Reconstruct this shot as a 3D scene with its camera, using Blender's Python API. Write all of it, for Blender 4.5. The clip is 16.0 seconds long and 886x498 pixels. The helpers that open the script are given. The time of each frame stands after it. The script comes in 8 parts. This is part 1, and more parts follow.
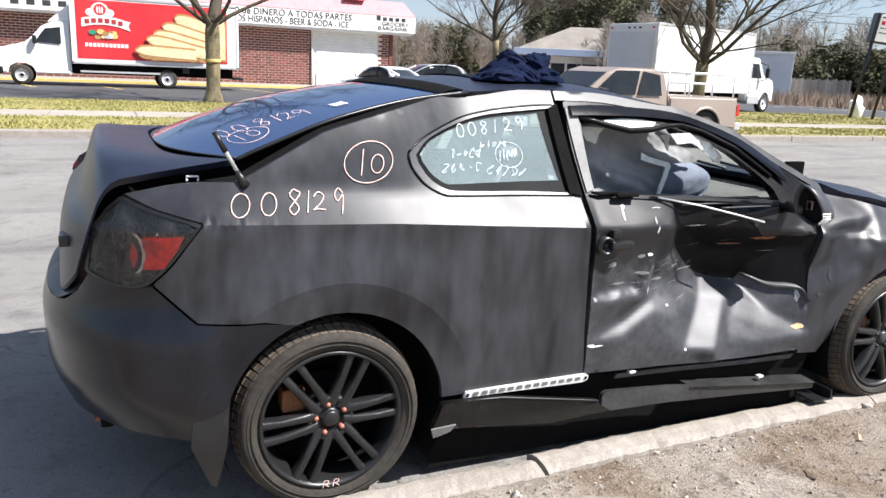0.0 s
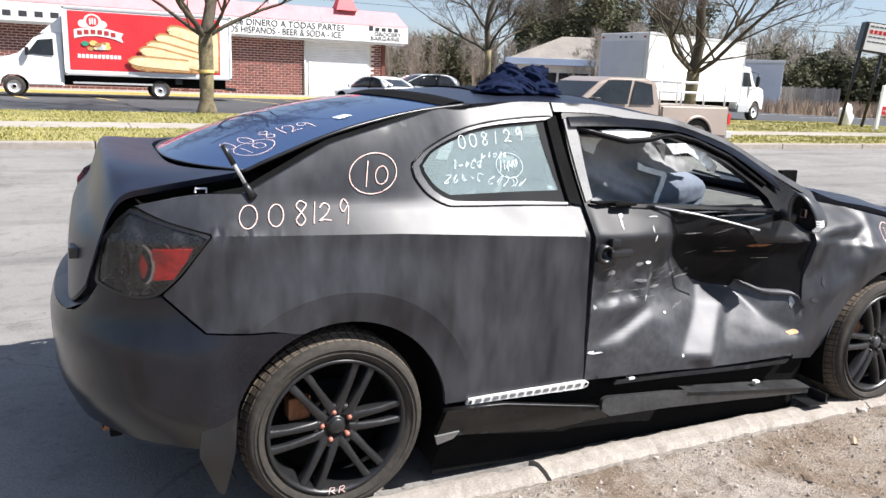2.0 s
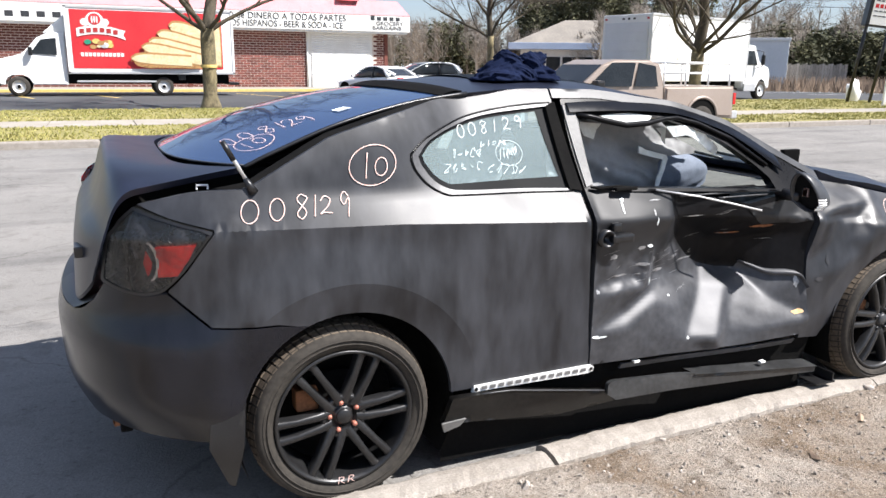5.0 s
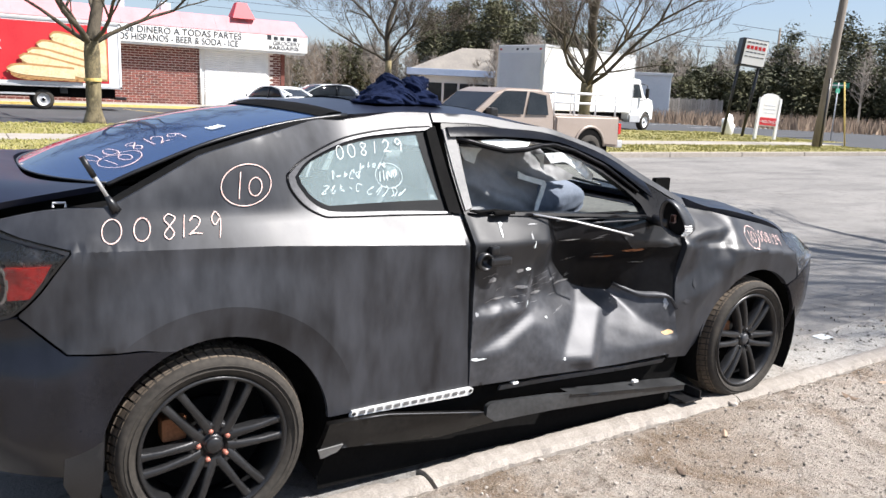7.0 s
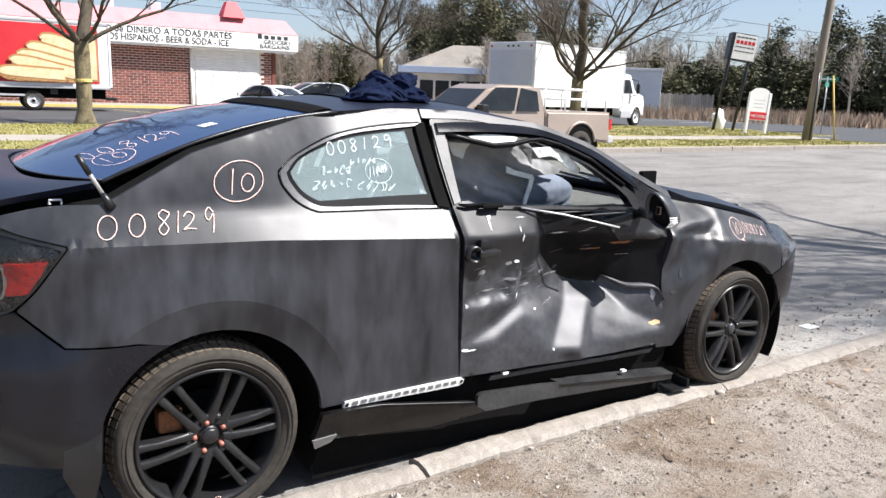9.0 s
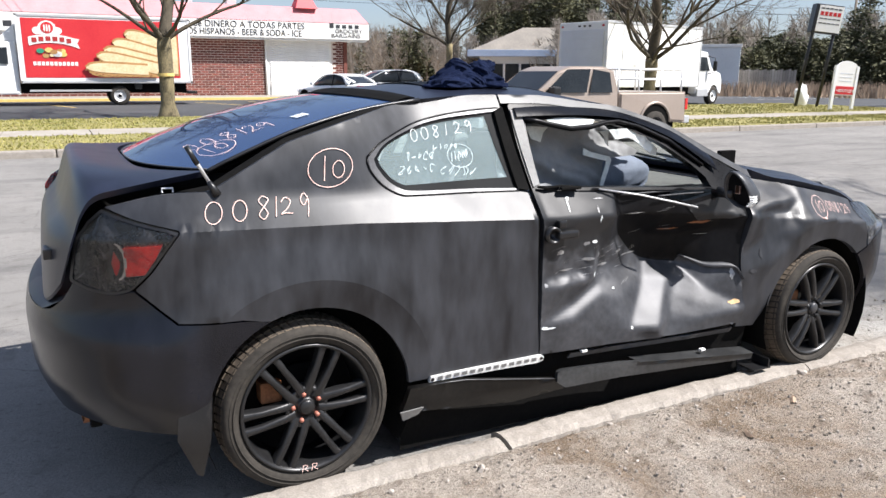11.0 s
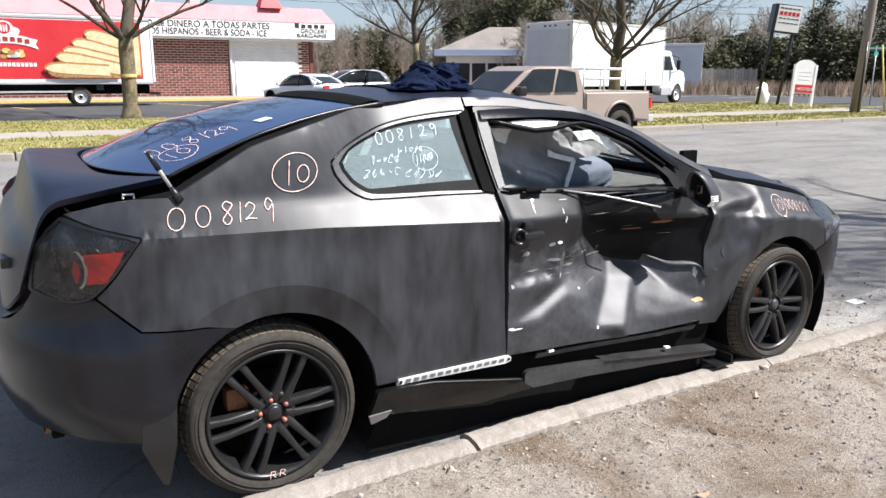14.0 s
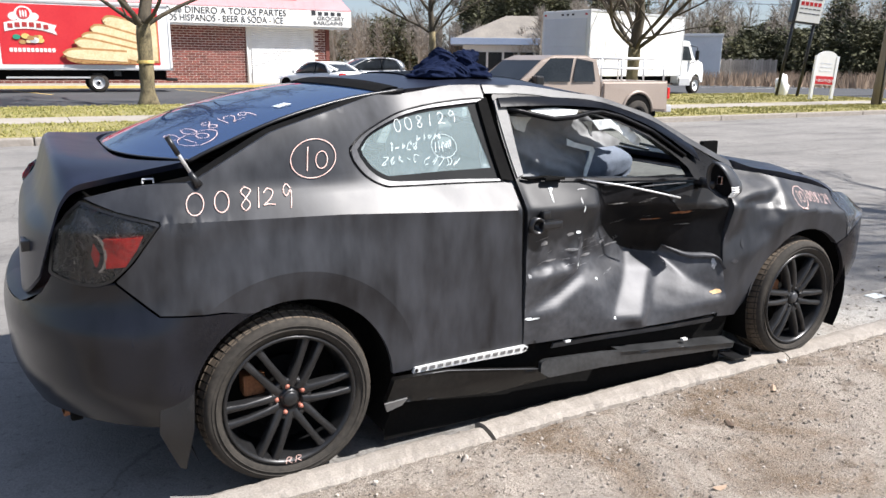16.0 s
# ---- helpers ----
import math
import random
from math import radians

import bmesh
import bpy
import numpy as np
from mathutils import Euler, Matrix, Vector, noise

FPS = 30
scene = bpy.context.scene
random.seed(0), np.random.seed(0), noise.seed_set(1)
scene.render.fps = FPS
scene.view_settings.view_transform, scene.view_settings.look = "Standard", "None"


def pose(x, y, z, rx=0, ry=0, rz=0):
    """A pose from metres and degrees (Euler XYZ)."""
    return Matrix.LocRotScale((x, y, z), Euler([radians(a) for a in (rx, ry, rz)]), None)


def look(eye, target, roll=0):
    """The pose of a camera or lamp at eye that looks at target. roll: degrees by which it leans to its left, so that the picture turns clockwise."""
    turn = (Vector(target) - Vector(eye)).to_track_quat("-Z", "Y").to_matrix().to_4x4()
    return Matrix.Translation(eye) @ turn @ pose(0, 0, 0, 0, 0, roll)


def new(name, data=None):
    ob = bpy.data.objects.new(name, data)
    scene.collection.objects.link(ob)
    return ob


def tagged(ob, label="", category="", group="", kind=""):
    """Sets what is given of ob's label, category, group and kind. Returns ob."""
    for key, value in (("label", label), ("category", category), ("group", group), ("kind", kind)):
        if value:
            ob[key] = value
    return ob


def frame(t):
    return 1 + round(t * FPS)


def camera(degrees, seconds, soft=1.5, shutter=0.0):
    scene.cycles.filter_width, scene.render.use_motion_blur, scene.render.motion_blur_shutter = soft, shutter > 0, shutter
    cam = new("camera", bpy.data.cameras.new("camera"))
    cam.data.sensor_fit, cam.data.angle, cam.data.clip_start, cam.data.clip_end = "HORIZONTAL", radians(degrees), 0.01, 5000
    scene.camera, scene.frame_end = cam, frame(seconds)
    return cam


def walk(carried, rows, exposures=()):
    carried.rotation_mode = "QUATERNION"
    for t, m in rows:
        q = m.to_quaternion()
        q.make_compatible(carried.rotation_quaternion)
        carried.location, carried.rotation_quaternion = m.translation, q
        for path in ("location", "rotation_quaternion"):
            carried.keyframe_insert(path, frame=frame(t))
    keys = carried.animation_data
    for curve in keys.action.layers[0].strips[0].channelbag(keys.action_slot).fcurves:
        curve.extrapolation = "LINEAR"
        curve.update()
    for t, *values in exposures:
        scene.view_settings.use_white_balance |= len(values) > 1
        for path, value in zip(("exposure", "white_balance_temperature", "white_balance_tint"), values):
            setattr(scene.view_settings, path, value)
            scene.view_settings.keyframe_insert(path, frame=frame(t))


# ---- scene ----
cam = camera(60.40, 16.0)
ROWS = [  # seconds, place, pitch, roll, yaw
    (0, -0.651, -2.220, 1.466, -13.26, -2.50, -23.87),
    (0.5, -0.680, -2.257, 1.473, -12.07, -2.60, -23.30),
    (1, -0.698, -2.251, 1.476, -13.01, -2.71, -24.31),
    (1.5, -0.703, -2.247, 1.474, -12.70, -2.78, -24.31),
    (2, -0.701, -2.248, 1.476, -12.55, -2.28, -24.46),
    (2.5, -0.695, -2.262, 1.482, -11.81, -1.59, -24.10),
    (3, -0.697, -2.263, 1.478, -12.25, -1.53, -23.38),
    (3.5, -0.705, -2.292, 1.484, -11.56, -1.02, -21.98),
    (6, -0.675, -2.257, 1.483, -14.38, -0.82, -25.72),
    (6.5, -0.682, -2.275, 1.483, -13.68, -2.10, -26.13),
    (7, -0.619, -2.291, 1.481, -11.51, -2.55, -31.61),
    (7.5, -0.596, -2.291, 1.470, -11.91, -2.37, -34.10),
    (8, -0.597, -2.285, 1.471, -11.94, -2.15, -33.69),
    (8.5, -0.601, -2.278, 1.471, -12.10, -2.40, -33.02),
    (9, -0.638, -2.349, 1.477, -11.67, -2.03, -32.22),
    (9.5, -0.678, -2.425, 1.477, -11.67, -2.12, -32.35),
    (10, -0.712, -2.420, 1.480, -12.71, -1.24, -28.79),
    (12.3, -0.731, -2.437, 1.492, -12.80, -0.08, -26.73),
    (12.5, -0.728, -2.431, 1.493, -12.64, -0.25, -27.81),
    (13, -0.726, -2.434, 1.491, -13.01, -0.31, -28.07),
    (13.5, -0.718, -2.429, 1.496, -13.23, -0.34, -29.15),
    (14, -0.719, -2.434, 1.499, -12.93, -0.14, -29.54),
    (14.5, -0.721, -2.435, 1.503, -12.60, -0.58, -29.26),
    (15, -0.725, -2.430, 1.505, -12.07, -0.16, -28.22),
    (15.5, -0.731, -2.427, 1.505, -11.96, 0.00, -28.02),
    (16, -0.726, -2.418, 1.492, -13.74, -0.56, -28.37),
]
walk(cam, [(t, pose(x, y, z, 90 + pitch, roll, yaw)) for t, x, y, z, pitch, roll, yaw in ROWS], ((0, 1.03), (8.7, 1.03), (9.4, 0.90), (16, 0.90)))

# ---- world and sun ----
SUN = Vector((-0.27, 0.245, -0.46)).normalized()   # the way the light goes
world = bpy.data.worlds.new("world")
scene.world = world
world.use_nodes = True
wn = world.node_tree.nodes
sky = wn.new("ShaderNodeTexSky")
sky.sky_type = "NISHITA"
sky.sun_disc = False
sky.sun_elevation = math.asin(-SUN.z)
sky.sun_rotation = math.atan2(-SUN.x, -SUN.y)
sky.air_density, sky.dust_density, sky.ozone_density = 1.1, 0.9, 4.0
pale = wn.new("ShaderNodeMix")       # thin high haze
pale.data_type, pale.blend_type = "RGBA", "MIX"
pale.inputs[0].default_value = 0.17
pale.inputs[7].default_value = (12.2, 13.8, 18.6, 1)
world.node_tree.links.new(sky.outputs[0], pale.inputs[6])
world.node_tree.links.new(pale.outputs[2], wn["Background"].inputs[0])
wn["Background"].inputs[1].default_value = 0.055
lamp = bpy.data.lights.new("sun", "SUN")
lamp.energy, lamp.angle, lamp.color = 5.4, radians(0.55), (1.0, 0.965, 0.945)
sun = new("sun", lamp)
sun.matrix_world = look((0, 0, 30), Vector((0, 0, 30)) + SUN)
scene.view_settings.exposure = 0.9


# ---- materials ----
def material(name, low, high, rough=0.6, metal=0.0, grain=40.0, patch=3.0, bump=0.2, depth=0.004, spread=0.12, mix=0.5, coat=0.0, island=0.0, stretch=(1, 1, 1), gloss=0.5):
    """A surface whose colour wanders between two tones at two scales, with fine relief; sizes follow the world's metres."""
    m = bpy.data.materials.new(name)
    m.use_nodes = True
    nt, n = m.node_tree, m.node_tree.nodes
    b = n["Principled BSDF"]
    geo = n.new("ShaderNodeNewGeometry")
    mp = n.new("ShaderNodeMapping")
    mp.inputs["Scale"].default_value = stretch
    nt.links.new(geo.outputs["Position"], mp.inputs[0])
    def tex(scale, detail):
        t = n.new("ShaderNodeTexNoise")
        t.inputs["Scale"].default_value, t.inputs["Detail"].default_value = scale, detail
        nt.links.new(mp.outputs[0], t.inputs["Vector"])
        return t
    fine, wide = tex(grain, 5), tex(patch, 4)
    add = n.new("ShaderNodeMix")
    add.data_type = "FLOAT"
    add.inputs[0].default_value = mix
    nt.links.new(fine.outputs[0], add.inputs[2]), nt.links.new(wide.outputs[0], add.inputs[3])
    ramp = n.new("ShaderNodeMapRange")
    ramp.inputs[1].default_value, ramp.inputs[2].default_value = 0.32, 0.68
    nt.links.new(add.outputs[0], ramp.inputs[0])
    col = n.new("ShaderNodeMix")
    col.data_type = "RGBA"
    col.inputs[6].default_value, col.inputs[7].default_value = (*low, 1), (*high, 1)
    nt.links.new(ramp.outputs[0], col.inputs[0])
    out = col.outputs[2]
    if island:
        src = n.new("ShaderNodeObjectInfo").outputs["Random"] if island > 0 else geo.outputs["Random Per Island"]
        hsv = n.new("ShaderNodeHueSaturation")
        mr = n.new("ShaderNodeMapRange")
        mr.inputs[3].default_value, mr.inputs[4].default_value = 1 - abs(island), 1 + abs(island)
        nt.links.new(src, mr.inputs[0]), nt.links.new(mr.outputs[0], hsv.inputs["Value"]), nt.links.new(out, hsv.inputs["Color"])
        out = hsv.outputs[0]
    nt.links.new(out, b.inputs["Base Color"])
    rr = n.new("ShaderNodeMapRange")
    rr.inputs[3].default_value, rr.inputs[4].default_value = max(0.02, rough - spread), min(1, rough + spread)
    nt.links.new(add.outputs[0], rr.inputs[0]), nt.links.new(rr.outputs[0], b.inputs["Roughness"])
    b.inputs["Metallic"].default_value = metal
    b.inputs["Specular IOR Level"].default_value = gloss
    if coat:
        b.inputs["Coat Weight"].default_value, b.inputs["Coat Roughness"].default_value = coat, 0.08
    if bump:
        bp = n.new("ShaderNodeBump")
        bp.inputs["Strength"].default_value, bp.inputs["Distance"].default_value = bump, depth
        nt.links.new(fine.outputs[0], bp.inputs["Height"]), nt.links.new(bp.outputs[0], b.inputs["Normal"])
    return m


def glass_material(name, tint, rough=0.02, clear=0.8, index=1.5, haze=(0.35, 0.38, 0.38)):
    """A pane: a see-through share, a diffuse haze and a glossy share, by the angle of view."""
    m = bpy.data.materials.new(name)
    m.use_nodes = True
    nt, n = m.node_tree, m.node_tree.nodes
    n.remove(n["Principled BSDF"])
    tr, gl, df, mx, mx2, fr = (n.new("ShaderNode" + k) for k in ("BsdfTransparent", "BsdfGlossy", "BsdfDiffuse", "MixShader", "MixShader", "Fresnel"))
    tr.inputs[0].default_value = (*tint, 1)
    df.inputs[0].default_value = (*haze, 1)
    gl.inputs["Roughness"].default_value = rough
    fr.inputs[0].default_value = index if index > 1 else 1.5
    mx2.inputs[0].default_value = clear
    nt.links.new(df.outputs[0], mx2.inputs[1]), nt.links.new(tr.outputs[0], mx2.inputs[2])
    mx.inputs[0].default_value = index
    if index > 1:
        nt.links.new(fr.outputs[0], mx.inputs[0])
    nt.links.new(mx2.outputs[0], mx.inputs[1]), nt.links.new(gl.outputs[0], mx.inputs[2])
    nt.links.new(mx.outputs[0], n["Material Output"].inputs[0])
    return m


PAINT = material("matte_black_paint", (0.005, 0.0055, 0.0075), (0.052, 0.055, 0.064), 0.43, 0.0, 14, 5, 0.04, 0.001, 0.10, 0.62, stretch=(1.4, 1.4, 0.45))
# navy of the sky's reflection is put into the upper faces' paint
PAINT_TOP = material("sky_tinted_top_paint", (0.003, 0.004, 0.010), (0.011, 0.015, 0.032), 0.36, 0.0, 90, 6, 0.05, 0.001, 0.08, 0.8, gloss=0.7)
def matte(m):
    """Rough, dusty paint scatters back towards the light."""
    m.node_tree.nodes["Principled BSDF"].inputs["Diffuse Roughness"].default_value = 1.0


matte(PAINT)
BENT = material("scuffed_shaded_black_paint", (0.028, 0.029, 0.033), (0.082, 0.084, 0.092), 0.49, 0.22, 40, 5, 0.06, 0.001, 0.10, 0.7)

matte(BENT)


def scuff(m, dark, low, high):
    """Below a ragged line the door's paint is rubbed to satin metal; above it shade is put into a darker colour."""
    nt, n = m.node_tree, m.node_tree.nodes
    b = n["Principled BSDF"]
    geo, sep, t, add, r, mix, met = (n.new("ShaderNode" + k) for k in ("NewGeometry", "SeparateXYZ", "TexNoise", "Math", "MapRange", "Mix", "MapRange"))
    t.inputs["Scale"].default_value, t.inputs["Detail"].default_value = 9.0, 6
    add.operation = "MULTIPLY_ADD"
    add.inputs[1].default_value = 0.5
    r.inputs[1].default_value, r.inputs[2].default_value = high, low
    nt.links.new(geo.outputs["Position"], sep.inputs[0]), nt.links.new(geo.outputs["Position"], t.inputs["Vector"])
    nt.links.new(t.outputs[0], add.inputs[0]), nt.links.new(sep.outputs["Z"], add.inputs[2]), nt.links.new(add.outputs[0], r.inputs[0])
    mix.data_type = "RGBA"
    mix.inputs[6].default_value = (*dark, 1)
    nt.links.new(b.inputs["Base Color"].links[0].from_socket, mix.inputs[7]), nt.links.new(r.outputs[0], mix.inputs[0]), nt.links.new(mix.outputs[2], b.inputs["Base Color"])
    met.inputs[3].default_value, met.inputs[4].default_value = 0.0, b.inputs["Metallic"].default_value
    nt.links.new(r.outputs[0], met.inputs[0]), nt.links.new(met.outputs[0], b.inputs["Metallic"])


# upper door's shade is put into its colour by height
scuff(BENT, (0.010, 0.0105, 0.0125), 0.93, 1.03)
# black that puts the door recess's shade into its own colour
RECESS = material("shade_black_paint", (0.003, 0.003, 0.0035), (0.008, 0.008, 0.009), 0.42, 0, 40, 6, 0.06, 0.001, gloss=0.10)
VISOR = material("smoked_visor_plastic", (0.003, 0.0035, 0.005), (0.006, 0.0065, 0.009), 0.16, 0, 120, 8, 0.02, 0.0005, 0.04, gloss=0.3)
FRAME = material("black_frame_rubber", (0.003, 0.003, 0.0035), (0.007, 0.007, 0.008), 0.30, 0, 120, 8, 0.03, 0.0005, gloss=0.14)
COVER = material("dusty_pillar_cover", (0.10, 0.10, 0.10), (0.19, 0.187, 0.18), 0.6, 0, 60, 8, 0.1, 0.001)
DUSTY = material("dusty_grey_dashboard", (0.07, 0.072, 0.066), (0.15, 0.155, 0.14), 0.85, 0, 60, 8, 0.2, 0.001)
BARE = material("scraped_metal", (0.14, 0.14, 0.145), (0.42, 0.42, 0.42), 0.42, 0.6, 150, 20, 0.3, 0.001)
TRIM = material("black_plastic_trim", (0.005, 0.005, 0.0055), (0.014, 0.014, 0.015), 0.34, 0, 200, 8, 0.1, 0.0006)
CERAMIC = material("black_glass_border", (0.003, 0.0035, 0.004), (0.006, 0.007, 0.009), 0.5, 0, 120, 6, 0, gloss=0.05, spread=0.04)
BRIGHT_TRIM = material("dark_satin_surround", (0.04, 0.04, 0.042), (0.095, 0.095, 0.10), 0.40, 0.25, 120, 6, 0.1, 0.0006)
# shade on the bumpers is put into a darker copy of the paint
BUMPER_SHADED = material("shaded_black_bumper", (0.003, 0.0035, 0.005), (0.010, 0.0112, 0.017), 0.22, 0, 90, 5, 0.06, 0.001, 0.08, 0.8, stretch=(1.4, 1.4, 0.4), gloss=0.4)
SATIN = material("satin_window_trim", (0.028, 0.029, 0.032), (0.065, 0.067, 0.072), 0.40, 0.2, 120, 6, 0.1, 0.0006)
# one skirt plastic in two tones: lighter for the lit piece, darker for the shaded
SKIRT_LIT = material("lit_black_skirt", (0.016, 0.0165, 0.017), (0.046, 0.047, 0.048), 0.36, 0, 60, 6, 0.1, 0.001, gloss=0.5)
SKIRT_SHADED = material("shaded_black_skirt", (0.004, 0.004, 0.0042), (0.014, 0.013, 0.012), 0.34, 0, 60, 6, 0.1, 0.001, gloss=0.25)
# near-black that also puts shade into gaps and hollows
VOID = material("dull_black_and_gap_shade", (0.004, 0.004, 0.004), (0.009, 0.0085, 0.008), 0.95, 0, 60, 5, 0.2, gloss=0.08)
RUBBER = material("tyre_rubber", (0.022, 0.0195, 0.0165), (0.056, 0.049, 0.041), 0.85, 0, 60, 9, 0.3, 0.001, gloss=0.3)
TREAD = material("dusty_tyre_tread", (0.06, 0.046, 0.034), (0.16, 0.125, 0.09), 0.95, 0, 60, 9, 0.4, 0.002)
RIM = material("black_alloy", (0.009, 0.009, 0.0095), (0.024, 0.024, 0.025), 0.36, 0.2, 120, 9, 0.1, 0.0006)
RUST = material("rusty_steel", (0.16, 0.06, 0.025), (0.36, 0.16, 0.07), 0.8, 0.2, 90, 12, 0.3)
LUG = material("copper_coloured_nuts", (0.30, 0.10, 0.07), (0.5, 0.2, 0.14), 0.5, 0.3, 90, 12)
CHALK = material("pale_pink_marker", (0.70, 0.42, 0.36), (0.86, 0.66, 0.60), 0.8, 0, 110, 25, 0)
CHALK_WHITE = material("white_marker", (0.62, 0.68, 0.68), (0.9, 0.93, 0.93), 0.8, 0, 110, 25, 0)
SCRIBBLE = material("faded_white_marker", (0.34, 0.42, 0.43), (0.62, 0.70, 0.70), 0.8, 0, 110, 25, 0)
WHITE_PLASTIC = material("white_clip_plastic", (0.6, 0.6, 0.58), (0.85, 0.85, 0.83), 0.5, 0, 90, 12)
# pale teal brightness behind the window is put into the haze colour
GLASS = glass_material("pale_hazed_side_glass", (0.74, 0.88, 0.90), 0.02, 0.70, 1.5, (0.42, 0.53, 0.54))
# blue of the reflected sky is put into this pane's haze colour
DARK_GLASS = glass_material("tinted_sky_blue_glass", (0.05, 0.07, 0.10), 0.03, 0.4, 3.0, (0.026, 0.07, 0.19))
SCREEN_GLASS = glass_material("windscreen_glass", (0.80, 0.87, 0.85), 0.02, 0.95, 0.08)
LENS = glass_material("smoked_lamp_lens", (0.56, 0.56, 0.58), 0.02, 0.97)
RED_LENS = material("red_lamp_lens", (0.24, 0.004, 0.006), (0.80, 0.02, 0.018), 0.12, 0, 70, 30, 0.15, 0.001, coat=0.6)
CHROME = material("chrome", (0.7, 0.7, 0.7), (0.85, 0.85, 0.85), 0.12, 1.0, 90, 9, 0)
LAMP_BOWL = material("dull_lamp_reflector", (0.008, 0.008, 0.010), (0.075, 0.075, 0.080), 0.28, 0.6, 90, 20, 0.2)
CLEAR = glass_material("clear_lamp_lens", (0.85, 0.87, 0.9), 0.05, 0.88, haze=(0.25, 0.27, 0.30))
CLOTH = material("navy_cloth", (0.003, 0.0058, 0.019), (0.008, 0.0145, 0.044), 0.9, 0, 300, 25, 0.3, 0.002, gloss=0.1)
AIRBAG = material("grey_airbag_cloth", (0.13, 0.137, 0.147), (0.36, 0.365, 0.37), 0.8, 0, 200, 4, 0.1, 0.001, 0.05, 0.85)
AIRBAG_BLUE = material("blue_grey_airbag", (0.10, 0.125, 0.165), (0.19, 0.22, 0.275), 0.8, 0, 200, 9, 0.3, 0.002)
SEAT = material("dark_seat_cloth", (0.02, 0.02, 0.022), (0.05, 0.05, 0.052), 0.9, 0, 200, 9, 0.3)
PAPER = material("crumpled_white_sheet", (0.62, 0.66, 0.64), (0.85, 0.88, 0.85), 0.8, 0, 60, 9, 0.2)
PRIMER = material("tan_filler", (0.45, 0.26, 0.10), (0.72, 0.5, 0.28), 0.8, 0, 60, 30, 0.2)

ASPHALT = material("sun_bleached_asphalt", (0.145, 0.139, 0.131), (0.265, 0.252, 0.235), 0.95, 0, 120, 0.5, 0.6, 0.006, 0.04, 0.5, gloss=0.25)


def road_wear(m):
    """Lengthwise traffic stains, blotches and hairline cracks on worn asphalt."""
    nt, n = m.node_tree, m.node_tree.nodes
    b = n["Principled BSDF"]
    out = b.inputs["Base Color"].links[0].from_socket
    geo = n.new("ShaderNodeNewGeometry")
    def darken(value, lo, hi, colour, out):
        r, x = n.new("ShaderNodeMapRange"), n.new("ShaderNodeMix")
        r.inputs[1].default_value, r.inputs[2].default_value = lo, hi
        x.data_type, x.blend_type = "RGBA", "MULTIPLY"
        x.inputs[7].default_value = (*colour, 1)
        nt.links.new(value, r.inputs[0]), nt.links.new(r.outputs[0], x.inputs[0]), nt.links.new(out, x.inputs[6])
        return x.outputs[2]
    for scale, stretch, lo, hi, c in ((1.0, (0.35, 1.6, 1), 0.50, 0.66, (0.74, 0.74, 0.75)), (5.0, (1, 1, 1), 0.52, 0.70, (0.78, 0.77, 0.76)), (30.0, (1, 1, 1), 0.58, 0.68, (0.66, 0.65, 0.64))):
        mp, t = n.new("ShaderNodeMapping"), n.new("ShaderNodeTexNoise")
        mp.inputs["Scale"].default_value = stretch
        t.inputs["Scale"].default_value, t.inputs["Detail"].default_value, t.inputs["Roughness"].default_value = scale, 7, 0.62
        nt.links.new(geo.outputs["Position"], mp.inputs[0]), nt.links.new(mp.outputs[0], t.inputs["Vector"])
        out = darken(t.outputs[0], lo, hi, c, out)
    wob, add, v = n.new("ShaderNodeTexNoise"), n.new("ShaderNodeMixRGB"), n.new("ShaderNodeTexVoronoi")
    wob.inputs["Scale"].default_value, wob.inputs["Detail"].default_value = 1.4, 5
    add.blend_type = "ADD"
    add.inputs[0].default_value = 0.7
    v.feature = "DISTANCE_TO_EDGE"
    v.inputs["Scale"].default_value = 0.55
    nt.links.new(geo.outputs["Position"], wob.inputs["Vector"]), nt.links.new(geo.outputs["Position"], add.inputs[1]), nt.links.new(wob.outputs["Color"], add.inputs[2])
    nt.links.new(add.outputs[0], v.inputs["Vector"])
    out = darken(v.outputs["Distance"], 0.007, 0.001, (0.74, 0.73, 0.72), out)
    nt.links.new(out, b.inputs["Base Color"])


road_wear(ASPHALT)
LOT = material("dark_asphalt", (0.035, 0.036, 0.038), (0.07, 0.071, 0.074), 0.9, 0, 90, 0.4, 0.4, 0.006, 0.05, 0.5)


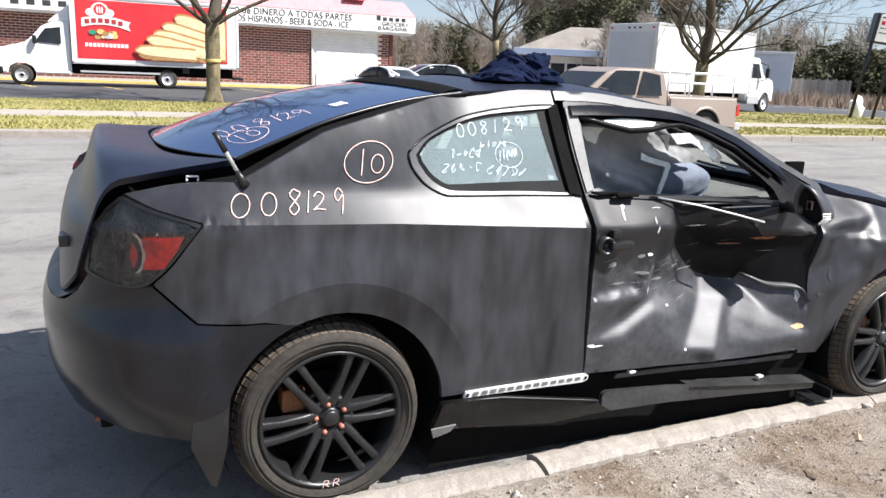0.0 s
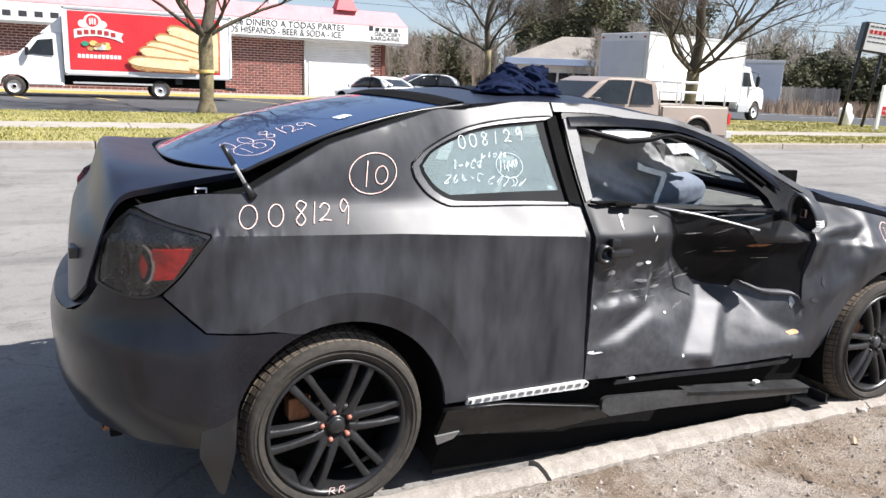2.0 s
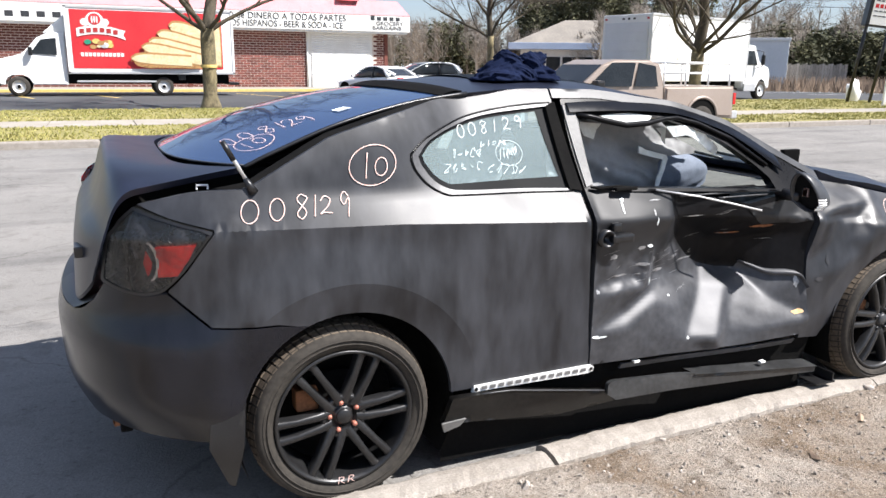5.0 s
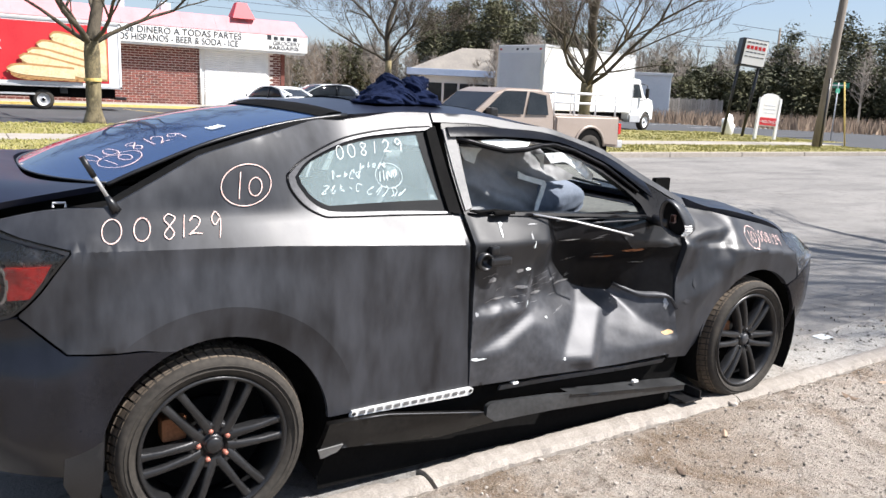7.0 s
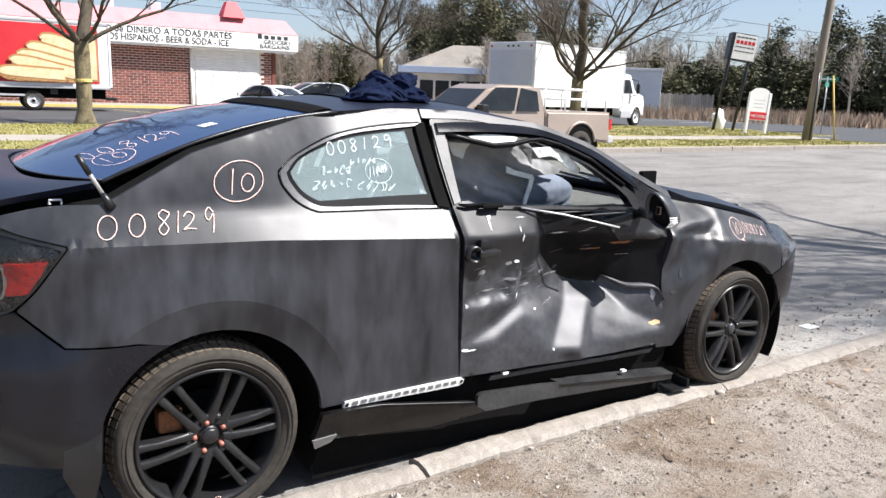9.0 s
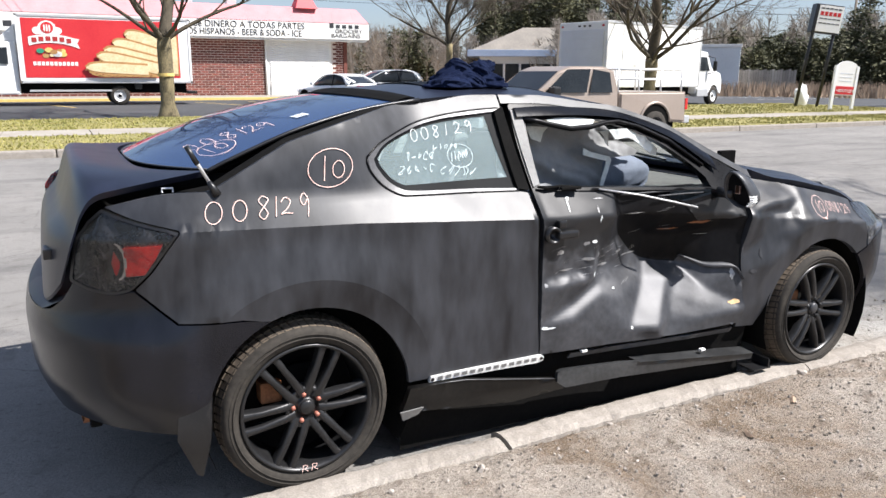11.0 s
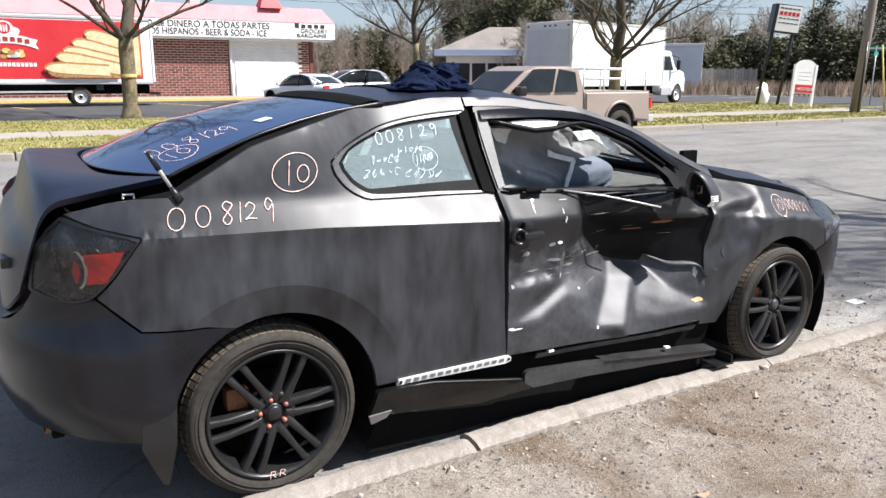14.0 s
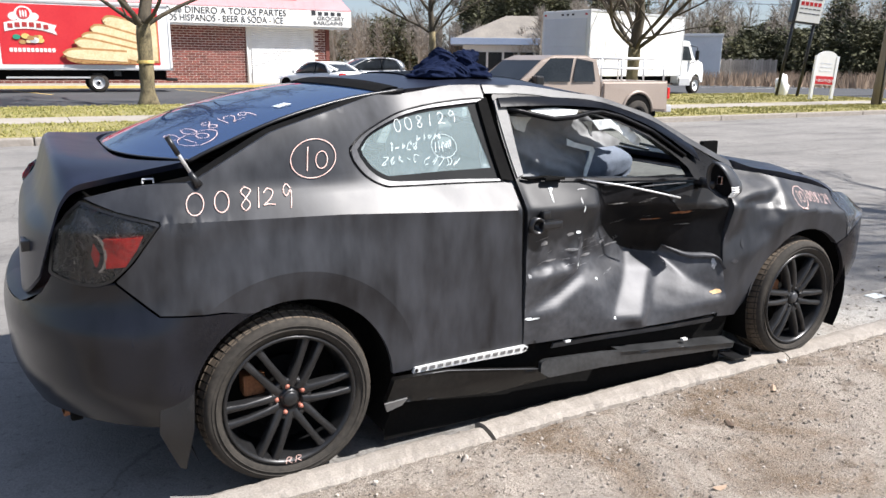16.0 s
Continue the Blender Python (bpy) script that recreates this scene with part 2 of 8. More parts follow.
def ground_material(name, pale, brown, dark, size, relief):
    """Sandy ground: pale grit, browner patches with ragged edges and dark specks, with relief at two scales."""
    m = material(name, tuple(c * 0.72 for c in pale), pale, 0.97, 0, 160, 9, 0, gloss=0.15)
    nt, n = m.node_tree, m.node_tree.nodes
    b = n["Principled BSDF"]
    base = b.inputs["Base Color"].links[0].from_socket
    geo = n.new("ShaderNodeNewGeometry")
    def layer(base, scale, detail, lo, hi, colour, distort=0.0):
        t = n.new("ShaderNodeTexNoise")
        t.inputs["Scale"].default_value, t.inputs["Detail"].default_value, t.inputs["Distortion"].default_value, t.inputs["Roughness"].default_value = scale, detail, distort, 0.65
        nt.links.new(geo.outputs["Position"], t.inputs["Vector"])
        r = n.new("ShaderNodeMapRange")
        r.inputs[1].default_value, r.inputs[2].default_value = lo, hi
        nt.links.new(t.outputs[0], r.inputs[0])
        x = n.new("ShaderNodeMix")
        x.data_type = "RGBA"
        x.inputs[7].default_value = (*colour, 1)
        nt.links.new(r.outputs[0], x.inputs[0]), nt.links.new(base, x.inputs[6])
        return x.outputs[2], t
    base, wide = layer(base, size, 9, 0.49, 0.64, brown, 0.6)
    base, mid = layer(base, size * 7, 6, 0.56, 0.70, tuple(c * 0.55 for c in brown), 0.3)
    base, speck = layer(base, 60, 5, 0.57, 0.68, dark)
    base, chip = layer(base, 95, 3, 0.63, 0.72, tuple(min(0.8, c * 1.35) for c in pale))
    base, fine = layer(base, 190, 4, 0.50, 0.66, tuple(c * 0.5 for c in pale))
    base, light = layer(base, 230, 3, 0.58, 0.70, tuple(min(0.8, c * 1.4) for c in pale))
    nt.links.new(base, b.inputs["Base Color"])
    last = None
    for t, d in ((mid, relief * 1.6), (speck, relief), (fine, relief * 0.3)):
        bp = n.new("ShaderNodeBump")
        bp.inputs["Strength"].default_value, bp.inputs["Distance"].default_value = 0.9, d
        nt.links.new(t.outputs[0], bp.inputs["Height"])
        if last:
            nt.links.new(last.outputs[0], bp.inputs["Normal"])
        last = bp
    nt.links.new(last.outputs[0], b.inputs["Normal"])
    return m


DIRT = ground_material("dusty_verge", (0.50, 0.437, 0.372), (0.24, 0.176, 0.122), (0.065, 0.051, 0.038), 1.5, 0.026)
SAND = ground_material("gutter_sand", (0.44, 0.42, 0.385), (0.30, 0.27, 0.235), (0.10, 0.09, 0.08), 2.5, 0.01)
PEBBLE = material("grey_pebbles", (0.19, 0.165, 0.14), (0.46, 0.41, 0.36), 0.9, 0, 90, 20, 0.4, island=-0.45)
GRIT = material("dark_grit", (0.07, 0.06, 0.05), (0.24, 0.215, 0.185), 0.95, 0, 90, 20, 0.4, island=-0.4)
CONCRETE = material("worn_concrete", (0.215, 0.19, 0.162), (0.365, 0.332, 0.294), 0.95, 0, 130, 11.0, 0.5, 0.004, 0.04, 0.4, island=0.06, gloss=0.2)
SIDEWALK = material("pale_sidewalk", (0.24, 0.21, 0.17), (0.36, 0.33, 0.285), 0.92, 0, 40, 1.2, 0.2)
GRASS = material("worn_lawn", (0.13, 0.125, 0.035), (0.33, 0.28, 0.11), 0.95, 0, 14, 0.7, 0.6, 0.03, 0.03, 0.5)
BLADE = material("grass_blades", (0.20, 0.21, 0.05), (0.42, 0.37, 0.14), 0.8, 0, 9, 0.9, 0, island=-0.3)
FIELD = material("dry_field", (0.20, 0.15, 0.10), (0.34, 0.26, 0.18), 0.95, 0, 6, 0.3, 0.3, 0.03)
YELLOW = material("faded_yellow_paint", (0.55, 0.38, 0.08), (0.72, 0.55, 0.22), 0.8, 0, 60, 5, 0.1)
WHITE_LINE = material("faded_white_paint", (0.5, 0.5, 0.48), (0.75, 0.75, 0.73), 0.8, 0, 60, 5, 0.1)
BRICK = material("red_brick", (0.13, 0.040, 0.030), (0.25, 0.085, 0.062), 0.88, 0, 60, 9, 0.4, 0.004, island=0.35)
MORTAR = material("mortar", (0.60, 0.52, 0.46), (0.74, 0.66, 0.60), 0.95, 0, 60, 4, 0.3)
FASCIA = material("white_fascia_board", (0.70, 0.69, 0.66), (0.84, 0.83, 0.80), 0.6, 0, 30, 1.5, 0.05)
SHUTTER = material("white_roller_shutter", (0.68, 0.68, 0.67), (0.84, 0.84, 0.83), 0.5, 0, 30, 2, 0.05)
ROOF_RED = material("faded_red_roof", (0.56, 0.20, 0.21), (0.66, 0.28, 0.29), 0.8, 0, 20, 1.2, 0.2)
RED_PANEL = material("bright_red_panel", (0.50, 0.018, 0.028), (0.60, 0.035, 0.04), 0.45, 0, 20, 1.0, 0.02)
RED_BRIGHT = material("red_cowl", (0.6, 0.03, 0.045), (0.75, 0.06, 0.07), 0.5, 0, 20, 1.0, 0.02)
WHITE_PAINT = material("white_vehicle_paint", (0.74, 0.74, 0.73), (0.84, 0.84, 0.83), 0.35, 0, 30, 1.2, 0.02, coat=0.3)
SILVER_PAINT = material("silver_vehicle_paint", (0.42, 0.43, 0.44), (0.52, 0.53, 0.54), 0.3, 0.4, 30, 1.2, 0.02, coat=0.5)
TAN_PAINT = material("tan_vehicle_paint", (0.28, 0.225, 0.185), (0.36, 0.295, 0.25), 0.4, 0.2, 30, 1.2, 0.02, coat=0.3)
RED_PAINT = material("red_vehicle_paint", (0.30, 0.02, 0.02), (0.42, 0.04, 0.04), 0.35, 0, 30, 1.2, 0.02, coat=0.4)
BOX_GREY = material("grey_box_door", (0.60, 0.62, 0.66), (0.70, 0.72, 0.76), 0.5, 0, 30, 1.2, 0.05)
CAR_GLASS = material("dark_vehicle_glass", (0.012, 0.015, 0.018), (0.03, 0.034, 0.038), 0.06, 0, 30, 2, 0, gloss=0.2, spread=0.03)
STEEL = material("grey_painted_steel", (0.5, 0.5, 0.5), (0.65, 0.65, 0.65), 0.45, 0.5, 30, 2, 0.05)
BREAD = material("bread_slice", (0.58, 0.42, 0.22), (0.80, 0.67, 0.43), 0.8, 0, 14, 3, 0.2)
CRUST = material("bread_crust", (0.30, 0.15, 0.05), (0.48, 0.28, 0.11), 0.8, 0, 14, 3, 0.2)
INK = material("black_lettering", (0.02, 0.02, 0.02), (0.04, 0.04, 0.04), 0.6, 0, 30, 2, 0)
GREEN_SIGN = material("green_sign", (0.02, 0.20, 0.12), (0.03, 0.28, 0.17), 0.5, 0, 30, 2, 0)
BARK = material("lichen_bark", (0.060, 0.050, 0.032), (0.29, 0.235, 0.125), 0.95, 0, 40, 5, 0.9, 0.02, stretch=(1, 1, 0.35))
LIMB = material("dark_limb_bark", (0.035, 0.029, 0.022), (0.12, 0.098, 0.066), 0.95, 0, 40, 5, 0.7, 0.012, stretch=(1, 1, 0.5))
TWIG = material("grey_twigs", (0.06, 0.048, 0.036), (0.15, 0.12, 0.09), 0.95, 0, 40, 5, 0.4, 0.01)
POLE_WOOD = material("weathered_pole_wood", (0.13, 0.11, 0.09), (0.26, 0.225, 0.185), 0.92, 0, 40, 3, 0.6, 0.01, stretch=(1, 1, 0.08))
PINE = material("pine_needles", (0.030, 0.036, 0.016), (0.095, 0.090, 0.040), 0.85, 0, 2.0, 0.3, 0, island=-0.45)
BARE_WOOD = material("bare_woods", (0.20, 0.17, 0.14), (0.40, 0.35, 0.29), 0.95, 0, 2, 0.3, 0, island=-0.35)
BRUSH = material("brown_brush", (0.22, 0.15, 0.10), (0.38, 0.28, 0.20), 0.95, 0, 2, 0.4, 0, island=-0.35)
SHINGLE = material("grey_brown_shingles", (0.15, 0.135, 0.12), (0.26, 0.235, 0.20), 0.9, 0, 5, 0.7, 0.3)
BLUE_EAVE = material("pale_blue_eave", (0.26, 0.33, 0.46), (0.38, 0.45, 0.58), 0.6, 0, 10, 1, 0.05)
GREY_WALL = material("pale_grey_wall", (0.60, 0.62, 0.63), (0.74, 0.75, 0.75), 0.8, 0, 10, 0.8, 0.1)
FENCE_WOOD = material("grey_fence_boards", (0.24, 0.21, 0.18), (0.38, 0.34, 0.30), 0.9, 0, 20, 1, 0.3, island=0.25)
TARP = material("navy_plastic", (0.01, 0.012, 0.03), (0.02, 0.025, 0.06), 0.5, 0, 20, 3, 0.2)


# ---- builders ----
def thing(name, label, category, at=(0, 0, 0), group="", kind="", turn=0.0):
    ob = new(name)
    ob.empty_display_size = 0.1
    ob.matrix_basis = pose(*at, 0, 0, turn)
    return tagged(ob, label, category, group, kind)


def part(name, bm, mat, parent=None, label="", smooth=False):
    """Links a bmesh as one mesh object, under a thing or a part."""
    me = bpy.data.meshes.new(name)
    bmesh.ops.recalc_face_normals(bm, faces=bm.faces)
    bm.to_mesh(me)
    bm.free()
    return linked(name, me, mat, parent, label, smooth)


def linked(name, me, mat, parent=None, label="", smooth=False):
    if mat:
        me.materials.append(mat)
    if smooth:
        for p in me.polygons:
            p.use_smooth = True
    ob = new(name, me)
    ob.parent = parent
    if label:
        ob["label"] = label
    return ob


def raw(name, verts, faces, mat, parent=None, label="", smooth=False):
    me = bpy.data.meshes.new(name)
    me.from_pydata([tuple(v) for v in verts], [], faces)
    me.update()
    return linked(name, me, mat, parent, label, smooth)


def box(bm, x0, x1, y0, y1, z0, z1, bevel=0.0, m=None):
    g = bmesh.ops.create_cube(bm, size=1)["verts"]
    for v in g:
        v.co = Vector(((x0 + x1) / 2 + v.co.x * (x1 - x0), (y0 + y1) / 2 + v.co.y * (y1 - y0), (z0 + z1) / 2 + v.co.z * (z1 - z0)))
        if m is not None:
            v.co = m @ v.co
    if bevel:
        es = list({e for v in g for e in v.link_edges})
        bmesh.ops.bevel(bm, geom=es, offset=bevel, segments=2, affect="EDGES", profile=0.6)
    return bm


def boxed(name, x0, x1, y0, y1, z0, z1, mat, parent=None, bevel=0.01, label="", m=None):
    return part(name, box(bmesh.new(), x0, x1, y0, y1, z0, z1, bevel, m), mat, parent, label)


def tube(bm, pts, radii, sides=8, caps=True):
    """A tube along points."""
    pts = [Vector(p) for p in pts]
    rings = []
    side = None
    for i, p in enumerate(pts):
        d = (pts[min(i + 1, len(pts) - 1)] - pts[max(i - 1, 0)]).normalized()
        if side is None or abs(side.dot(d)) > 0.95:
            side = d.orthogonal().normalized()
        side = (side - d * side.dot(d)).normalized()
        up = d.cross(side)
        r = radii[i] if hasattr(radii, "__len__") else radii
        rings.append([bm.verts.new(p + (side * math.cos(2 * math.pi * k / sides) + up * math.sin(2 * math.pi * k / sides)) * r) for k in range(sides)])
    for a, b in zip(rings, rings[1:]):
        for k in range(sides):
            bm.faces.new((a[k], a[(k + 1) % sides], b[(k + 1) % sides], b[k]))
    if caps and sides > 2:
        bm.faces.new(rings[0][::-1]), bm.faces.new(rings[-1])
    return bm


def tubed(name, pts, radii, mat, parent=None, sides=8, label=""):
    return part(name, tube(bmesh.new(), pts, radii, sides), mat, parent, label, True)


def lathe(bm, prof, axis="y", n=48, centre=(0, 0, 0)):
    """Turns a profile of (radius, along) about an axis."""
    rings = []
    c = Vector(centre)
    for k in range(n):
        a = 2 * math.pi * k / n
        row = []
        for r, h in prof:
            p = Vector((r * math.cos(a), h, r * math.sin(a))) if axis == "y" else Vector((r * math.cos(a), r * math.sin(a), h))
            row.append(bm.verts.new(c + p))
        rings.append(row)
    for k in range(n):
        a, b = rings[k], rings[(k + 1) % n]
        for i in range(len(prof) - 1):
            bm.faces.new((a[i], a[i + 1], b[i + 1], b[i]))
    return bm


def spline(pts, n=6):
    """Points on a smooth curve through pts."""
    p = np.array(pts, float)
    q = np.vstack([2 * p[0] - p[1], p, 2 * p[-1] - p[-2]])
    out = []
    for i in range(1, len(q) - 2):
        for t in np.linspace(0, 1, n, endpoint=False):
            a, b, c, d = q[i - 1:i + 3]
            out.append(0.5 * (2 * b + (c - a) * t + (2 * a - 5 * b + 4 * c - d) * t * t + (3 * b - a - 3 * c + d) * t ** 3))
    out.append(p[-1])
    return [tuple(v) for v in out]


def inside(poly, pts):
    poly, pts = np.asarray(poly, float), np.asarray(pts, float)
    x, y = pts[:, 0], pts[:, 1]
    hit = np.zeros(len(pts), bool)
    for (x0, y0), (x1, y1) in zip(poly, np.roll(poly, -1, axis=0)):
        if y0 == y1:
            continue
        hit ^= ((y0 > y) != (y1 > y)) & (x < (x1 - x0) * (y - y0) / (y1 - y0) + x0)
    return hit


def sheet(outline, place, step=0.03, holes=(), rim=0.0, inward=None, creases=()):
    """Fills an outline in a surface's own two coordinates with small triangles and carries them into space by place(a, b);
    rim folds the border over by that much along inward(a, b); creases are lines along which the shading breaks."""
    from mathutils.geometry import delaunay_2d_cdt
    loops = [list(outline)] + [list(h) for h in holes]
    verts, edges = [], []
    for lp in loops:
        dense = []
        for a, b in zip(lp, lp[1:] + lp[:1]):
            k = max(1, int(math.hypot(b[0] - a[0], b[1] - a[1]) / (step * 1.5)))
            dense += [(a[0] + (b[0] - a[0]) * i / k, a[1] + (b[1] - a[1]) * i / k) for i in range(k)]
        s = len(verts)
        verts += dense
        edges += [(s + i, s + (i + 1) % len(dense)) for i in range(len(dense))]
    for line in creases:
        s = len(verts)
        verts += list(line)
        edges += [(s + i, s + i + 1) for i in range(len(line) - 1)]
    lines = np.array([p for line in creases for p in line])
    o = np.array(outline, float)
    gx, gy = np.meshgrid(np.arange(o[:, 0].min(), o[:, 0].max(), step), np.arange(o[:, 1].min(), o[:, 1].max(), step))
    gx = gx + (np.arange(gx.shape[0])[:, None] % 2) * step * 0.5
    g = np.stack([gx.ravel(), gy.ravel()], 1)
    keep = inside(outline, g)
    for h in holes:
        keep &= ~inside(h, g)
    g = g[keep]
    if len(g):
        bpts = np.array(verts)
        near = np.array([np.min(np.hypot(bpts[:, 0] - a, bpts[:, 1] - b)) for a, b in g])
        keep = near > step * 0.45
        if len(lines):
            keep &= np.array([np.min(np.hypot(lines[:, 0] - a, lines[:, 1] - b)) for a, b in g]) > step * 0.8
        g = g[keep]
    verts += [tuple(v) for v in g]
    vo, eo, fo, *_ = delaunay_2d_cdt([Vector(v) for v in verts], edges, [], 0, 1e-6)
    vo = np.array([tuple(v) for v in vo])
    cen = np.array([vo[list(t)].mean(axis=0) for t in fo])
    ok = inside(outline, cen)
    for h in holes:
        ok &= ~inside(h, cen)
    bm = bmesh.new()
    pos = place(vo[:, 0], vo[:, 1])
    bv = [bm.verts.new(Vector(p)) for p in pos]
    for t, k in zip(fo, ok):
        if k:
            bm.faces.new([bv[i] for i in t])
    if len(lines):
        hard = {bv[i] for i in range(len(vo)) if np.abs(lines - vo[i]).max(axis=1).min() < 2e-4}
        for e in bm.edges:
            if e.verts[0] in hard and e.verts[1] in hard:
                e.smooth = False
    if rim:
        inn = inward(vo[:, 0], vo[:, 1])
        bes = [e for e in bm.edges if len(e.link_faces) == 1]
        idx = {v: i for i, v in enumerate(bv)}
        low = {}
        for e in bes:
            for v in e.verts:
                if v not in low:
                    low[v] = (bm.verts.new(v.co), bm.verts.new(v.co + Vector(inn[idx[v]]) * rim))
        for e in bes:
            a, b = e.verts
            bm.faces.new((low[a][0], low[b][0], low[b][1], low[a][1]))
    for v in [v for v in bm.verts if not v.link_faces]:
        bm.verts.remove(v)
    return bm


def flat_text(words, size, mat, parent, m, name="lettering", depth=0.004, squeeze=1.0):
    cu = bpy.data.curves.new(name, "FONT")
    cu.body, cu.size, cu.extrude = words, size, depth
    ob = new(name, cu)
    bpy.context.view_layer.update()
    me = bpy.data.meshes.new_from_object(ob.evaluated_get(bpy.context.evaluated_depsgraph_get()))
    bpy.data.objects.remove(ob)
    me.transform(m @ Matrix.Diagonal((squeeze, 1, 1, 1)))
    return linked(name, me, mat, parent)


# ---- ground, road, verge ----
def slab(name, x0, x1, y0, y1, z0, z1, mat, label, category, bevel=0.01):
    ob = boxed(name, x0, x1, y0, y1, z0, z1, mat, None, bevel)
    return tagged(ob, label, category, kind="structure")


tagged(raw("ground", [(-1500, -1500, -0.06), (1500, -1500, -0.06), (1500, 1500, -0.06), (-1500, 1500, -0.06)], [(0, 1, 2, 3)], FIELD),
       "dry brown earth running out to the horizon", "ground", kind="structure")


def relief_sheet(name, x0, x1, y0, y1, nx, ny, height, mat, label, category):
    xs, ys = np.linspace(x0, x1, nx), np.linspace(y0, y1, ny)
    verts = [(x, y, height(x, y)) for y in ys for x in xs]
    faces = [(j * nx + i, j * nx + i + 1, (j + 1) * nx + i + 1, (j + 1) * nx + i) for j in range(ny - 1) for i in range(nx - 1)]
    return tagged(raw(name, verts, faces, mat, smooth=True), label, category, kind="structure")


relief_sheet("road", -120, 160, 0.02, 12.95, 120, 14, lambda x, y: 0.012 * noise.noise((x * 0.2, y * 0.5, 0)) * (0.3 if y < 3 else 1) - 0.004, ASPHALT, "pale worn asphalt street with fine cracks and tar seams", "road")
relief_sheet("side_road", 15.4, 200, 12.95, 60, 40, 20, lambda x, y: -0.02, LOT, "dark asphalt side street crossing behind the lawn", "road")


def kerb_y(x):
    return -0.105 + 0.028 * x


def verge_z(x, y):
    d = kerb_y(x) - y
    base = 0.045 - 0.012 * max(0, min(1, (x - 1.5) / 2)) + 0.02 * min(1, d)
    return base - 0.02 * math.exp(-d / 0.05) + 0.018 * noise.noise((x * 1.3, y * 1.3, 3)) + 0.012 * noise.noise((x * 6, y * 6, 7)) + 0.009 * noise.noise((x * 22, y * 22, 1))


def make_verge():
    xs = np.concatenate([np.linspace(-60, -1.2, 30), np.linspace(-1.1, 6.5, 330), np.linspace(6.7, 120, 40)])
    ds = np.concatenate([np.linspace(0, 2.6, 120), np.linspace(2.7, 40, 24)])
    verts = [(x, kerb_y(x) - d, verge_z(x, kerb_y(x) - d) if d < 4 else 0.07) for d in ds for x in xs]
    nx = len(xs)
    faces = [(j * nx + i, (j + 1) * nx + i, (j + 1) * nx + i + 1, j * nx + i + 1) for j in range(len(ds) - 1) for i in range(nx - 1)]
    tagged(raw("verge", verts, faces, DIRT, smooth=True), "dusty bare verge of grey sand and small stones", "ground", kind="structure")


make_verge()


def make_near_kerb():
    """Worn kerb blocks beside the car, broken and offset at their joints, each a piece of the kerb."""
    root = thing("kerb", "worn sand-coloured concrete kerb, cracked and nearly level with the verge", "kerb", kind="structure")
    rnd = random.Random(4)
    cuts = [-14, -11, -8, -5, -2.6, -0.95, 0.78, 2.62, 4.5, 6.6, 9, 12, 15, 18, 21, 24, 27]
    for a, b in zip(cuts, cuts[1:]):
        n = max(8, int((b - a) / 0.025)) if -2 < a < 6 else 8
        bm = bmesh.new()
        rows = []
        lift = rnd.uniform(-0.012, 0.008)
        for i in range(n + 1):
            x = a + 0.006 + (b - a - 0.012) * i / n
            yo = kerb_y(x)
            w = 0.15 - (0.02 if 0.78 > x > 0.6 else 0)
            top = 0.052 + lift - 0.02 * max(0, min(1, (x - 1.6) / 1.2)) + 0.006 * noise.noise((x * 3, 0, 2))
            j = [0.010 * noise.noise((x * 7, k, 5)) + 0.009 * noise.noise((x * 25, k, 5)) + 0.005 * noise.noise((x * 60, k, 8)) for k in range(6)]
            prof = [(yo - 0.004, -0.1), (yo + j[0] * 1.3, top - 0.018 + j[1] * 0.6), (yo + 0.02 + j[1] * 1.7, top + j[2] * 0.5), (yo + w * 0.55, top + 0.003 + j[3] * 0.5), (yo + w - 0.035 + j[3], top - 0.002), (yo + w + j[4], top - 0.02 + j[5] * 0.5), (yo + w + 0.012, -0.1)]
            rows.append([bm.verts.new((x, y, z)) for y, z in prof])
        for r, s in zip(rows, rows[1:]):
            for k in range(len(r) - 1):
                bm.faces.new((r[k], r[k + 1], s[k + 1], s[k]))
        bm.faces.new(rows[0]), bm.faces.new(rows[-1][::-1])
        part("kerb_block", bm, CONCRETE, root, smooth=False)


make_near_kerb()


def stone_mesh(seed):
    bm = bmesh.new()
    bmesh.ops.create_icosphere(bm, subdivisions=1, radius=1)
    for v in bm.verts:
        v.co *= 0.75 + 0.5 * noise.noise(v.co * 1.3 + Vector((seed * 7, 0, 0)))
        v.co.z *= 0.65
    me = bpy.data.meshes.new("stone")
    bm.to_mesh(me)
    bm.free()
    me.materials.append(PEBBLE)
    return me


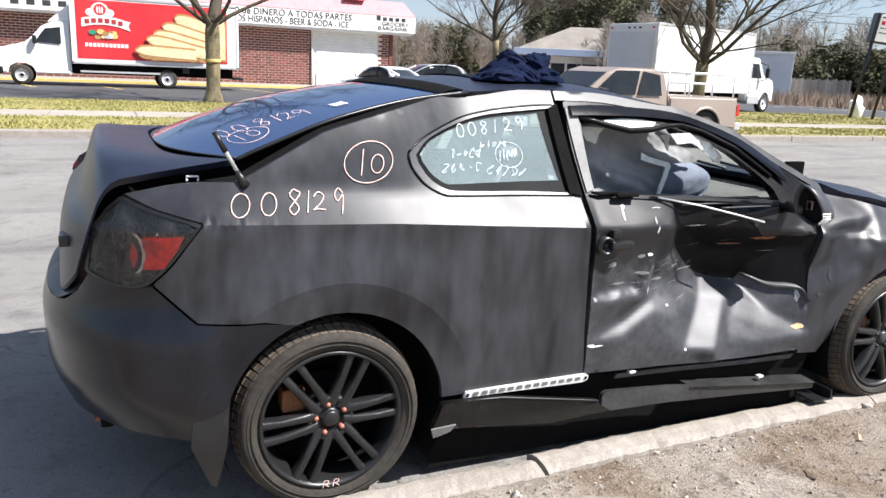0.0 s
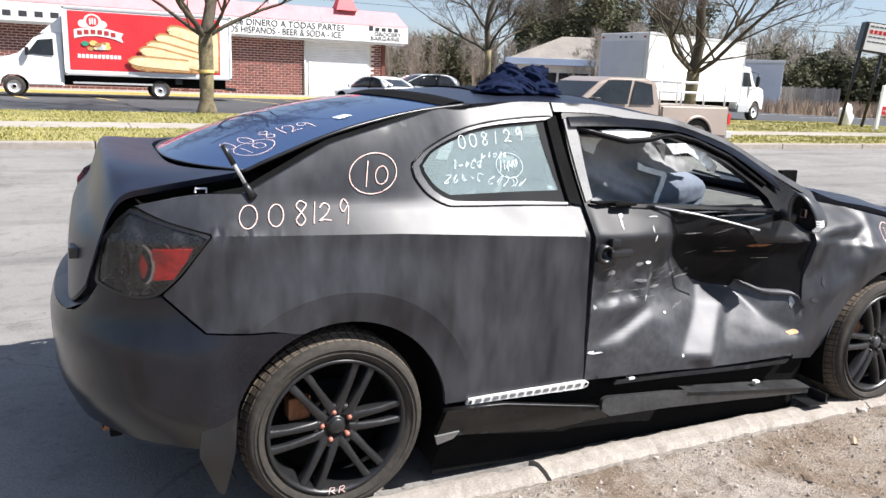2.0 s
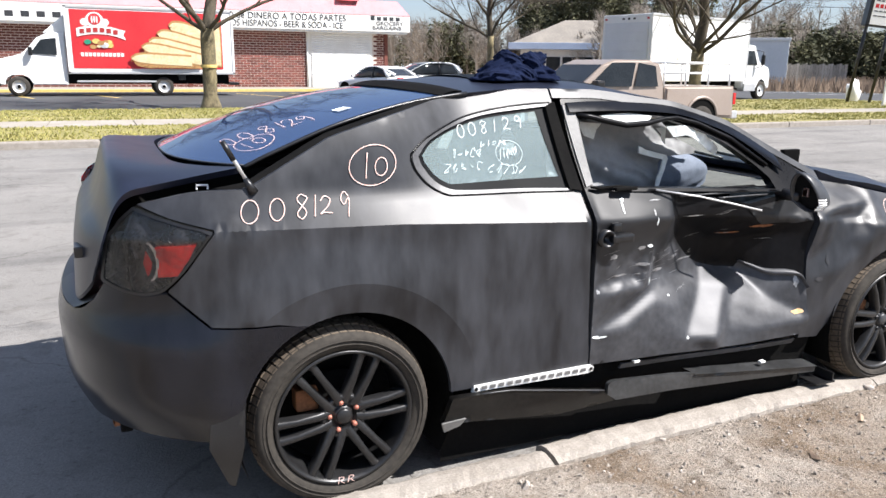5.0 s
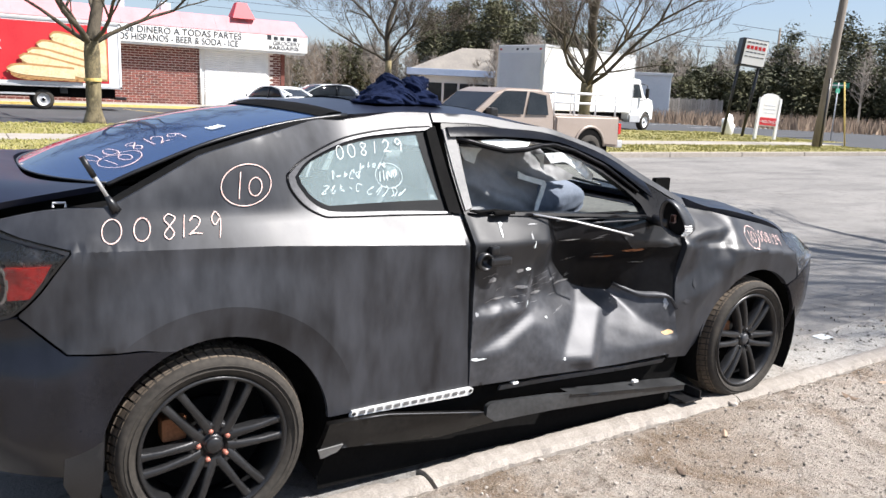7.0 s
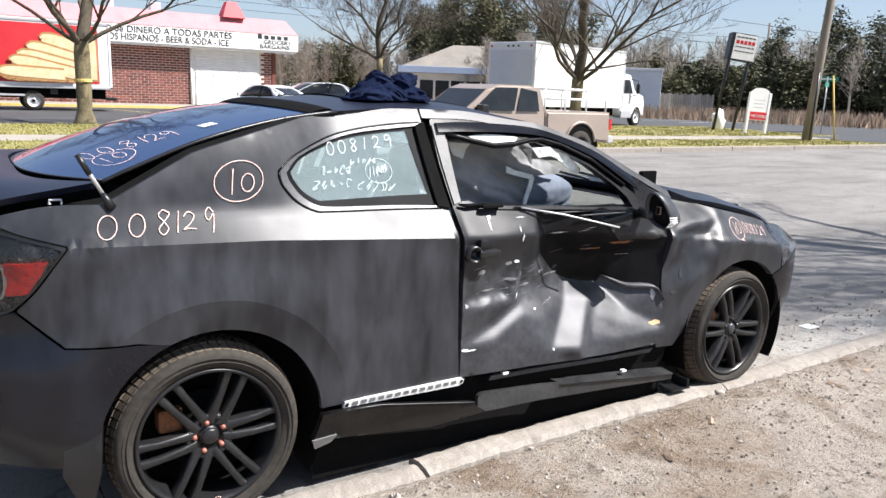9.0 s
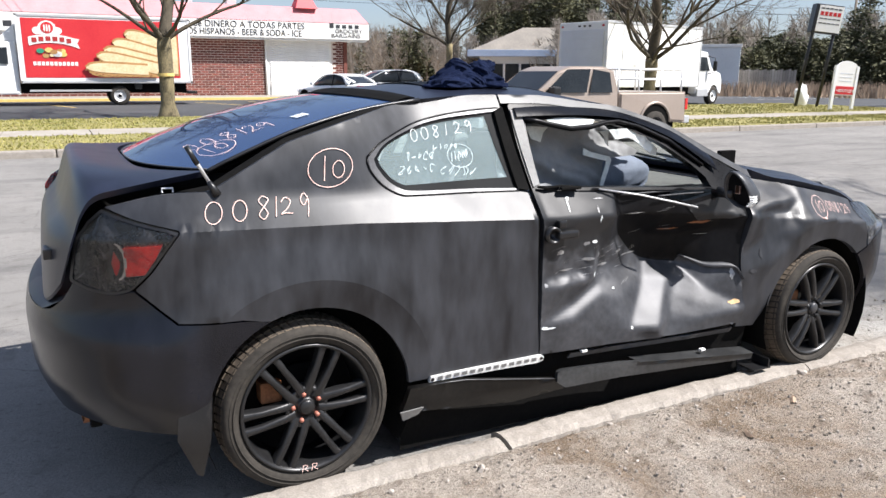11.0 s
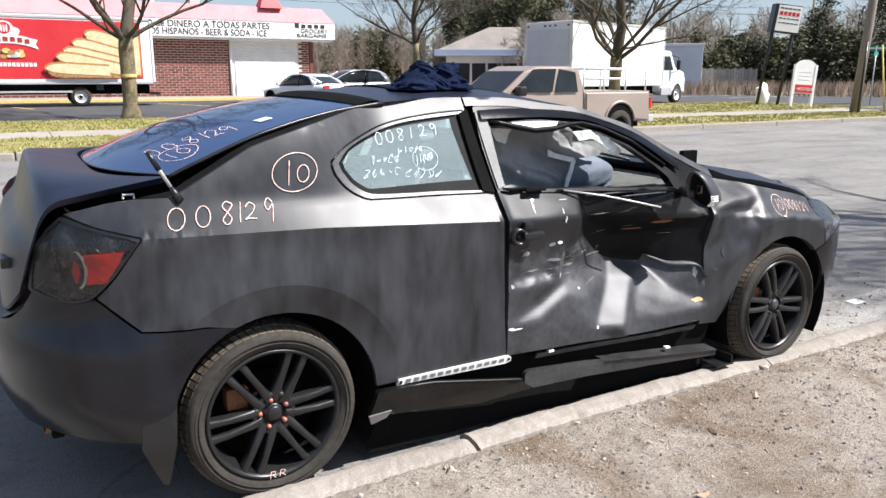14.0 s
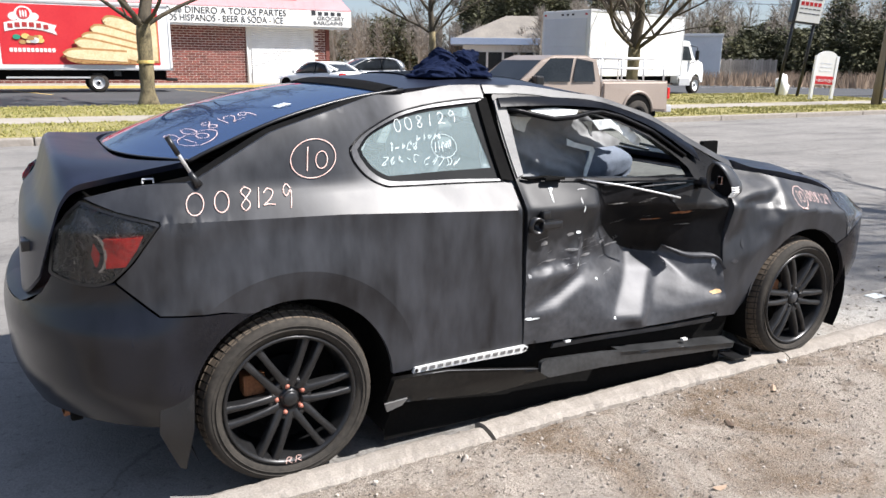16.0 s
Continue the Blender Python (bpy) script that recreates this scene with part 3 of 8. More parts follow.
def make_stones():
    rnd = random.Random(11)
    kinds = [stone_mesh(i) for i in range(5)]
    for i in range(46):
        x, d = rnd.uniform(0.2, 5.5), rnd.uniform(0.02, 1.7) ** 1.3
        y = kerb_y(x) - d
        s = rnd.choice([0.012, 0.014, 0.018, 0.022, 0.03])
        ob = new("stone", kinds[i % 5])
        ob.matrix_basis = Matrix.LocRotScale((x, y, verge_z(x, y) + s * 0.3), Euler((0, 0, rnd.uniform(0, 6))), (s, s * rnd.uniform(0.6, 1), s))
        tagged(ob, "small grey stone lying on the dusty verge", "stone", group="loose stones on the verge")
    verts, faces = [], []
    base = [Vector(v.co) for v in kinds[0].vertices]
    tri = [tuple(p.vertices) for p in kinds[0].polygons]
    for i in range(5200):
        x = rnd.uniform(-0.6, 6.2)
        y = kerb_y(x) - abs(rnd.gauss(0, 0.9)) - 0.005
        s = rnd.choice([0.002, 0.003, 0.003, 0.004, 0.005, 0.006, 0.008, 0.011])
        q = Euler((rnd.uniform(0, 6), rnd.uniform(0, 6), rnd.uniform(0, 6))).to_matrix()
        k = len(verts)
        c = Vector((x, y, verge_z(x, y) + s * 0.3))
        verts += [tuple(c + q @ v * s) for v in base]
        faces += [tuple(j + k for j in t) for t in tri]
    tagged(raw("gravel", verts, faces, PEBBLE), "fine grit and pebbles scattered over the verge", "gravel", kind="stuff")
    # dry leaves and twigs
    for i in range(16):
        x, y = rnd.uniform(0.8, 5.5), -rnd.uniform(0.15, 1.6)
        y += kerb_y(x)
        bm = bmesh.new()
        s = rnd.uniform(0.015, 0.03)
        ring = [bm.verts.new((s * math.cos(a) * 1.6, s * 0.6 * math.sin(a), 0.35 * s * math.cos(2 * a))) for a in np.linspace(0, 2 * math.pi, 9)[:-1]]
        c = bm.verts.new((0, 0, 0.006))
        for k in range(8):
            bm.faces.new((ring[k], ring[(k + 1) % 8], c))
        ob = part("dry_leaf", bm, BRUSH)
        ob.matrix_basis = pose(x, y, verge_z(x, y) + 0.006, 0, 0, rnd.uniform(0, 360))
        tagged(ob, "curled brown dry leaf on the dusty verge", "leaf", group="dry leaves")
    bm = bmesh.new()
    box(bm, 4.08, 4.20, 0.445, 0.525, 0.006, 0.011, 0.002)
    tagged(part("paper_scrap", bm, PAPER), "flattened white paper scrap lying on the street", "litter")


make_stones()


def make_gutter():
    """A ragged tongue of pale sand swept against the kerb, with grit and clods lying on it."""
    rnd = random.Random(31)
    xs = np.linspace(2.2, 14, 130)
    verts, faces = [], []
    for x in xs:
        a = kerb_y(x) + 0.13
        wide = min(1, (x - 2.2) / 1.0) * (0.42 + 0.16 * noise.noise((x * 1.7, 0, 3)) + 0.07 * noise.noise((x * 6, 0, 5))) + 0.02
        verts += [(x, a + wide * t, 0.014 - 0.010 * t + 0.004 * noise.noise((x * 9, t * 3, 2))) for t in (0, 0.35, 0.7, 1.0)]
    for i in range(len(xs) - 1):
        for k in range(3):
            faces.append((4 * i + k, 4 * i + 4 + k, 4 * i + 5 + k, 4 * i + 1 + k))
    tagged(raw("gutter_sand", verts, faces, SAND, smooth=True), "pale sand swept into the gutter beside the kerb", "sand", kind="structure")
    base = stone_mesh(3)
    pts, tris, verts, faces = [Vector(v.co) for v in base.vertices], [tuple(p.vertices) for p in base.polygons], [], []
    for i in range(420):
        x = rnd.uniform(3.0, 6.5)
        y = kerb_y(x) + 0.14 + abs(rnd.gauss(0, 0.32))
        s = rnd.choice((0.004, 0.005, 0.006, 0.008, 0.012, 0.016))
        q = Euler((rnd.uniform(0, 6), rnd.uniform(0, 6), rnd.uniform(0, 6))).to_matrix()
        k = len(verts)
        verts += [tuple(Vector((x, y, 0.008)) + q @ v * s) for v in pts]
        faces += [tuple(j + k for j in t) for t in tris]
    tagged(raw("gutter_grit", verts, faces, GRIT), "dark grit and small clods scattered in the gutter", "gravel", kind="stuff")


make_gutter()


# ---- far side of the street ----
def make_far_kerb():
    for name, x0, x1 in (("far_kerb", -60, 5.6), ("far_kerb_east", 13.3, 29.3)):
        root = thing(name, "low pale concrete kerb along the far lawn", "kerb", kind="structure")
        n = int((x1 - x0) / 3)
        for i in range(n):
            a, b = x0 + (x1 - x0) * i / n, x0 + (x1 - x0) * (i + 1) / n
            boxed("kerb_block", a + 0.01, b - 0.01, 12.95, 13.13, -0.1, 0.13, CONCRETE, root, 0.03)


make_far_kerb()


def lawn(name, x0, x1, y0, y1, label):
    relief_sheet(name, x0, x1, y0, y1, max(2, int((x1 - x0) * 1.5)), max(2, int((y1 - y0) * 3)), lambda x, y: 0.13 + 0.04 * noise.noise((x * 0.7, y * 0.9, 1)) * min(1, (y - y0) * 2, (y1 - y) * 2), GRASS, label, "lawn")


lawn("lawn_front_west", -60, 5.6, 13.13, 16.4, "patchy yellow-green grass strip beside the kerb")
lawn("lawn_back_west", -60, 5.2, 18.2, 23.2, "yellow-green lawn with a tree on it")
lawn("lawn_front_east", 13.3, 29.3, 13.13, 16.0, "patchy yellow-green grass strip by the street corner")
lawn("lawn_back_east", 16.3, 33.5, 17.7, 25.6, "yellow-green corner lawn with signs standing on it")
for nm, a, b, c, d in (("sidewalk_west", -60, 5.6, 16.4, 18.2), ("sidewalk_east", 15.5, 30.0, 16.0, 17.7)):
    root = thing(nm, "pale concrete sidewalk between two strips of grass", "sidewalk", kind="structure")
    k = int((b - a) / 1.8)
    for i in range(k):
        boxed("paving_slab", a + (b - a) * i / k + 0.008, a + (b - a) * (i + 1) / k - 0.008, c, d, -0.05, 0.14, SIDEWALK, root, 0.01)
slab("driveway_apron", 5.6, 13.3, 12.95, 15.2, -0.1, 0.014, ASPHALT, "pale asphalt apron joining driveway and street", "road")
slab("driveway", 5.6, 15.5, 15.2, 23.2, -0.1, 0.03, LOT, "dark asphalt driveway apron into the car park", "road")
slab("car_park", -80, 40, 23.2, 41.5, -0.1, 0.04, LOT, "dark asphalt car park with faded yellow bay lines", "car park")
slab("store_pavement", -40, 22, 41.5, 46, -0.1, 0.17, SIDEWALK, "pale concrete pavement in front of the store with a yellow kerb edge", "sidewalk")
slab("yellow_kerb_edge", -12, 22, 41.44, 41.62, 0.0, 0.175, YELLOW, "faded yellow painted kerb edge", "kerb")


def make_bay_lines():
    for i, x in enumerate((-7.5, -4.3, -1.0, 6.2, 8.9, 11.6)):
        bm = bmesh.new()
        c = Vector((x + 0.6, 36.2, 0.046))
        d = Vector((-0.30, 1, 0)).normalized() * 2.6
        s = Vector((1, 0.3, 0)).normalized() * 0.07
        vs = [bm.verts.new(c + p) for p in (-d - s, -d + s, d + s, d - s)]
        bm.faces.new(vs)
        tagged(part("bay_line", bm, YELLOW), "faded yellow parking bay line on dark asphalt", "road marking", group="parking bay lines", kind="structure")
    for y in (33, 36.5):
        bm = bmesh.new()
        vs = [bm.verts.new(p) for p in ((34, y, -0.01), (90, y + 6, -0.01), (90, y + 6.15, -0.01), (34, y + 0.15, -0.01))]
        bm.faces.new(vs)
        tagged(part("lane_line", bm, WHITE_LINE), "faded white lane line on the side street", "road marking", kind="structure")


make_bay_lines()


def make_grass_blades():
    rnd = random.Random(3)
    verts, faces = [], []
    def tuft(x, y, z, h):
        for _ in range(3):
            a = rnd.uniform(0, 6.28)
            w = 0.02
            dx, dy = math.cos(a) * w, math.sin(a) * w
            lx, ly = rnd.uniform(-0.5, 0.5) * h, rnd.uniform(-0.5, 0.5) * h
            k = len(verts)
            verts.extend([(x - dx, y - dy, z), (x + dx, y + dy, z), (x + lx, y + ly, z + h)])
            faces.append((k, k + 1, k + 2))
    for x0, x1, y0, y1, n in ((-9, 5.5, 13.2, 16.3, 5200), (-9, 5.1, 18.3, 23.1, 6200), (13.4, 29.2, 13.2, 15.9, 3600), (16.4, 33, 17.8, 25.4, 7000)):
        for _ in range(n):
            tuft(rnd.uniform(x0, x1), rnd.uniform(y0, y1), 0.12, rnd.uniform(0.025, 0.075))
    tagged(raw("grass", verts, faces, BLADE), "short tufts of dry and green grass on the lawns", "grass", kind="stuff")


make_grass_blades()


# ---- the wrecked coupe: its flank lies along x, tail to the west; u runs along the flank and round the corners ----
MID = 0.872


def plan_curve():
    th = np.linspace(0, np.pi / 2, 60)
    def corner(a, b, n):
        return a * np.abs(np.sin(th)) ** (2 / n), b * (1 - np.abs(np.cos(th)) ** (2 / n))
    def arc(p):
        return np.concatenate([[0], np.cumsum(np.linalg.norm(np.diff(p, axis=0), axis=1))])
    rx, ry = corner(0.60, 0.86, 2.7)
    fx, fy = corner(0.765, 0.86, 2.5)
    flank = np.linspace(-0.25, 2.82, 80)
    side = np.stack([flank, 0.012 * np.abs((flank - 1.3) / 1.55) ** 3], 1)
    rear, front = np.stack([-0.25 - rx, 0.012 + ry], 1), np.stack([2.82 + fx, 0.012 + fy], 1)
    u = np.concatenate([(-0.25 - arc(rear))[::-1], flank[1:-1], 2.82 + arc(front)])
    return u, np.concatenate([rear[::-1], side[1:-1], front])


PU, PP = plan_curve()
PN = np.gradient(PP, PU, axis=0)
PN = np.stack([-PN[:, 1], PN[:, 0]], 1)
PN /= np.linalg.norm(PN, axis=1)[:, None]
U_TAIL, U_NOSE = PU[0], PU[-1]


def smooth(x):
    x = np.clip(x, 0, 1)
    return x * x * (3 - 2 * x)


def crease_z(u):
    return np.interp(u, [-1.2, -0.4, 0.2, 1, 2.0, 2.6, 3.2, 3.8], [1.0, 0.996, 0.980, 0.931, 0.87, 0.81, 0.74, 0.68])


def belt_z(u):
    return np.interp(u, [-1.2, -0.3, 1, 2.0, 2.6, 3.2, 3.8], [1.115, 1.11, 1.038, 0.985, 0.93, 0.86, 0.76])


def roof_z(u):
    return np.interp(u, [-0.75, -0.275, -0.01, 0.18, 0.415, 0.60, 0.975, 1.135, 1.55, 1.83, 2.04, 2.26, 2.515, 2.815, 2.95, 3.1], [1.07, 1.118, 1.262, 1.318, 1.37, 1.386, 1.385, 1.383, 1.357, 1.272, 1.155, 1.04, 0.965, 0.905, 0.87, 0.75]) + 0.020 * smooth((np.asarray(u) - 0.5) / 0.35) * smooth((1.5 - np.asarray(u)) / 0.35)


def flank(u, z, out=0.0):
    """The body's side in space; out lifts it off along the normal in plan."""
    u, z, out = np.broadcast_arrays(np.asarray(u, float), np.asarray(z, float), np.asarray(out, float))
    c, b = crease_z(u), belt_z(u)
    sill = [0.1, 0.16, 0.25, 0.4, 0.6, 0.8, 0.93]
    lean = smooth((u - 0.05) / 0.6) * smooth((1.9 - u) / 0.6)     # the side leans out over the wheels and in above the sill, bent so its tones fit the camera's view
    low = (1 - lean) * np.interp(z, sill, [0.10, 0.07, 0.03, 0.0, -0.008, 0.0, 0.012]) + lean * np.interp(z, sill, [0.10, 0.07, 0.045, 0.028, 0.018, 0.012, 0.012])
    above = np.clip(z - b, 0, None)
    pillar = smooth((0.56 - u) / 0.42)
    high = 0.012 + np.interp(u, [-0.3, 0.1, 0.45, 0.68], [0.034, 0.045, 0.066, 0.088]) * np.clip((z - c) / (b - c), 0, 1)
    high = high + (1 - pillar) * (0.80 * above - 0.30 * above ** 2 + 1.6 * np.clip(above - (roof_z(u) - b) + 0.055, 0, 0.07) ** 2) + pillar * (0.20 * above + (0.9 + 1.9 * smooth((u - 0.16) / 0.24)) * np.clip(above - (roof_z(u) - b) + 0.11, 0, 0.12) ** 2 + 0.01 * np.clip((z - c) / (b - c), 0, 1))
    i = np.where(z < c, low, high)
    for ax, zz in ((0.02, 0.325), (2.70, 0.32)):        # arch flares
        r = np.hypot(u - ax, z - zz)
        i = i - (0.013 * np.clip((0.62 - r) / 0.145, 0, 1) - 0.026 * np.clip((0.475 - r) / 0.105, 0, 1)) * smooth((z - 0.40) / 0.22)
    i = i + np.where((u < -0.25) | (u > 2.9), 0.05 * np.clip((0.45 - z) / 0.3, 0, 1), 0)
    tail = smooth((-0.30 - u) / 0.22)      # the bumper stands proud under its ledge
    i = i + tail * (0.018 * smooth((z - 0.665) / 0.10) * smooth((1.0 - z) / 0.2) - 0.014 * smooth((0.70 - z) / 0.06) * smooth((z - 0.3) / 0.2))
    i = i - out
    return np.stack([np.interp(u, PU, PP[:, 0]) + i * np.interp(u, PU, PN[:, 0]), np.interp(u, PU, PP[:, 1]) + i * np.interp(u, PU, PN[:, 1]), z], -1)


def flank_in(u, z):
    return np.stack([np.interp(u, PU, PN[:, 0]), np.interp(u, PU, PN[:, 1]), 0 * np.asarray(u)], -1)


def mirrored(p):
    q = np.array(p, float)
    q[..., 1] = 2 * MID - q[..., 1]
    return q


def left(place):
    return lambda a, b: mirrored(place(a, b))


def arch(cx, cz, r, a0, a1, n=22):
    return [(cx + r * math.cos(radians(a)), cz + r * math.sin(radians(a))) for a in np.linspace(a0, a1, n)]


car = thing("wrecked_coupe", "matte black wrecked coupe with a crushed door and chalked lot numbers", "car")

LAMP = spline([(-0.66, 1.068), (-0.535, 1.033), (-0.40, 0.998)], 5) + spline([(-0.40, 0.995), (-0.445, 0.935), (-0.495, 0.872), (-0.55, 0.822)], 4) + spline([(-0.57, 0.812), (-0.62, 0.803), (-0.70, 0.81), (-0.785, 0.832)], 4) + spline([(-0.79, 0.84), (-0.755, 0.94), (-0.705, 1.03)], 4)
GLASS_HOLE = spline([(0.275, 1.197), (0.345, 1.243), (0.505, 1.298), (0.64, 1.325), (0.80, 1.343), (0.925, 1.35)], 6) + spline([(0.93, 1.34), (0.925, 1.2), (0.918, 1.05)], 4) + spline([(0.905, 1.043), (0.7, 1.050), (0.45, 1.058), (0.385, 1.064), (0.325, 1.097), (0.285, 1.145), (0.273, 1.178)], 5)
PANE = spline([(0.305, 1.19), (0.366, 1.238), (0.52, 1.287), (0.66, 1.313), (0.912, 1.335)], 6) + spline([(0.918, 1.327), (0.908, 1.06)], 3) + spline([(0.895, 1.056), (0.7, 1.066), (0.46, 1.075), (0.395, 1.086), (0.345, 1.118), (0.311, 1.165)], 5)
PANE = [(0.61 + (x - 0.61) * 1.026, 1.195 + (y - 1.195) * 1.045) for x, y in PANE]
ROOFLINE = [(u, float(roof_z(u))) for u in np.linspace(0.945, -0.27, 30)]
QUARTER = [(0.985, 0.345), (0.965, 0.53), (0.95, 0.8), (0.945, 1.04), (0.945, 1.2)] + ROOFLINE + spline([(-0.30, 1.113), (-0.47, 1.108), (-0.655, 1.074)], 4) + spline([(-0.535, 1.036), (-0.397, 1.001)], 4) + spline([(-0.395, 0.992), (-0.44, 0.933), (-0.49, 0.869), (-0.545, 0.819)], 4) + spline([(-0.545, 0.812), (-0.43, 0.715), (-0.40, 0.703), (-0.22, 0.692)], 3) + arch(0.02, 0.325, 0.372, 113, 5) + [(0.392, 0.35)]
BUMPER_EDGE = spline([(-0.225, 0.686), (-0.40, 0.697), (-0.435, 0.709), (-0.55, 0.806)], 4) + spline([(-0.57, 0.806), (-0.62, 0.797), (-0.70, 0.804), (-0.79, 0.827)], 4) + spline([(-0.86, 0.755), (-1.0, 0.70), (U_TAIL, 0.68)], 4)
BUMPER = BUMPER_EDGE + spline([(U_TAIL, 0.33), (-1.0, 0.335), (-0.83, 0.345), (-0.6, 0.325), (-0.37, 0.285)], 4) + arch(0.02, 0.325, 0.372, 186, 112)


ARCH_EDGE = arch(0.02, 0.325, 0.475, 127, 8, 60)
CREASE = [(float(u), float(crease_z(u))) for u in np.linspace(-0.388, 0.935, 112)]
LAMP_FAR = LAMP[:-1] + spline([(-0.70, 1.06), (-0.80, 1.055), (-0.885, 1.035)], 3) + spline([(-0.90, 0.98), (-0.885, 0.90), (-0.86, 0.85), (-0.80, 0.83)], 3)


for side, place, inn in (("right", flank, 1), ("left", left(flank), -1)):
    put = (lambda f: (lambda a, b: f(a, b)))(place)
    inward = (lambda s: (lambda a, b: flank_in(a, b) * np.array([1, s, 1])))(inn)
    q = part("quarter_panel", sheet(QUARTER, put, 0.022, (GLASS_HOLE,), 0.02, inward, (CREASE, ARCH_EDGE)), PAINT, car, "matte black rear quarter panel", True)
    lift = (lambda f, s: (lambda a, b: f(a, b) + flank_in(a, b) * np.array([1, s, 1]) * -0.006))(place, inn)
    part("window_trim", sheet(GLASS_HOLE, lift, 0.03, (PANE,), 0.03, inward), BRIGHT_TRIM, q, "dark satin window surround", True)
    loop = [(0.6 + (x - 0.6) * 1.012, 1.19 + (y - 1.19) * 1.02) for x, y in GLASS_HOLE + GLASS_HOLE[:1]]
    part("trim_seam", tube(bmesh.new(), [put(np.array([x]), np.array([y]))[0] + np.array((0, -0.001 * inn, 0)) for x, y in loop], 0.0045, 5), FRAME, q, "black seam round the window", True)
    sink = (lambda f, s: (lambda a, b: f(a, b) + flank_in(a, b) * np.array([1, s, 1]) * 0.008))(place, inn)
    pane = part("quarter_window", sheet(PANE, sink, 0.04), GLASS if side == "right" else SCREEN_GLASS, q, "chalk-scribbled quarter window" if side == "right" else "", True)
    pane.visible_shadow = False
    band = (lambda f, s: (lambda a, b: f(a, b) + flank_in(a, b) * np.array([1, s, 1]) * 0.005))(place, inn)
    inner = [(min(0.325 + (x - 0.305) * 0.965, 0.868 - 0.06 * (y - 1.2)), max(1.19 + (y - 1.19) * 0.90, 1.090)) for x, y in PANE]
    part("ceramic_band", sheet(PANE, band, 0.04, (inner,)), CERAMIC, q, "black painted glass border", True)
    strip_at = (lambda f, s: (lambda a, b: f(a, b) + flank_in(a, b) * np.array([1, s, 1]) * -0.014))(place, inn)
    part("pillar_strip", sheet([(0.897, 1.05), (0.904, 1.34), (0.95, 1.356), (0.95, 1.04)], strip_at, 0.03, (), 0.015, inward), VOID, q, "black strip beside the window", True)
    b = part("rear_bumper_half", sheet(BUMPER, put, 0.035, (), 0.02, inward), BUMPER_SHADED, car, "scuffed matte black rear bumper", True)
    # tail lamp: bowl, lens, red and clear cells
    deep = (lambda f, s: (lambda a, b: f(a, b) + flank_in(a, b) * np.array([1, s, 1]) * (0.035 + 0.02 * np.sin(a * 40))[:, None]))(place, inn)
    lamp_ob = part("tail_lamp", sheet(LAMP if inn > 0 else LAMP_FAR, deep, 0.02, (), 0.0), LAMP_BOWL, car, "smoked tail lamp with red reflector", True)
    cover = (lambda f, s: (lambda a, b: f(a, b) + flank_in(a, b) * np.array([1, s, 1]) * -0.010))(place, inn)
    ln = part("lens", sheet(LAMP if inn > 0 else LAMP_FAR, cover, 0.02, (), 0.03, inward), LENS, lamp_ob, "smoked clear lens", True)
    ln.visible_shadow = False
    rim_in = [(-0.575 + (x + 0.575) * 0.93, 0.93 + (y - 0.93) * 0.93) for x, y in LAMP]
    part("lens_seal", sheet(LAMP, (lambda f, s: (lambda a, b: f(a, b) + flank_in(a, b) * np.array([1, s, 1]) * -0.013))(place, inn), 0.02, (rim_in,)), TRIM, lamp_ob, "black lamp seal", True)
    near = (lambda f, s: (lambda a, b: f(a, b) + flank_in(a, b) * np.array([1, s, 1]) * 0.006))(place, inn)
    part("red_cell", sheet([(-0.578, 0.952), (-0.452, 0.957), (-0.475, 0.915), (-0.515, 0.862), (-0.578, 0.857)], near, 0.02, (), 0.02, inward), RED_LENS, lamp_ob, "red reflector cell")
    part("red_cell", sheet(spline([(-0.612, 0.94), (-0.594, 0.90), (-0.612, 0.86), (-0.625, 0.90)], 3), near, 0.02), RED_LENS, lamp_ob, "red reflector cell")
    if inn < 0:
        proud = lambda a, b: left(flank)(a, b) + flank_in(a, b) * np.array([1, -1, 1]) * -0.014
        part("red_cell", sheet([(-0.78, 1.04), (-0.88, 1.025), (-0.892, 0.975), (-0.78, 0.975)], proud, 0.02, (), 0.02, inward), RED_LENS, lamp_ob, "red reflector cell")
        part("white_cell", sheet([(-0.78, 0.968), (-0.89, 0.968), (-0.875, 0.885), (-0.78, 0.87)], proud, 0.02, (), 0.02, inward), WHITE_PLASTIC, lamp_ob, "pale clear cell")
    for uu, zz, rr, mt in ((-0.605, 0.905, 0.062, CHROME), (-0.675, 0.90, 0.045, LAMP_BOWL)):
        ring = [(uu + rr * 0.55 * math.cos(a), zz + rr * math.sin(a)) for a in np.linspace(-1.4, 1.4, 12)]
        ring2 = [(uu - 0.010 + rr * 0.55 * math.cos(a), zz + rr * 0.96 * math.sin(a)) for a in np.linspace(1.4, -1.4, 12)]
        part("reflector_ring", sheet(ring + ring2, near, 0.02, (), 0.02, inward), mt, lamp_ob, "", True)


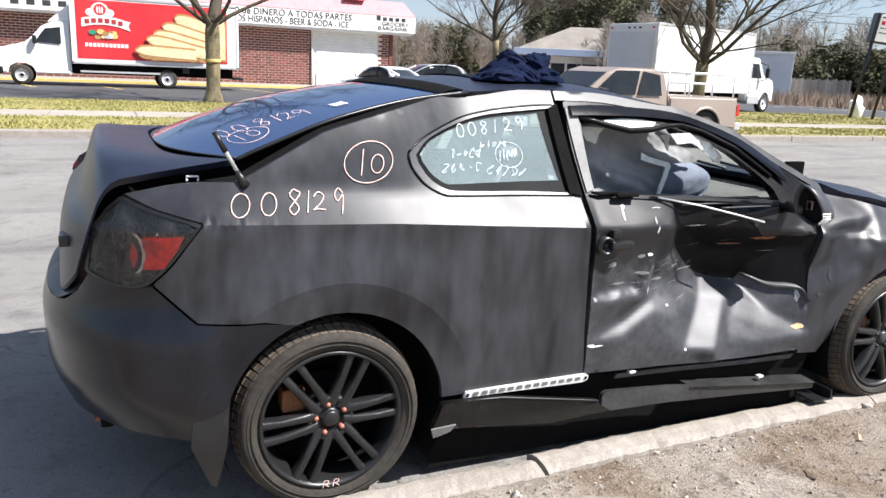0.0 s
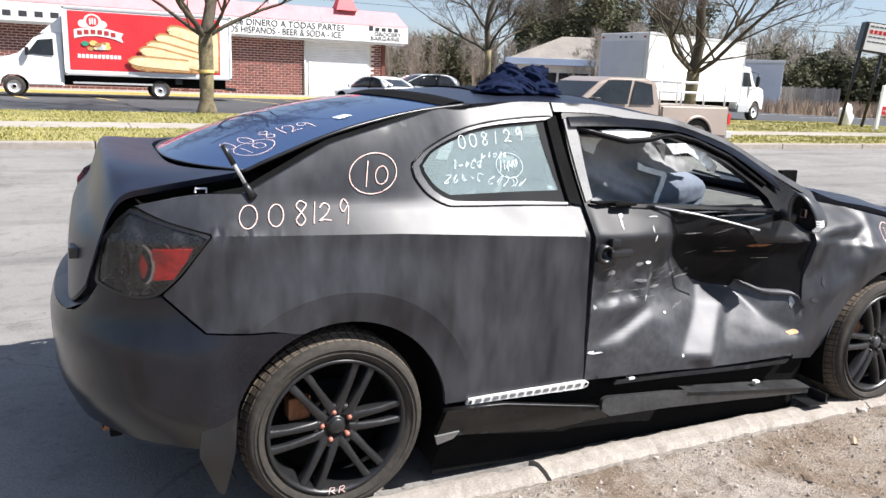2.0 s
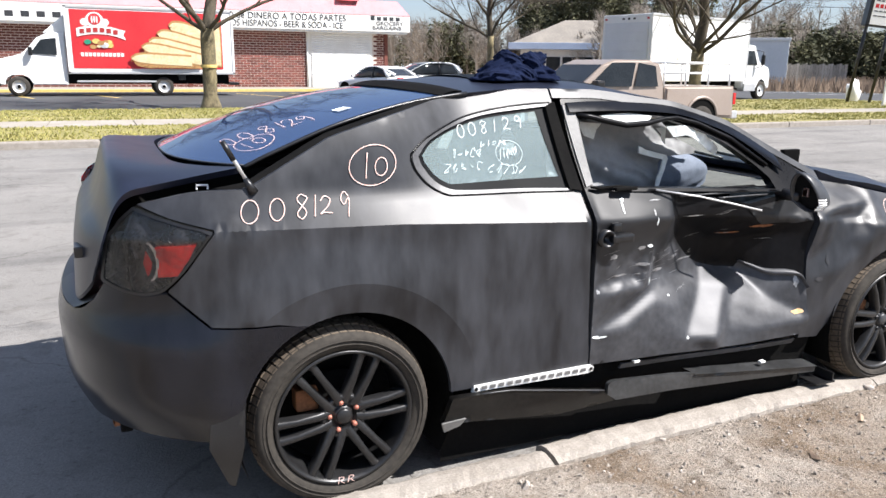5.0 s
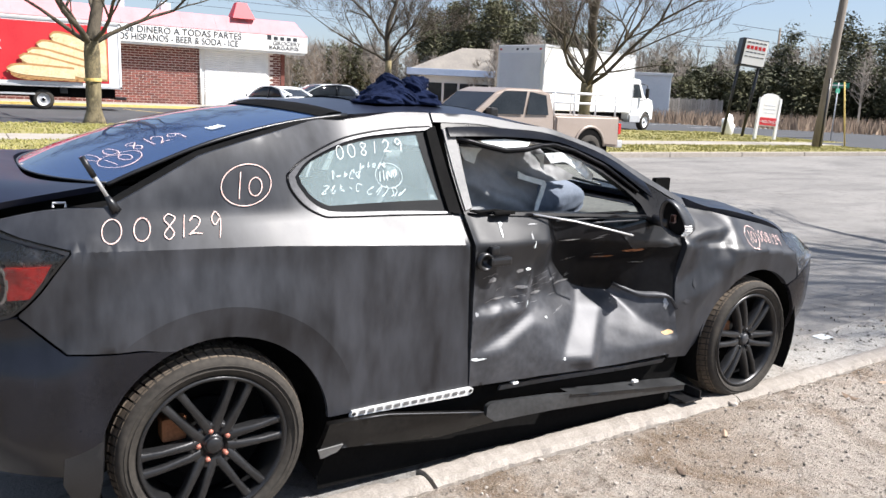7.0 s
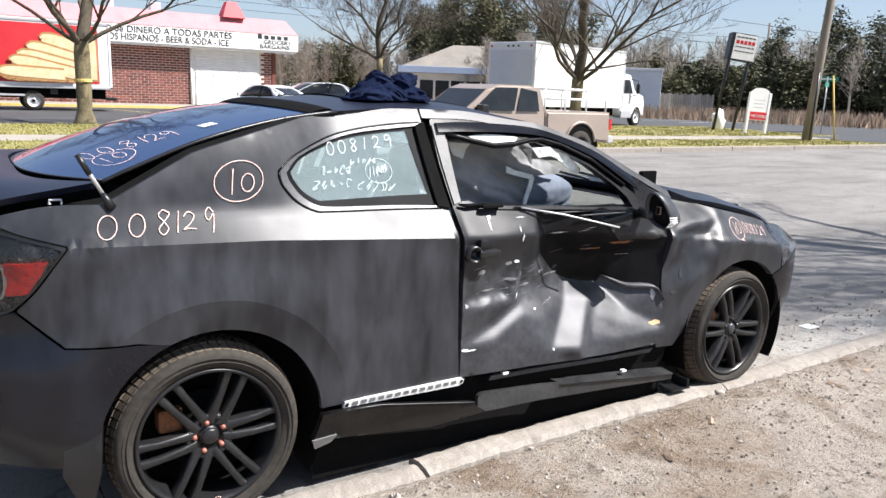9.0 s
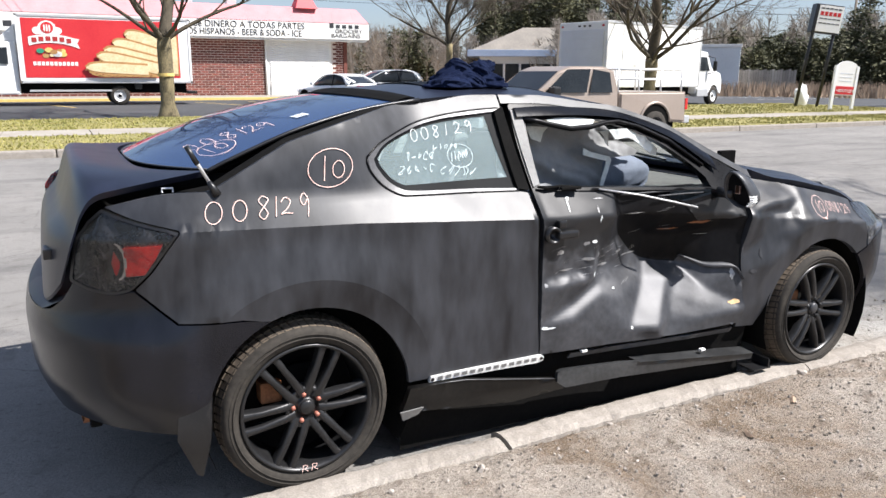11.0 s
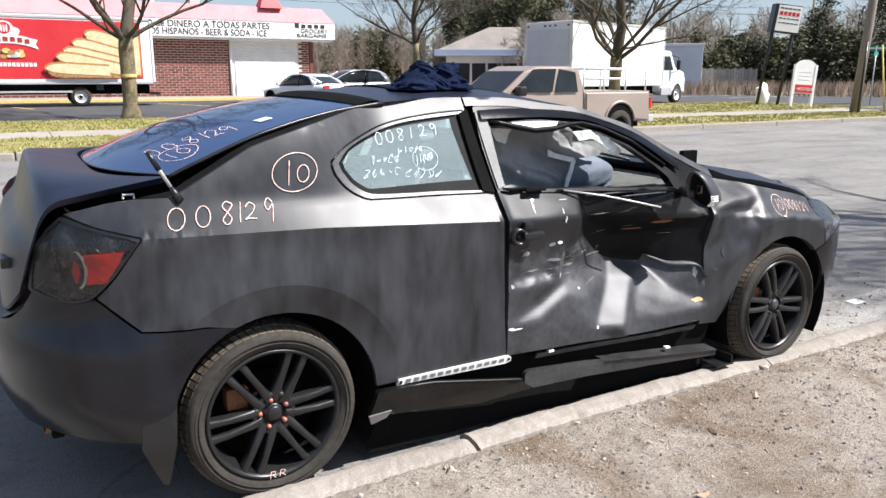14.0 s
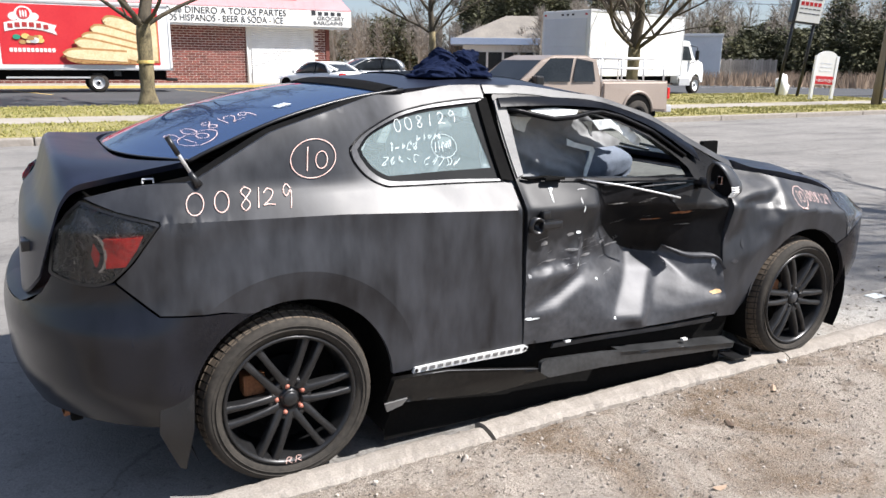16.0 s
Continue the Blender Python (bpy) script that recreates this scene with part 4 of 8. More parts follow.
# writing in marker: strokes on a unit square
def glyph(ch):
    if ch == "0":
        return [[(0.5 + 0.42 * math.cos(a), 0.5 + 0.5 * math.sin(a)) for a in np.linspace(1.8, 1.8 + 6.4, 22)]]
    if ch == "1":
        return [spline([(0.60, 1.0), (0.5, 0.5), (0.42, 0.0)], 4)]
    if ch == "2":
        return [spline([(0.1, 0.75), (0.4, 1.0), (0.8, 0.8), (0.6, 0.4), (0.1, 0.05), (0.4, 0.1), (0.95, 0.05)], 4)]
    if ch == "8":
        return [spline([(0.8, 0.9), (0.45, 1.0), (0.2, 0.8), (0.5, 0.55), (0.8, 0.25), (0.5, 0.0), (0.2, 0.22), (0.5, 0.5), (0.85, 0.8), (0.8, 0.92)], 4)]
    if ch == "9":
        return [spline([(0.85, 0.8), (0.5, 1.0), (0.2, 0.75), (0.45, 0.5), (0.85, 0.75), (0.85, 0.4), (0.75, 0.0)], 4)]
    if ch == "R":
        return [[(0.1, 0), (0.15, 1)], spline([(0.15, 1), (0.7, 0.9), (0.6, 0.55), (0.15, 0.5)], 4), [(0.3, 0.5), (0.9, 0)]]
    if ch == "o":
        return [[(0.5 + 0.5 * math.cos(a), 0.5 + 0.5 * math.sin(a)) for a in np.linspace(1.4, 1.4 + 6.6, 36)]]
    if ch == "/":
        rnd = random.Random(5)
        return [[(x, y), (x + 0.5, y + rnd.uniform(0.2, 0.5))] for x, y in ((rnd.random() * 0.5, rnd.random() * 0.6) for _ in range(3))]
    rnd = random.Random(ch)
    out = []
    for k in range(5):
        pts = [((k + rnd.uniform(0.05, 0.85)) / 5, rnd.uniform(0, 1)) for _ in range(5)]
        out.append(spline(pts, 4))
    return out


def strokes(cells, place, width, mat, parent, name="chalk_mark", label=""):
    for k, c in enumerate(cells):
        stroke_run([c], place, width, mat, parent, name, label if k == 0 else "", k)


def stroke_run(cells, place, width, mat, parent, name="chalk_mark", label="", seed=0):
    """Each cell: character, u, z of its lower corner, width, height. A thin ribbon along every stroke, laid just off the surface."""
    bm = bmesh.new()
    rnd = random.Random(len(cells) + seed)
    for ch, u0, z0, w, h in cells:
        for line in glyph(ch):
            pts = np.array([(u0 + w * (x + 0.12 * (y - 0.5)) , z0 + h * y) for x, y in line])
            d = np.gradient(pts, axis=0)
            d /= np.linalg.norm(d, axis=1)[:, None] + 1e-9
            nrm = np.stack([-d[:, 1], d[:, 0]], 1)
            wd = np.array([width * rnd.uniform(0.22, 0.36) for _ in pts])[:, None]
            a, b = pts + nrm * wd, pts - nrm * wd
            pa, pb = place(a[:, 0], a[:, 1]), place(b[:, 0], b[:, 1])
            va, vb = [bm.verts.new(Vector(p)) for p in pa], [bm.verts.new(Vector(p)) for p in pb]
            for i in range(len(pts) - 1):
                bm.faces.new((va[i], va[i + 1], vb[i + 1], vb[i]))
    return part(name, bm, mat, parent, label)


def off(d):
    return lambda a, b: flank(a, b, d)


quarter = car.children[0]
NUMBER = "008129"
strokes([("0", -0.316, 1.014, 0.064, 0.068), ("0", -0.228, 1.018, 0.054, 0.065), ("8", -0.148, 1.019, 0.048, 0.072), ("1", -0.096, 1.023, 0.030, 0.064), ("2", -0.069, 1.028, 0.046, 0.054), ("9", -0.004, 1.016, 0.040, 0.076)], off(0.004), 0.0048, CHALK, quarter, "chalk_digit", "pale pink handwritten lot number")
strokes([("o", 0.043, 1.105, 0.165, 0.130), ("1", 0.085, 1.128, 0.035, 0.082), ("0", 0.128, 1.135, 0.052, 0.058)], off(0.004), 0.0048, CHALK, quarter, "chalk_digit", "pale pink circled number")
w = []
for k, ch in enumerate(NUMBER):
    w.append((ch, 0.49 + k * 0.052, 1.238 + 0.005 * k, 0.036, 0.044))
w2 = []
w2.append(("o", 0.635, 1.135, 0.115, 0.085))
w2 += [("~", 0.40, 1.125, 0.17, 0.036), ("^", 0.58, 1.108, 0.17, 0.036), ("&", 0.44, 1.172, 0.14, 0.032), ("#", 0.65, 1.155, 0.08, 0.045), ("%", 0.58, 1.20, 0.12, 0.028), ("$", 0.68, 1.16, 0.05, 0.04)]
strokes(w, off(-0.004), 0.0036, CHALK_WHITE, quarter, "chalk_digit", "white handwritten number")
stroke_run(w2, off(-0.004), 0.0036, SCRIBBLE, quarter, "chalk_scribble", "faded white marker scribble")["kind"] = "stuff"


# ---- right door, crushed ----
# corners of the folds in the crushed skin: along the flank, height, depth pushed in; set to fit the camera's view,
# depths chosen so facets shine there
DENT_RIM = ((0.95, 0.32, 0.0), (0.955, 0.485, 0.0), (0.95, 0.652, 0.0), (0.95, 0.82, 0.004), (0.95, 1.06, 0.0), (1.33, 1.05, 0.0), (1.40, 1.02, 0.02), (1.80, 0.96, 0.03), (2.17, 1.0, 0.0), (2.17, 0.78, 0.05), (2.16, 0.60, 0.04), (2.16, 0.46, -0.01), (2.16, 0.32, 0.0), (1.64, 0.32, 0.0), (1.35, 0.32, 0.0))
DENT_LOW = ((1.335, 0.625, 0.108), (1.152, 0.548, 0.054), (1.102, 0.644, 0.010), (1.242, 0.644, 0.038), (1.152, 0.493, 0.002), (1.327, 0.567, 0.051), (1.618, 0.588, 0.157), (1.747, 0.579, 0.136), (1.60, 0.385, -0.022), (1.45, 0.40, 0.005), (1.44, 0.53, 0.050), (1.81, 0.585, 0.162), (1.749, 0.511, 0.100), (1.949, 0.519, 0.101), (1.908, 0.461, 0.053), (2.107, 0.440, 0.029), (2.089, 0.405, 0.0), (1.70, 0.43, 0.045), (1.90, 0.39, 0.012))
DENT_HIGH = ((1.044, 0.673, 0.038), (1.196, 0.677, 0.070), (1.363, 0.676, 0.132), (1.463, 0.585, 0.098), (1.53, 0.645, 0.180), (1.591, 0.702, 0.205), (1.683, 0.655, 0.240), (1.777, 0.630, 0.250), (1.862, 0.622, 0.222), (1.925, 0.625, 0.172), (1.978, 0.600, 0.130), (2.124, 0.599, 0.052), (1.0, 0.851, 0.020), (1.288, 0.84, 0.058), (1.323, 0.956, 0.026), (1.36, 0.90, 0.045), (1.401, 0.768, 0.120), (1.482, 0.80, 0.165), (1.45, 0.90, 0.110), (1.658, 0.781, 0.205), (1.854, 0.765, 0.190), (2.01, 0.79, 0.130), (1.80, 0.86, 0.105))


def facets(pts, folds):
    """Flat facets between fold corners; the folds named stay edges."""
    from mathutils.geometry import delaunay_2d_cdt
    _, _, tris, *_ = delaunay_2d_cdt([Vector(p[:2]) for p in pts], folds, [], 0, 1e-6)
    return np.array(pts), [tuple(t) for t in tris]


N = len(DENT_RIM)
DENT_FACETS = facets(DENT_RIM + DENT_LOW + DENT_HIGH, [(1, N + 1), (N + 1, N), (2, N + 2), (N + 2, N + 3), (N + 3, N), (N + 4, N + 5), (1, N + 4), (N + 6, N + 9), (N + 7, N + 8), (N + 6, N + 7), (N + 8, N + 9), (N + 11, N + 13), (N + 13, N + 15), (N + 12, N + 14), (N + 14, N + 16)])


def facet_depth(u, z, shape, round_off):
    """Depth of the facets, with their edges rounded."""
    pts, tris = shape
    def at(u, z):
        out = np.zeros(u.shape)
        for i, j, k in tris:
            (x0, y0, a), (x1, y1, b), (x2, y2, c) = pts[i], pts[j], pts[k]
            det = (y1 - y2) * (x0 - x2) + (x2 - x1) * (y0 - y2)
            s = ((y1 - y2) * (u - x2) + (x2 - x1) * (z - y2)) / det
            t = ((y2 - y0) * (u - x2) + (x0 - x2) * (z - y2)) / det
            m = (s >= -1e-6) & (t >= -1e-6) & (s + t <= 1 + 1e-6)
            out[m] = (s * a + t * b + (1 - s - t) * c)[m]
        return out
    ring = [(0.0, 0.0)] + [(r * math.cos(a), r * math.sin(a)) for r in (round_off * 0.5, round_off) for a in np.linspace(0, 2 * math.pi, 7)[:-1]]
    return sum(at(u + a, z + b) for a, b in ring) / len(ring)


def dent_grid():
    """Heights of the crushed skin on a 4 mm grid: flat facets between folds, their edges rounded, creased about the knot."""
    gu, gz = np.arange(0.94, 2.20, 0.004), np.arange(0.30, 1.08, 0.004)
    u, z = (g.ravel() for g in np.meshgrid(gu, gz, indexing="ij"))
    d = -facet_depth(u, z, DENT_FACETS, 0.019)
    d *= smooth((u - 0.965) / 0.03)
    def each(f):
        return np.array([f(a, b) for a, b in zip(u, z)])
    n1 = each(lambda a, b: noise.noise((a * 7, b * 7, 2.0)))
    n2 = each(lambda a, b: noise.voronoi((a * 15, b * 15, 3.0))[0][0])
    n3 = each(lambda a, b: abs(noise.noise((a * 19 + b * 6, b * 17, 5.0))))
    live = smooth((u - 1.0) / 0.10) * smooth((z - 0.36) / 0.1) * smooth((2.16 - u) / 0.05)
    knot = smooth(1.5 - np.abs(u - 1.22) * 5) * smooth(1.4 - np.abs(z - 0.71) * 11)
    return (d + live * 0.006 * n1 + knot * (0.014 * (n2 - 0.4) + 0.007 * n3)).reshape(len(gu), len(gz))


DENT = dent_grid()


def crush(u, z):
    """How far the crushed door skin stands out (+) or is pushed in (-)."""
    x = np.clip((np.asarray(u, float) - 0.94) / 0.004, 0, DENT.shape[0] - 1.001)
    y = np.clip((np.asarray(z, float) - 0.30) / 0.004, 0, DENT.shape[1] - 1.001)
    i, j = x.astype(int), y.astype(int)
    x, y = x - i, y - j
    return (DENT[i, j] * (1 - x) + DENT[i + 1, j] * x) * (1 - y) + (DENT[i, j + 1] * (1 - x) + DENT[i + 1, j + 1] * x) * y


def door_skin(a, b):
    return flank(a, b, crush(a, b) + 0.004)


# the recess follows the dark area's outline in the camera's view
RECESS_EDGE = spline([(1.385, 0.998), (1.392, 0.903), (1.482, 0.797), (1.591, 0.702), (1.683, 0.657)], 4) + [(1.777, 0.634), (1.862, 0.627)] + spline([(1.88, 0.658), (1.925, 0.630), (1.978, 0.606), (2.05, 0.602), (2.12, 0.602)], 4)
DOOR = spline([(0.985, 0.36), (0.978, 0.6), (0.972, 0.85), (0.968, 1.035)], 5) + [(1.0, 1.038), (1.3, 1.02), (1.37, 1.01)] + RECESS_EDGE + spline([(2.124, 0.59), (2.126, 0.545), (2.127, 0.34)], 4) + [(1.6, 0.338)]
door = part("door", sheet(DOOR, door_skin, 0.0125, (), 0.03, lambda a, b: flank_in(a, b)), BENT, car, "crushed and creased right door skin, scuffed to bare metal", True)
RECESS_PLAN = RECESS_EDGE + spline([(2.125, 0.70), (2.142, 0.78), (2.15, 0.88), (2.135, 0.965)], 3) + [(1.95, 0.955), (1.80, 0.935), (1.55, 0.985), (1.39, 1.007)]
part("door_recess", sheet(RECESS_PLAN, door_skin, 0.0125, (), 0.03, lambda a, b: flank_in(a, b)), RECESS, door, "pushed-in upper part of the door skin, its shade painted black", True)
part("door_patch", sheet([(1.80, 0.915), (1.95, 0.935), (2.13, 0.945), (2.14, 0.85), (2.08, 0.835), (1.98, 0.84), (1.90, 0.835), (1.86, 0.86)], lambda a, b: flank(a, b, crush(a, b) + 0.008), 0.0125), BENT, door, "grey patch of door skin", True)
DOOR_L = [(0.97, 0.36), (0.96, 0.85), (0.965, 1.035), (1.5, 1.008), (2.12, 0.98), (2.13, 0.36)]
door_l = part("door", sheet(DOOR_L, left(flank), 0.05, (), 0.03, lambda a, b: flank_in(a, b) * np.array([1, -1, 1])), PAINT, car, "matte black left door", True)
FRAME_OUT = [(0.968, 1.035), (0.972, 1.2), (0.985, 1.362)] + [(u, float(roof_z(u)) - 0.018) for u in np.linspace(1.02, 2.08, 16)] + [(2.13, 1.06), (2.125, 0.97)]
OPENING = [(1.012, 1.045)] + spline([(1.045, 1.29), (1.215, 1.305), (1.36, 1.302), (1.495, 1.28), (1.62, 1.243), (1.76, 1.183), (1.885, 1.093), (1.945, 1.035)], 5)[0:] + [(1.955, 0.99)]
for place, dr, s in ((flank, door, 1), (left(flank), door_l, -1)):
    inward = (lambda k: (lambda a, b: flank_in(a, b) * np.array([1, k, 1])))(s)
    part("window_frame", sheet(FRAME_OUT, (lambda f, k: (lambda a, b: f(a, b) + flank_in(a, b) * np.array([1, k, 1]) * -0.004))(place, s), 0.03, (OPENING,), 0.05, inward), FRAME, dr, "black door window frame", True)
    part("pillar_cover", sheet([(0.975, 1.05), (0.985, 1.345), (1.04, 1.345), (1.035, 1.29), (1.01, 1.06)], (lambda f, k: (lambda a, b: f(a, b) + flank_in(a, b) * np.array([1, k, 1]) * -0.012))(place, s), 0.03, (), 0.02, inward), COVER, dr, "dusty pale grey pillar cover", True)
    rail = [(u, float(roof_z(u))) for u in np.linspace(0.95, 2.25, 26)] + [(u, float(roof_z(u)) - 0.034) for u in np.linspace(2.25, 0.95, 26)]
    part("roof_rail", sheet(rail, (lambda f, k: (lambda a, b: f(a, b) + flank_in(a, b) * np.array([1, k, 1]) * -0.008))(place, s), 0.02, (), 0.03, inward), PAINT, car, "", True)
    top_edge = spline([(1.0, 1.352), (1.135, 1.357), (1.3, 1.352), (1.55, 1.33), (1.83, 1.242), (2.02, 1.125)], 5)
    low_edge = spline([(2.02, 1.06), (1.83, 1.20), (1.66, 1.272), (1.54, 1.302), (1.345, 1.317), (1.135, 1.32), (1.0, 1.318)], 5)
    part("rain_visor", sheet(top_edge + low_edge, (lambda f, k: (lambda a, b: f(a, b) + flank_in(a, b) * np.array([1, k, 1]) * (-0.014 - 0.014 * smooth((roof_z(a) - 0.02 - b) / 0.06))[:, None]))(place, s), 0.011, (), 0.012, inward), VISOR, dr, "black glossy rain visor over the window", True)
win_l = part("door_window", sheet(OPENING, left(lambda a, b: flank(a, b, -0.01)), 0.08), SCREEN_GLASS, door_l, "", True)
win_l.visible_shadow = False

LIP = spline([(1.87, 0.660), (1.925, 0.628), (1.978, 0.604), (2.05, 0.602), (2.10, 0.598), (2.128, 0.55)], 5)
bm = bmesh.new()
lip_rows = []
for k, (u, z) in enumerate(LIP):
    w = 0.024 * math.sin(math.pi * (k + 1) / (len(LIP) + 1)) * (1 + 0.5 * noise.noise((u * 14, 0, 4)))
    o = float(crush(np.array([u]), np.array([z]))[0]) + 0.008
    lip_rows.append([bm.verts.new(Vector(flank(u, z + dz, o + do))) for dz, do in ((-0.004, -0.004), (0.004, 0.014), (0.004 + w * 0.6, 0.010), (0.004 + w, -0.012), (0.002 + w, -0.02))])
for p, q in zip(lip_rows, lip_rows[1:]):
    for i in range(4):
        bm.faces.new((p[i], q[i], q[i + 1], p[i + 1]))
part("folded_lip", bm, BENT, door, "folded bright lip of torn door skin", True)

# things torn loose on the crushed door
part("belt_rail", tube(bmesh.new(), [flank(u, z, o) for u, z, o in ((1.30, 1.022, 0.010), (1.5, 0.988, 0.02), (1.66, 0.952, 0.03), (1.785, 0.922, 0.035))], 0.0042, 6), STEEL, door, "bent bare metal belt rail", True)
part("belt_seal", tube(bmesh.new(), [flank(u, z, 0.02) for u, z in ((0.99, 1.05), (1.03, 1.043), (1.10, 1.047), (1.19, 1.038))], [0.005, 0.007, 0.006, 0.005], 6), VOID, door, "torn black window seal", True)
part("belt_bracket", box(bmesh.new(), 1.09, 1.19, 0.065, 0.085, 1.032, 1.045, 0.004), VOID, door, "torn black bracket")
part("drooping_seal", tube(bmesh.new(), [flank(u, z, 0.016) for u, z in ((1.04, 1.308), (1.10, 1.298), (1.17, 1.281), (1.265, 1.263), (1.38, 1.268), (1.47, 1.283), (1.54, 1.286), (1.645, 1.262), (1.80, 1.197), (1.95, 1.085))], [0.008, 0.011, 0.012, 0.012, 0.012, 0.010, 0.010, 0.010, 0.010, 0.008], 8), FRAME, door, "black window seal drooping from the frame", True)
part("torn_lining", sheet(spline([(1.16, 1.303), (1.24, 1.309), (1.32, 1.308), (1.42, 1.295)], 3) + spline([(1.40, 1.278), (1.32, 1.272), (1.23, 1.277), (1.17, 1.29)], 3), lambda a, b: flank(a, b, 0.004), 0.02), PAPER, door, "white lining showing above the drooping seal", True)
for zz, u0, u1 in ((1.012, 1.28, 1.92), (0.99, 1.42, 1.90), (0.972, 1.62, 1.90)):
    part("belt_strip", tube(bmesh.new(), [flank(u, zz - 0.03 * (u - u0) ** 2, -0.01) for u in np.linspace(u0, u1, 8)], 0.004, 6), SATIN if zz < 1 else FRAME, door, "bent inner belt strip", True)
hp = flank(1.012, 0.865, 0.0)
part("handle_socket", lathe(bmesh.new(), [(0.0, 0.012), (0.018, 0.004), (0.024, -0.016), (0.034, -0.020), (0.036, 0.01)], "y", 20, (1.015, float(hp[1]) - 0.002, 0.865)), TRIM, door, "round black lock socket", True)
part("handle_stub", box(bmesh.new(), 1.03, 1.13, float(hp[1]) - 0.028, float(hp[1]) + 0.01, 0.848, 0.882, 0.01), TRIM, door, "broken black handle stub")
part("handle_stub", box(bmesh.new(), 1.035, 1.075, float(hp[1]) - 0.02, float(hp[1]) + 0.01, 0.89, 0.925, 0.01), TRIM, door, "broken black handle stub")


def flake(cu, cz, w, h, mat, seed, lift=0.006, name="paint_scrape"):
    rnd = random.Random(seed)
    n = 14
    pts = [(cu + w * (0.45 + 0.55 * rnd.random()) * math.cos(a), cz + h * (0.35 + 0.65 * rnd.random()) * math.sin(a)) for a in np.linspace(0, 2 * math.pi, n, endpoint=False)]
    part(name, sheet(pts, lambda a, b: flank(a, b, crush(a, b) + lift), 0.01), mat, door, "", True)


for k, (cu, cz, w, h, mt) in enumerate(((1.122, 0.975, 0.005, 0.035, CHALK_WHITE), (1.128, 0.995, 0.014, 0.012, CHALK_WHITE), (1.29, 0.985, 0.03, 0.004, BARE), (1.275, 0.94, 0.006, 0.02, BARE), (1.285, 0.905, 0.006, 0.02, CHALK_WHITE), (1.155, 0.82, 0.025, 0.012, BARE), (1.20, 0.825, 0.018, 0.008, CHALK_WHITE), (1.08, 0.78, 0.03, 0.018, BARE), (1.26, 0.755, 0.014, 0.022, BARE), (1.225, 0.675, 0.010, 0.022, CHALK_WHITE), (1.0, 0.475, 0.02, 0.008, CHALK_WHITE), (1.03, 0.47, 0.03, 0.006, CHALK_WHITE), (1.0, 0.655, 0.014, 0.012, BARE), (1.335, 0.60, 0.010, 0.006, CHALK_WHITE), (1.47, 0.405, 0.008, 0.008, CHALK_WHITE), (2.085, 0.575, 0.015, 0.04, BARE), (2.085, 0.445, 0.042, 0.016, PRIMER), (1.91, 0.828, 0.07, 0.012, RUST), (1.78, 0.80, 0.08, 0.005, RUST), (1.74, 0.80, 0.05, 0.004, BARE), (1.52, 0.90, 0.06, 0.004, BARE), (1.41, 0.745, 0.03, 0.010, BARE), (1.56, 0.70, 0.06, 0.006, BARE), (1.12, 0.70, 0.05, 0.006, BARE), (1.17, 0.755, 0.035, 0.008, BARE), (1.30, 0.70, 0.05, 0.008, BARE))):
    flake(*((cu + 0.07, cz - 0.02) if 1.14 < cu < 1.45 and cz < 0.85 else (cu, cz)), w, h, mt, k)

rnd = random.Random(77)
scratch = [("/", rnd.gauss(1.28, 0.12), rnd.gauss(0.69, 0.05), rnd.uniform(0.02, 0.09), rnd.uniform(0.004, 0.03)) for _ in range(30)] + [("/", rnd.uniform(1.5, 2.05), rnd.uniform(0.72, 0.92), rnd.uniform(0.02, 0.08), rnd.uniform(0.003, 0.012)) for _ in range(7)]
stroke_run([c for c in scratch if 0.99 < c[1] < 2.06], lambda a, b: flank(a, b, crush(a, b) + 0.006), 0.0013, BARE, door, "scratch_marks", "fine bright scratches")["kind"] = "stuff"

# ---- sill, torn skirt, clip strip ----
# below the sill this runs on down as an added light block
part("sill", sheet([(0.39, 0.355), (2.25, 0.35), (2.25, 0.03), (0.39, 0.03)], lambda a, b: flank(a, np.maximum(b, 0.2), -0.055) + np.stack([0 * a, 0 * a, np.minimum(b - 0.2, 0)], 1), 0.06), VOID, car, "black inner sill, extended down to block light under the car", True)
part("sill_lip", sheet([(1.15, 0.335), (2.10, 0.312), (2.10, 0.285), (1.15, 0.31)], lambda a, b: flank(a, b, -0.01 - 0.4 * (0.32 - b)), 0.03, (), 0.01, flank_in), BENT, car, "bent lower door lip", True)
sk1 = part("side_skirt", sheet([(0.385, 0.338), (0.62, 0.325), (1.06, 0.245), (1.12, 0.185), (0.86, 0.17), (0.60, 0.205), (0.355, 0.238)], lambda a, b: flank(a, b, 0.035 - 0.10 * np.clip(0.25 - b, 0, 1)), 0.03, (), 0.03, flank_in), SKIRT_SHADED, car, "torn black plastic side skirt hanging loose", True)
sk2 = part("side_skirt", sheet(spline([(1.058, 0.235), (1.065, 0.272), (1.09, 0.283)], 4) + [(1.4, 0.262), (1.8, 0.215), (2.27, 0.152), (2.27, 0.120), (1.8, 0.166), (1.4, 0.196), (1.10, 0.206)], lambda a, b: flank(a, b, 0.035 + 0.34 * np.clip(np.interp(a, [1.09, 1.4, 1.8, 2.27], [0.283, 0.262, 0.215, 0.152]) - b, 0, 0.12)), 0.03, (), 0.02, flank_in), SKIRT_LIT, car, "torn black plastic side skirt sagging to the kerb", True)
bm = bmesh.new()
ra = [flank(u, np.interp(u, [1.09, 1.4, 1.8, 2.27], [0.283, 0.262, 0.215, 0.152]), 0.045) for u in np.linspace(1.5, 2.27, 16)]
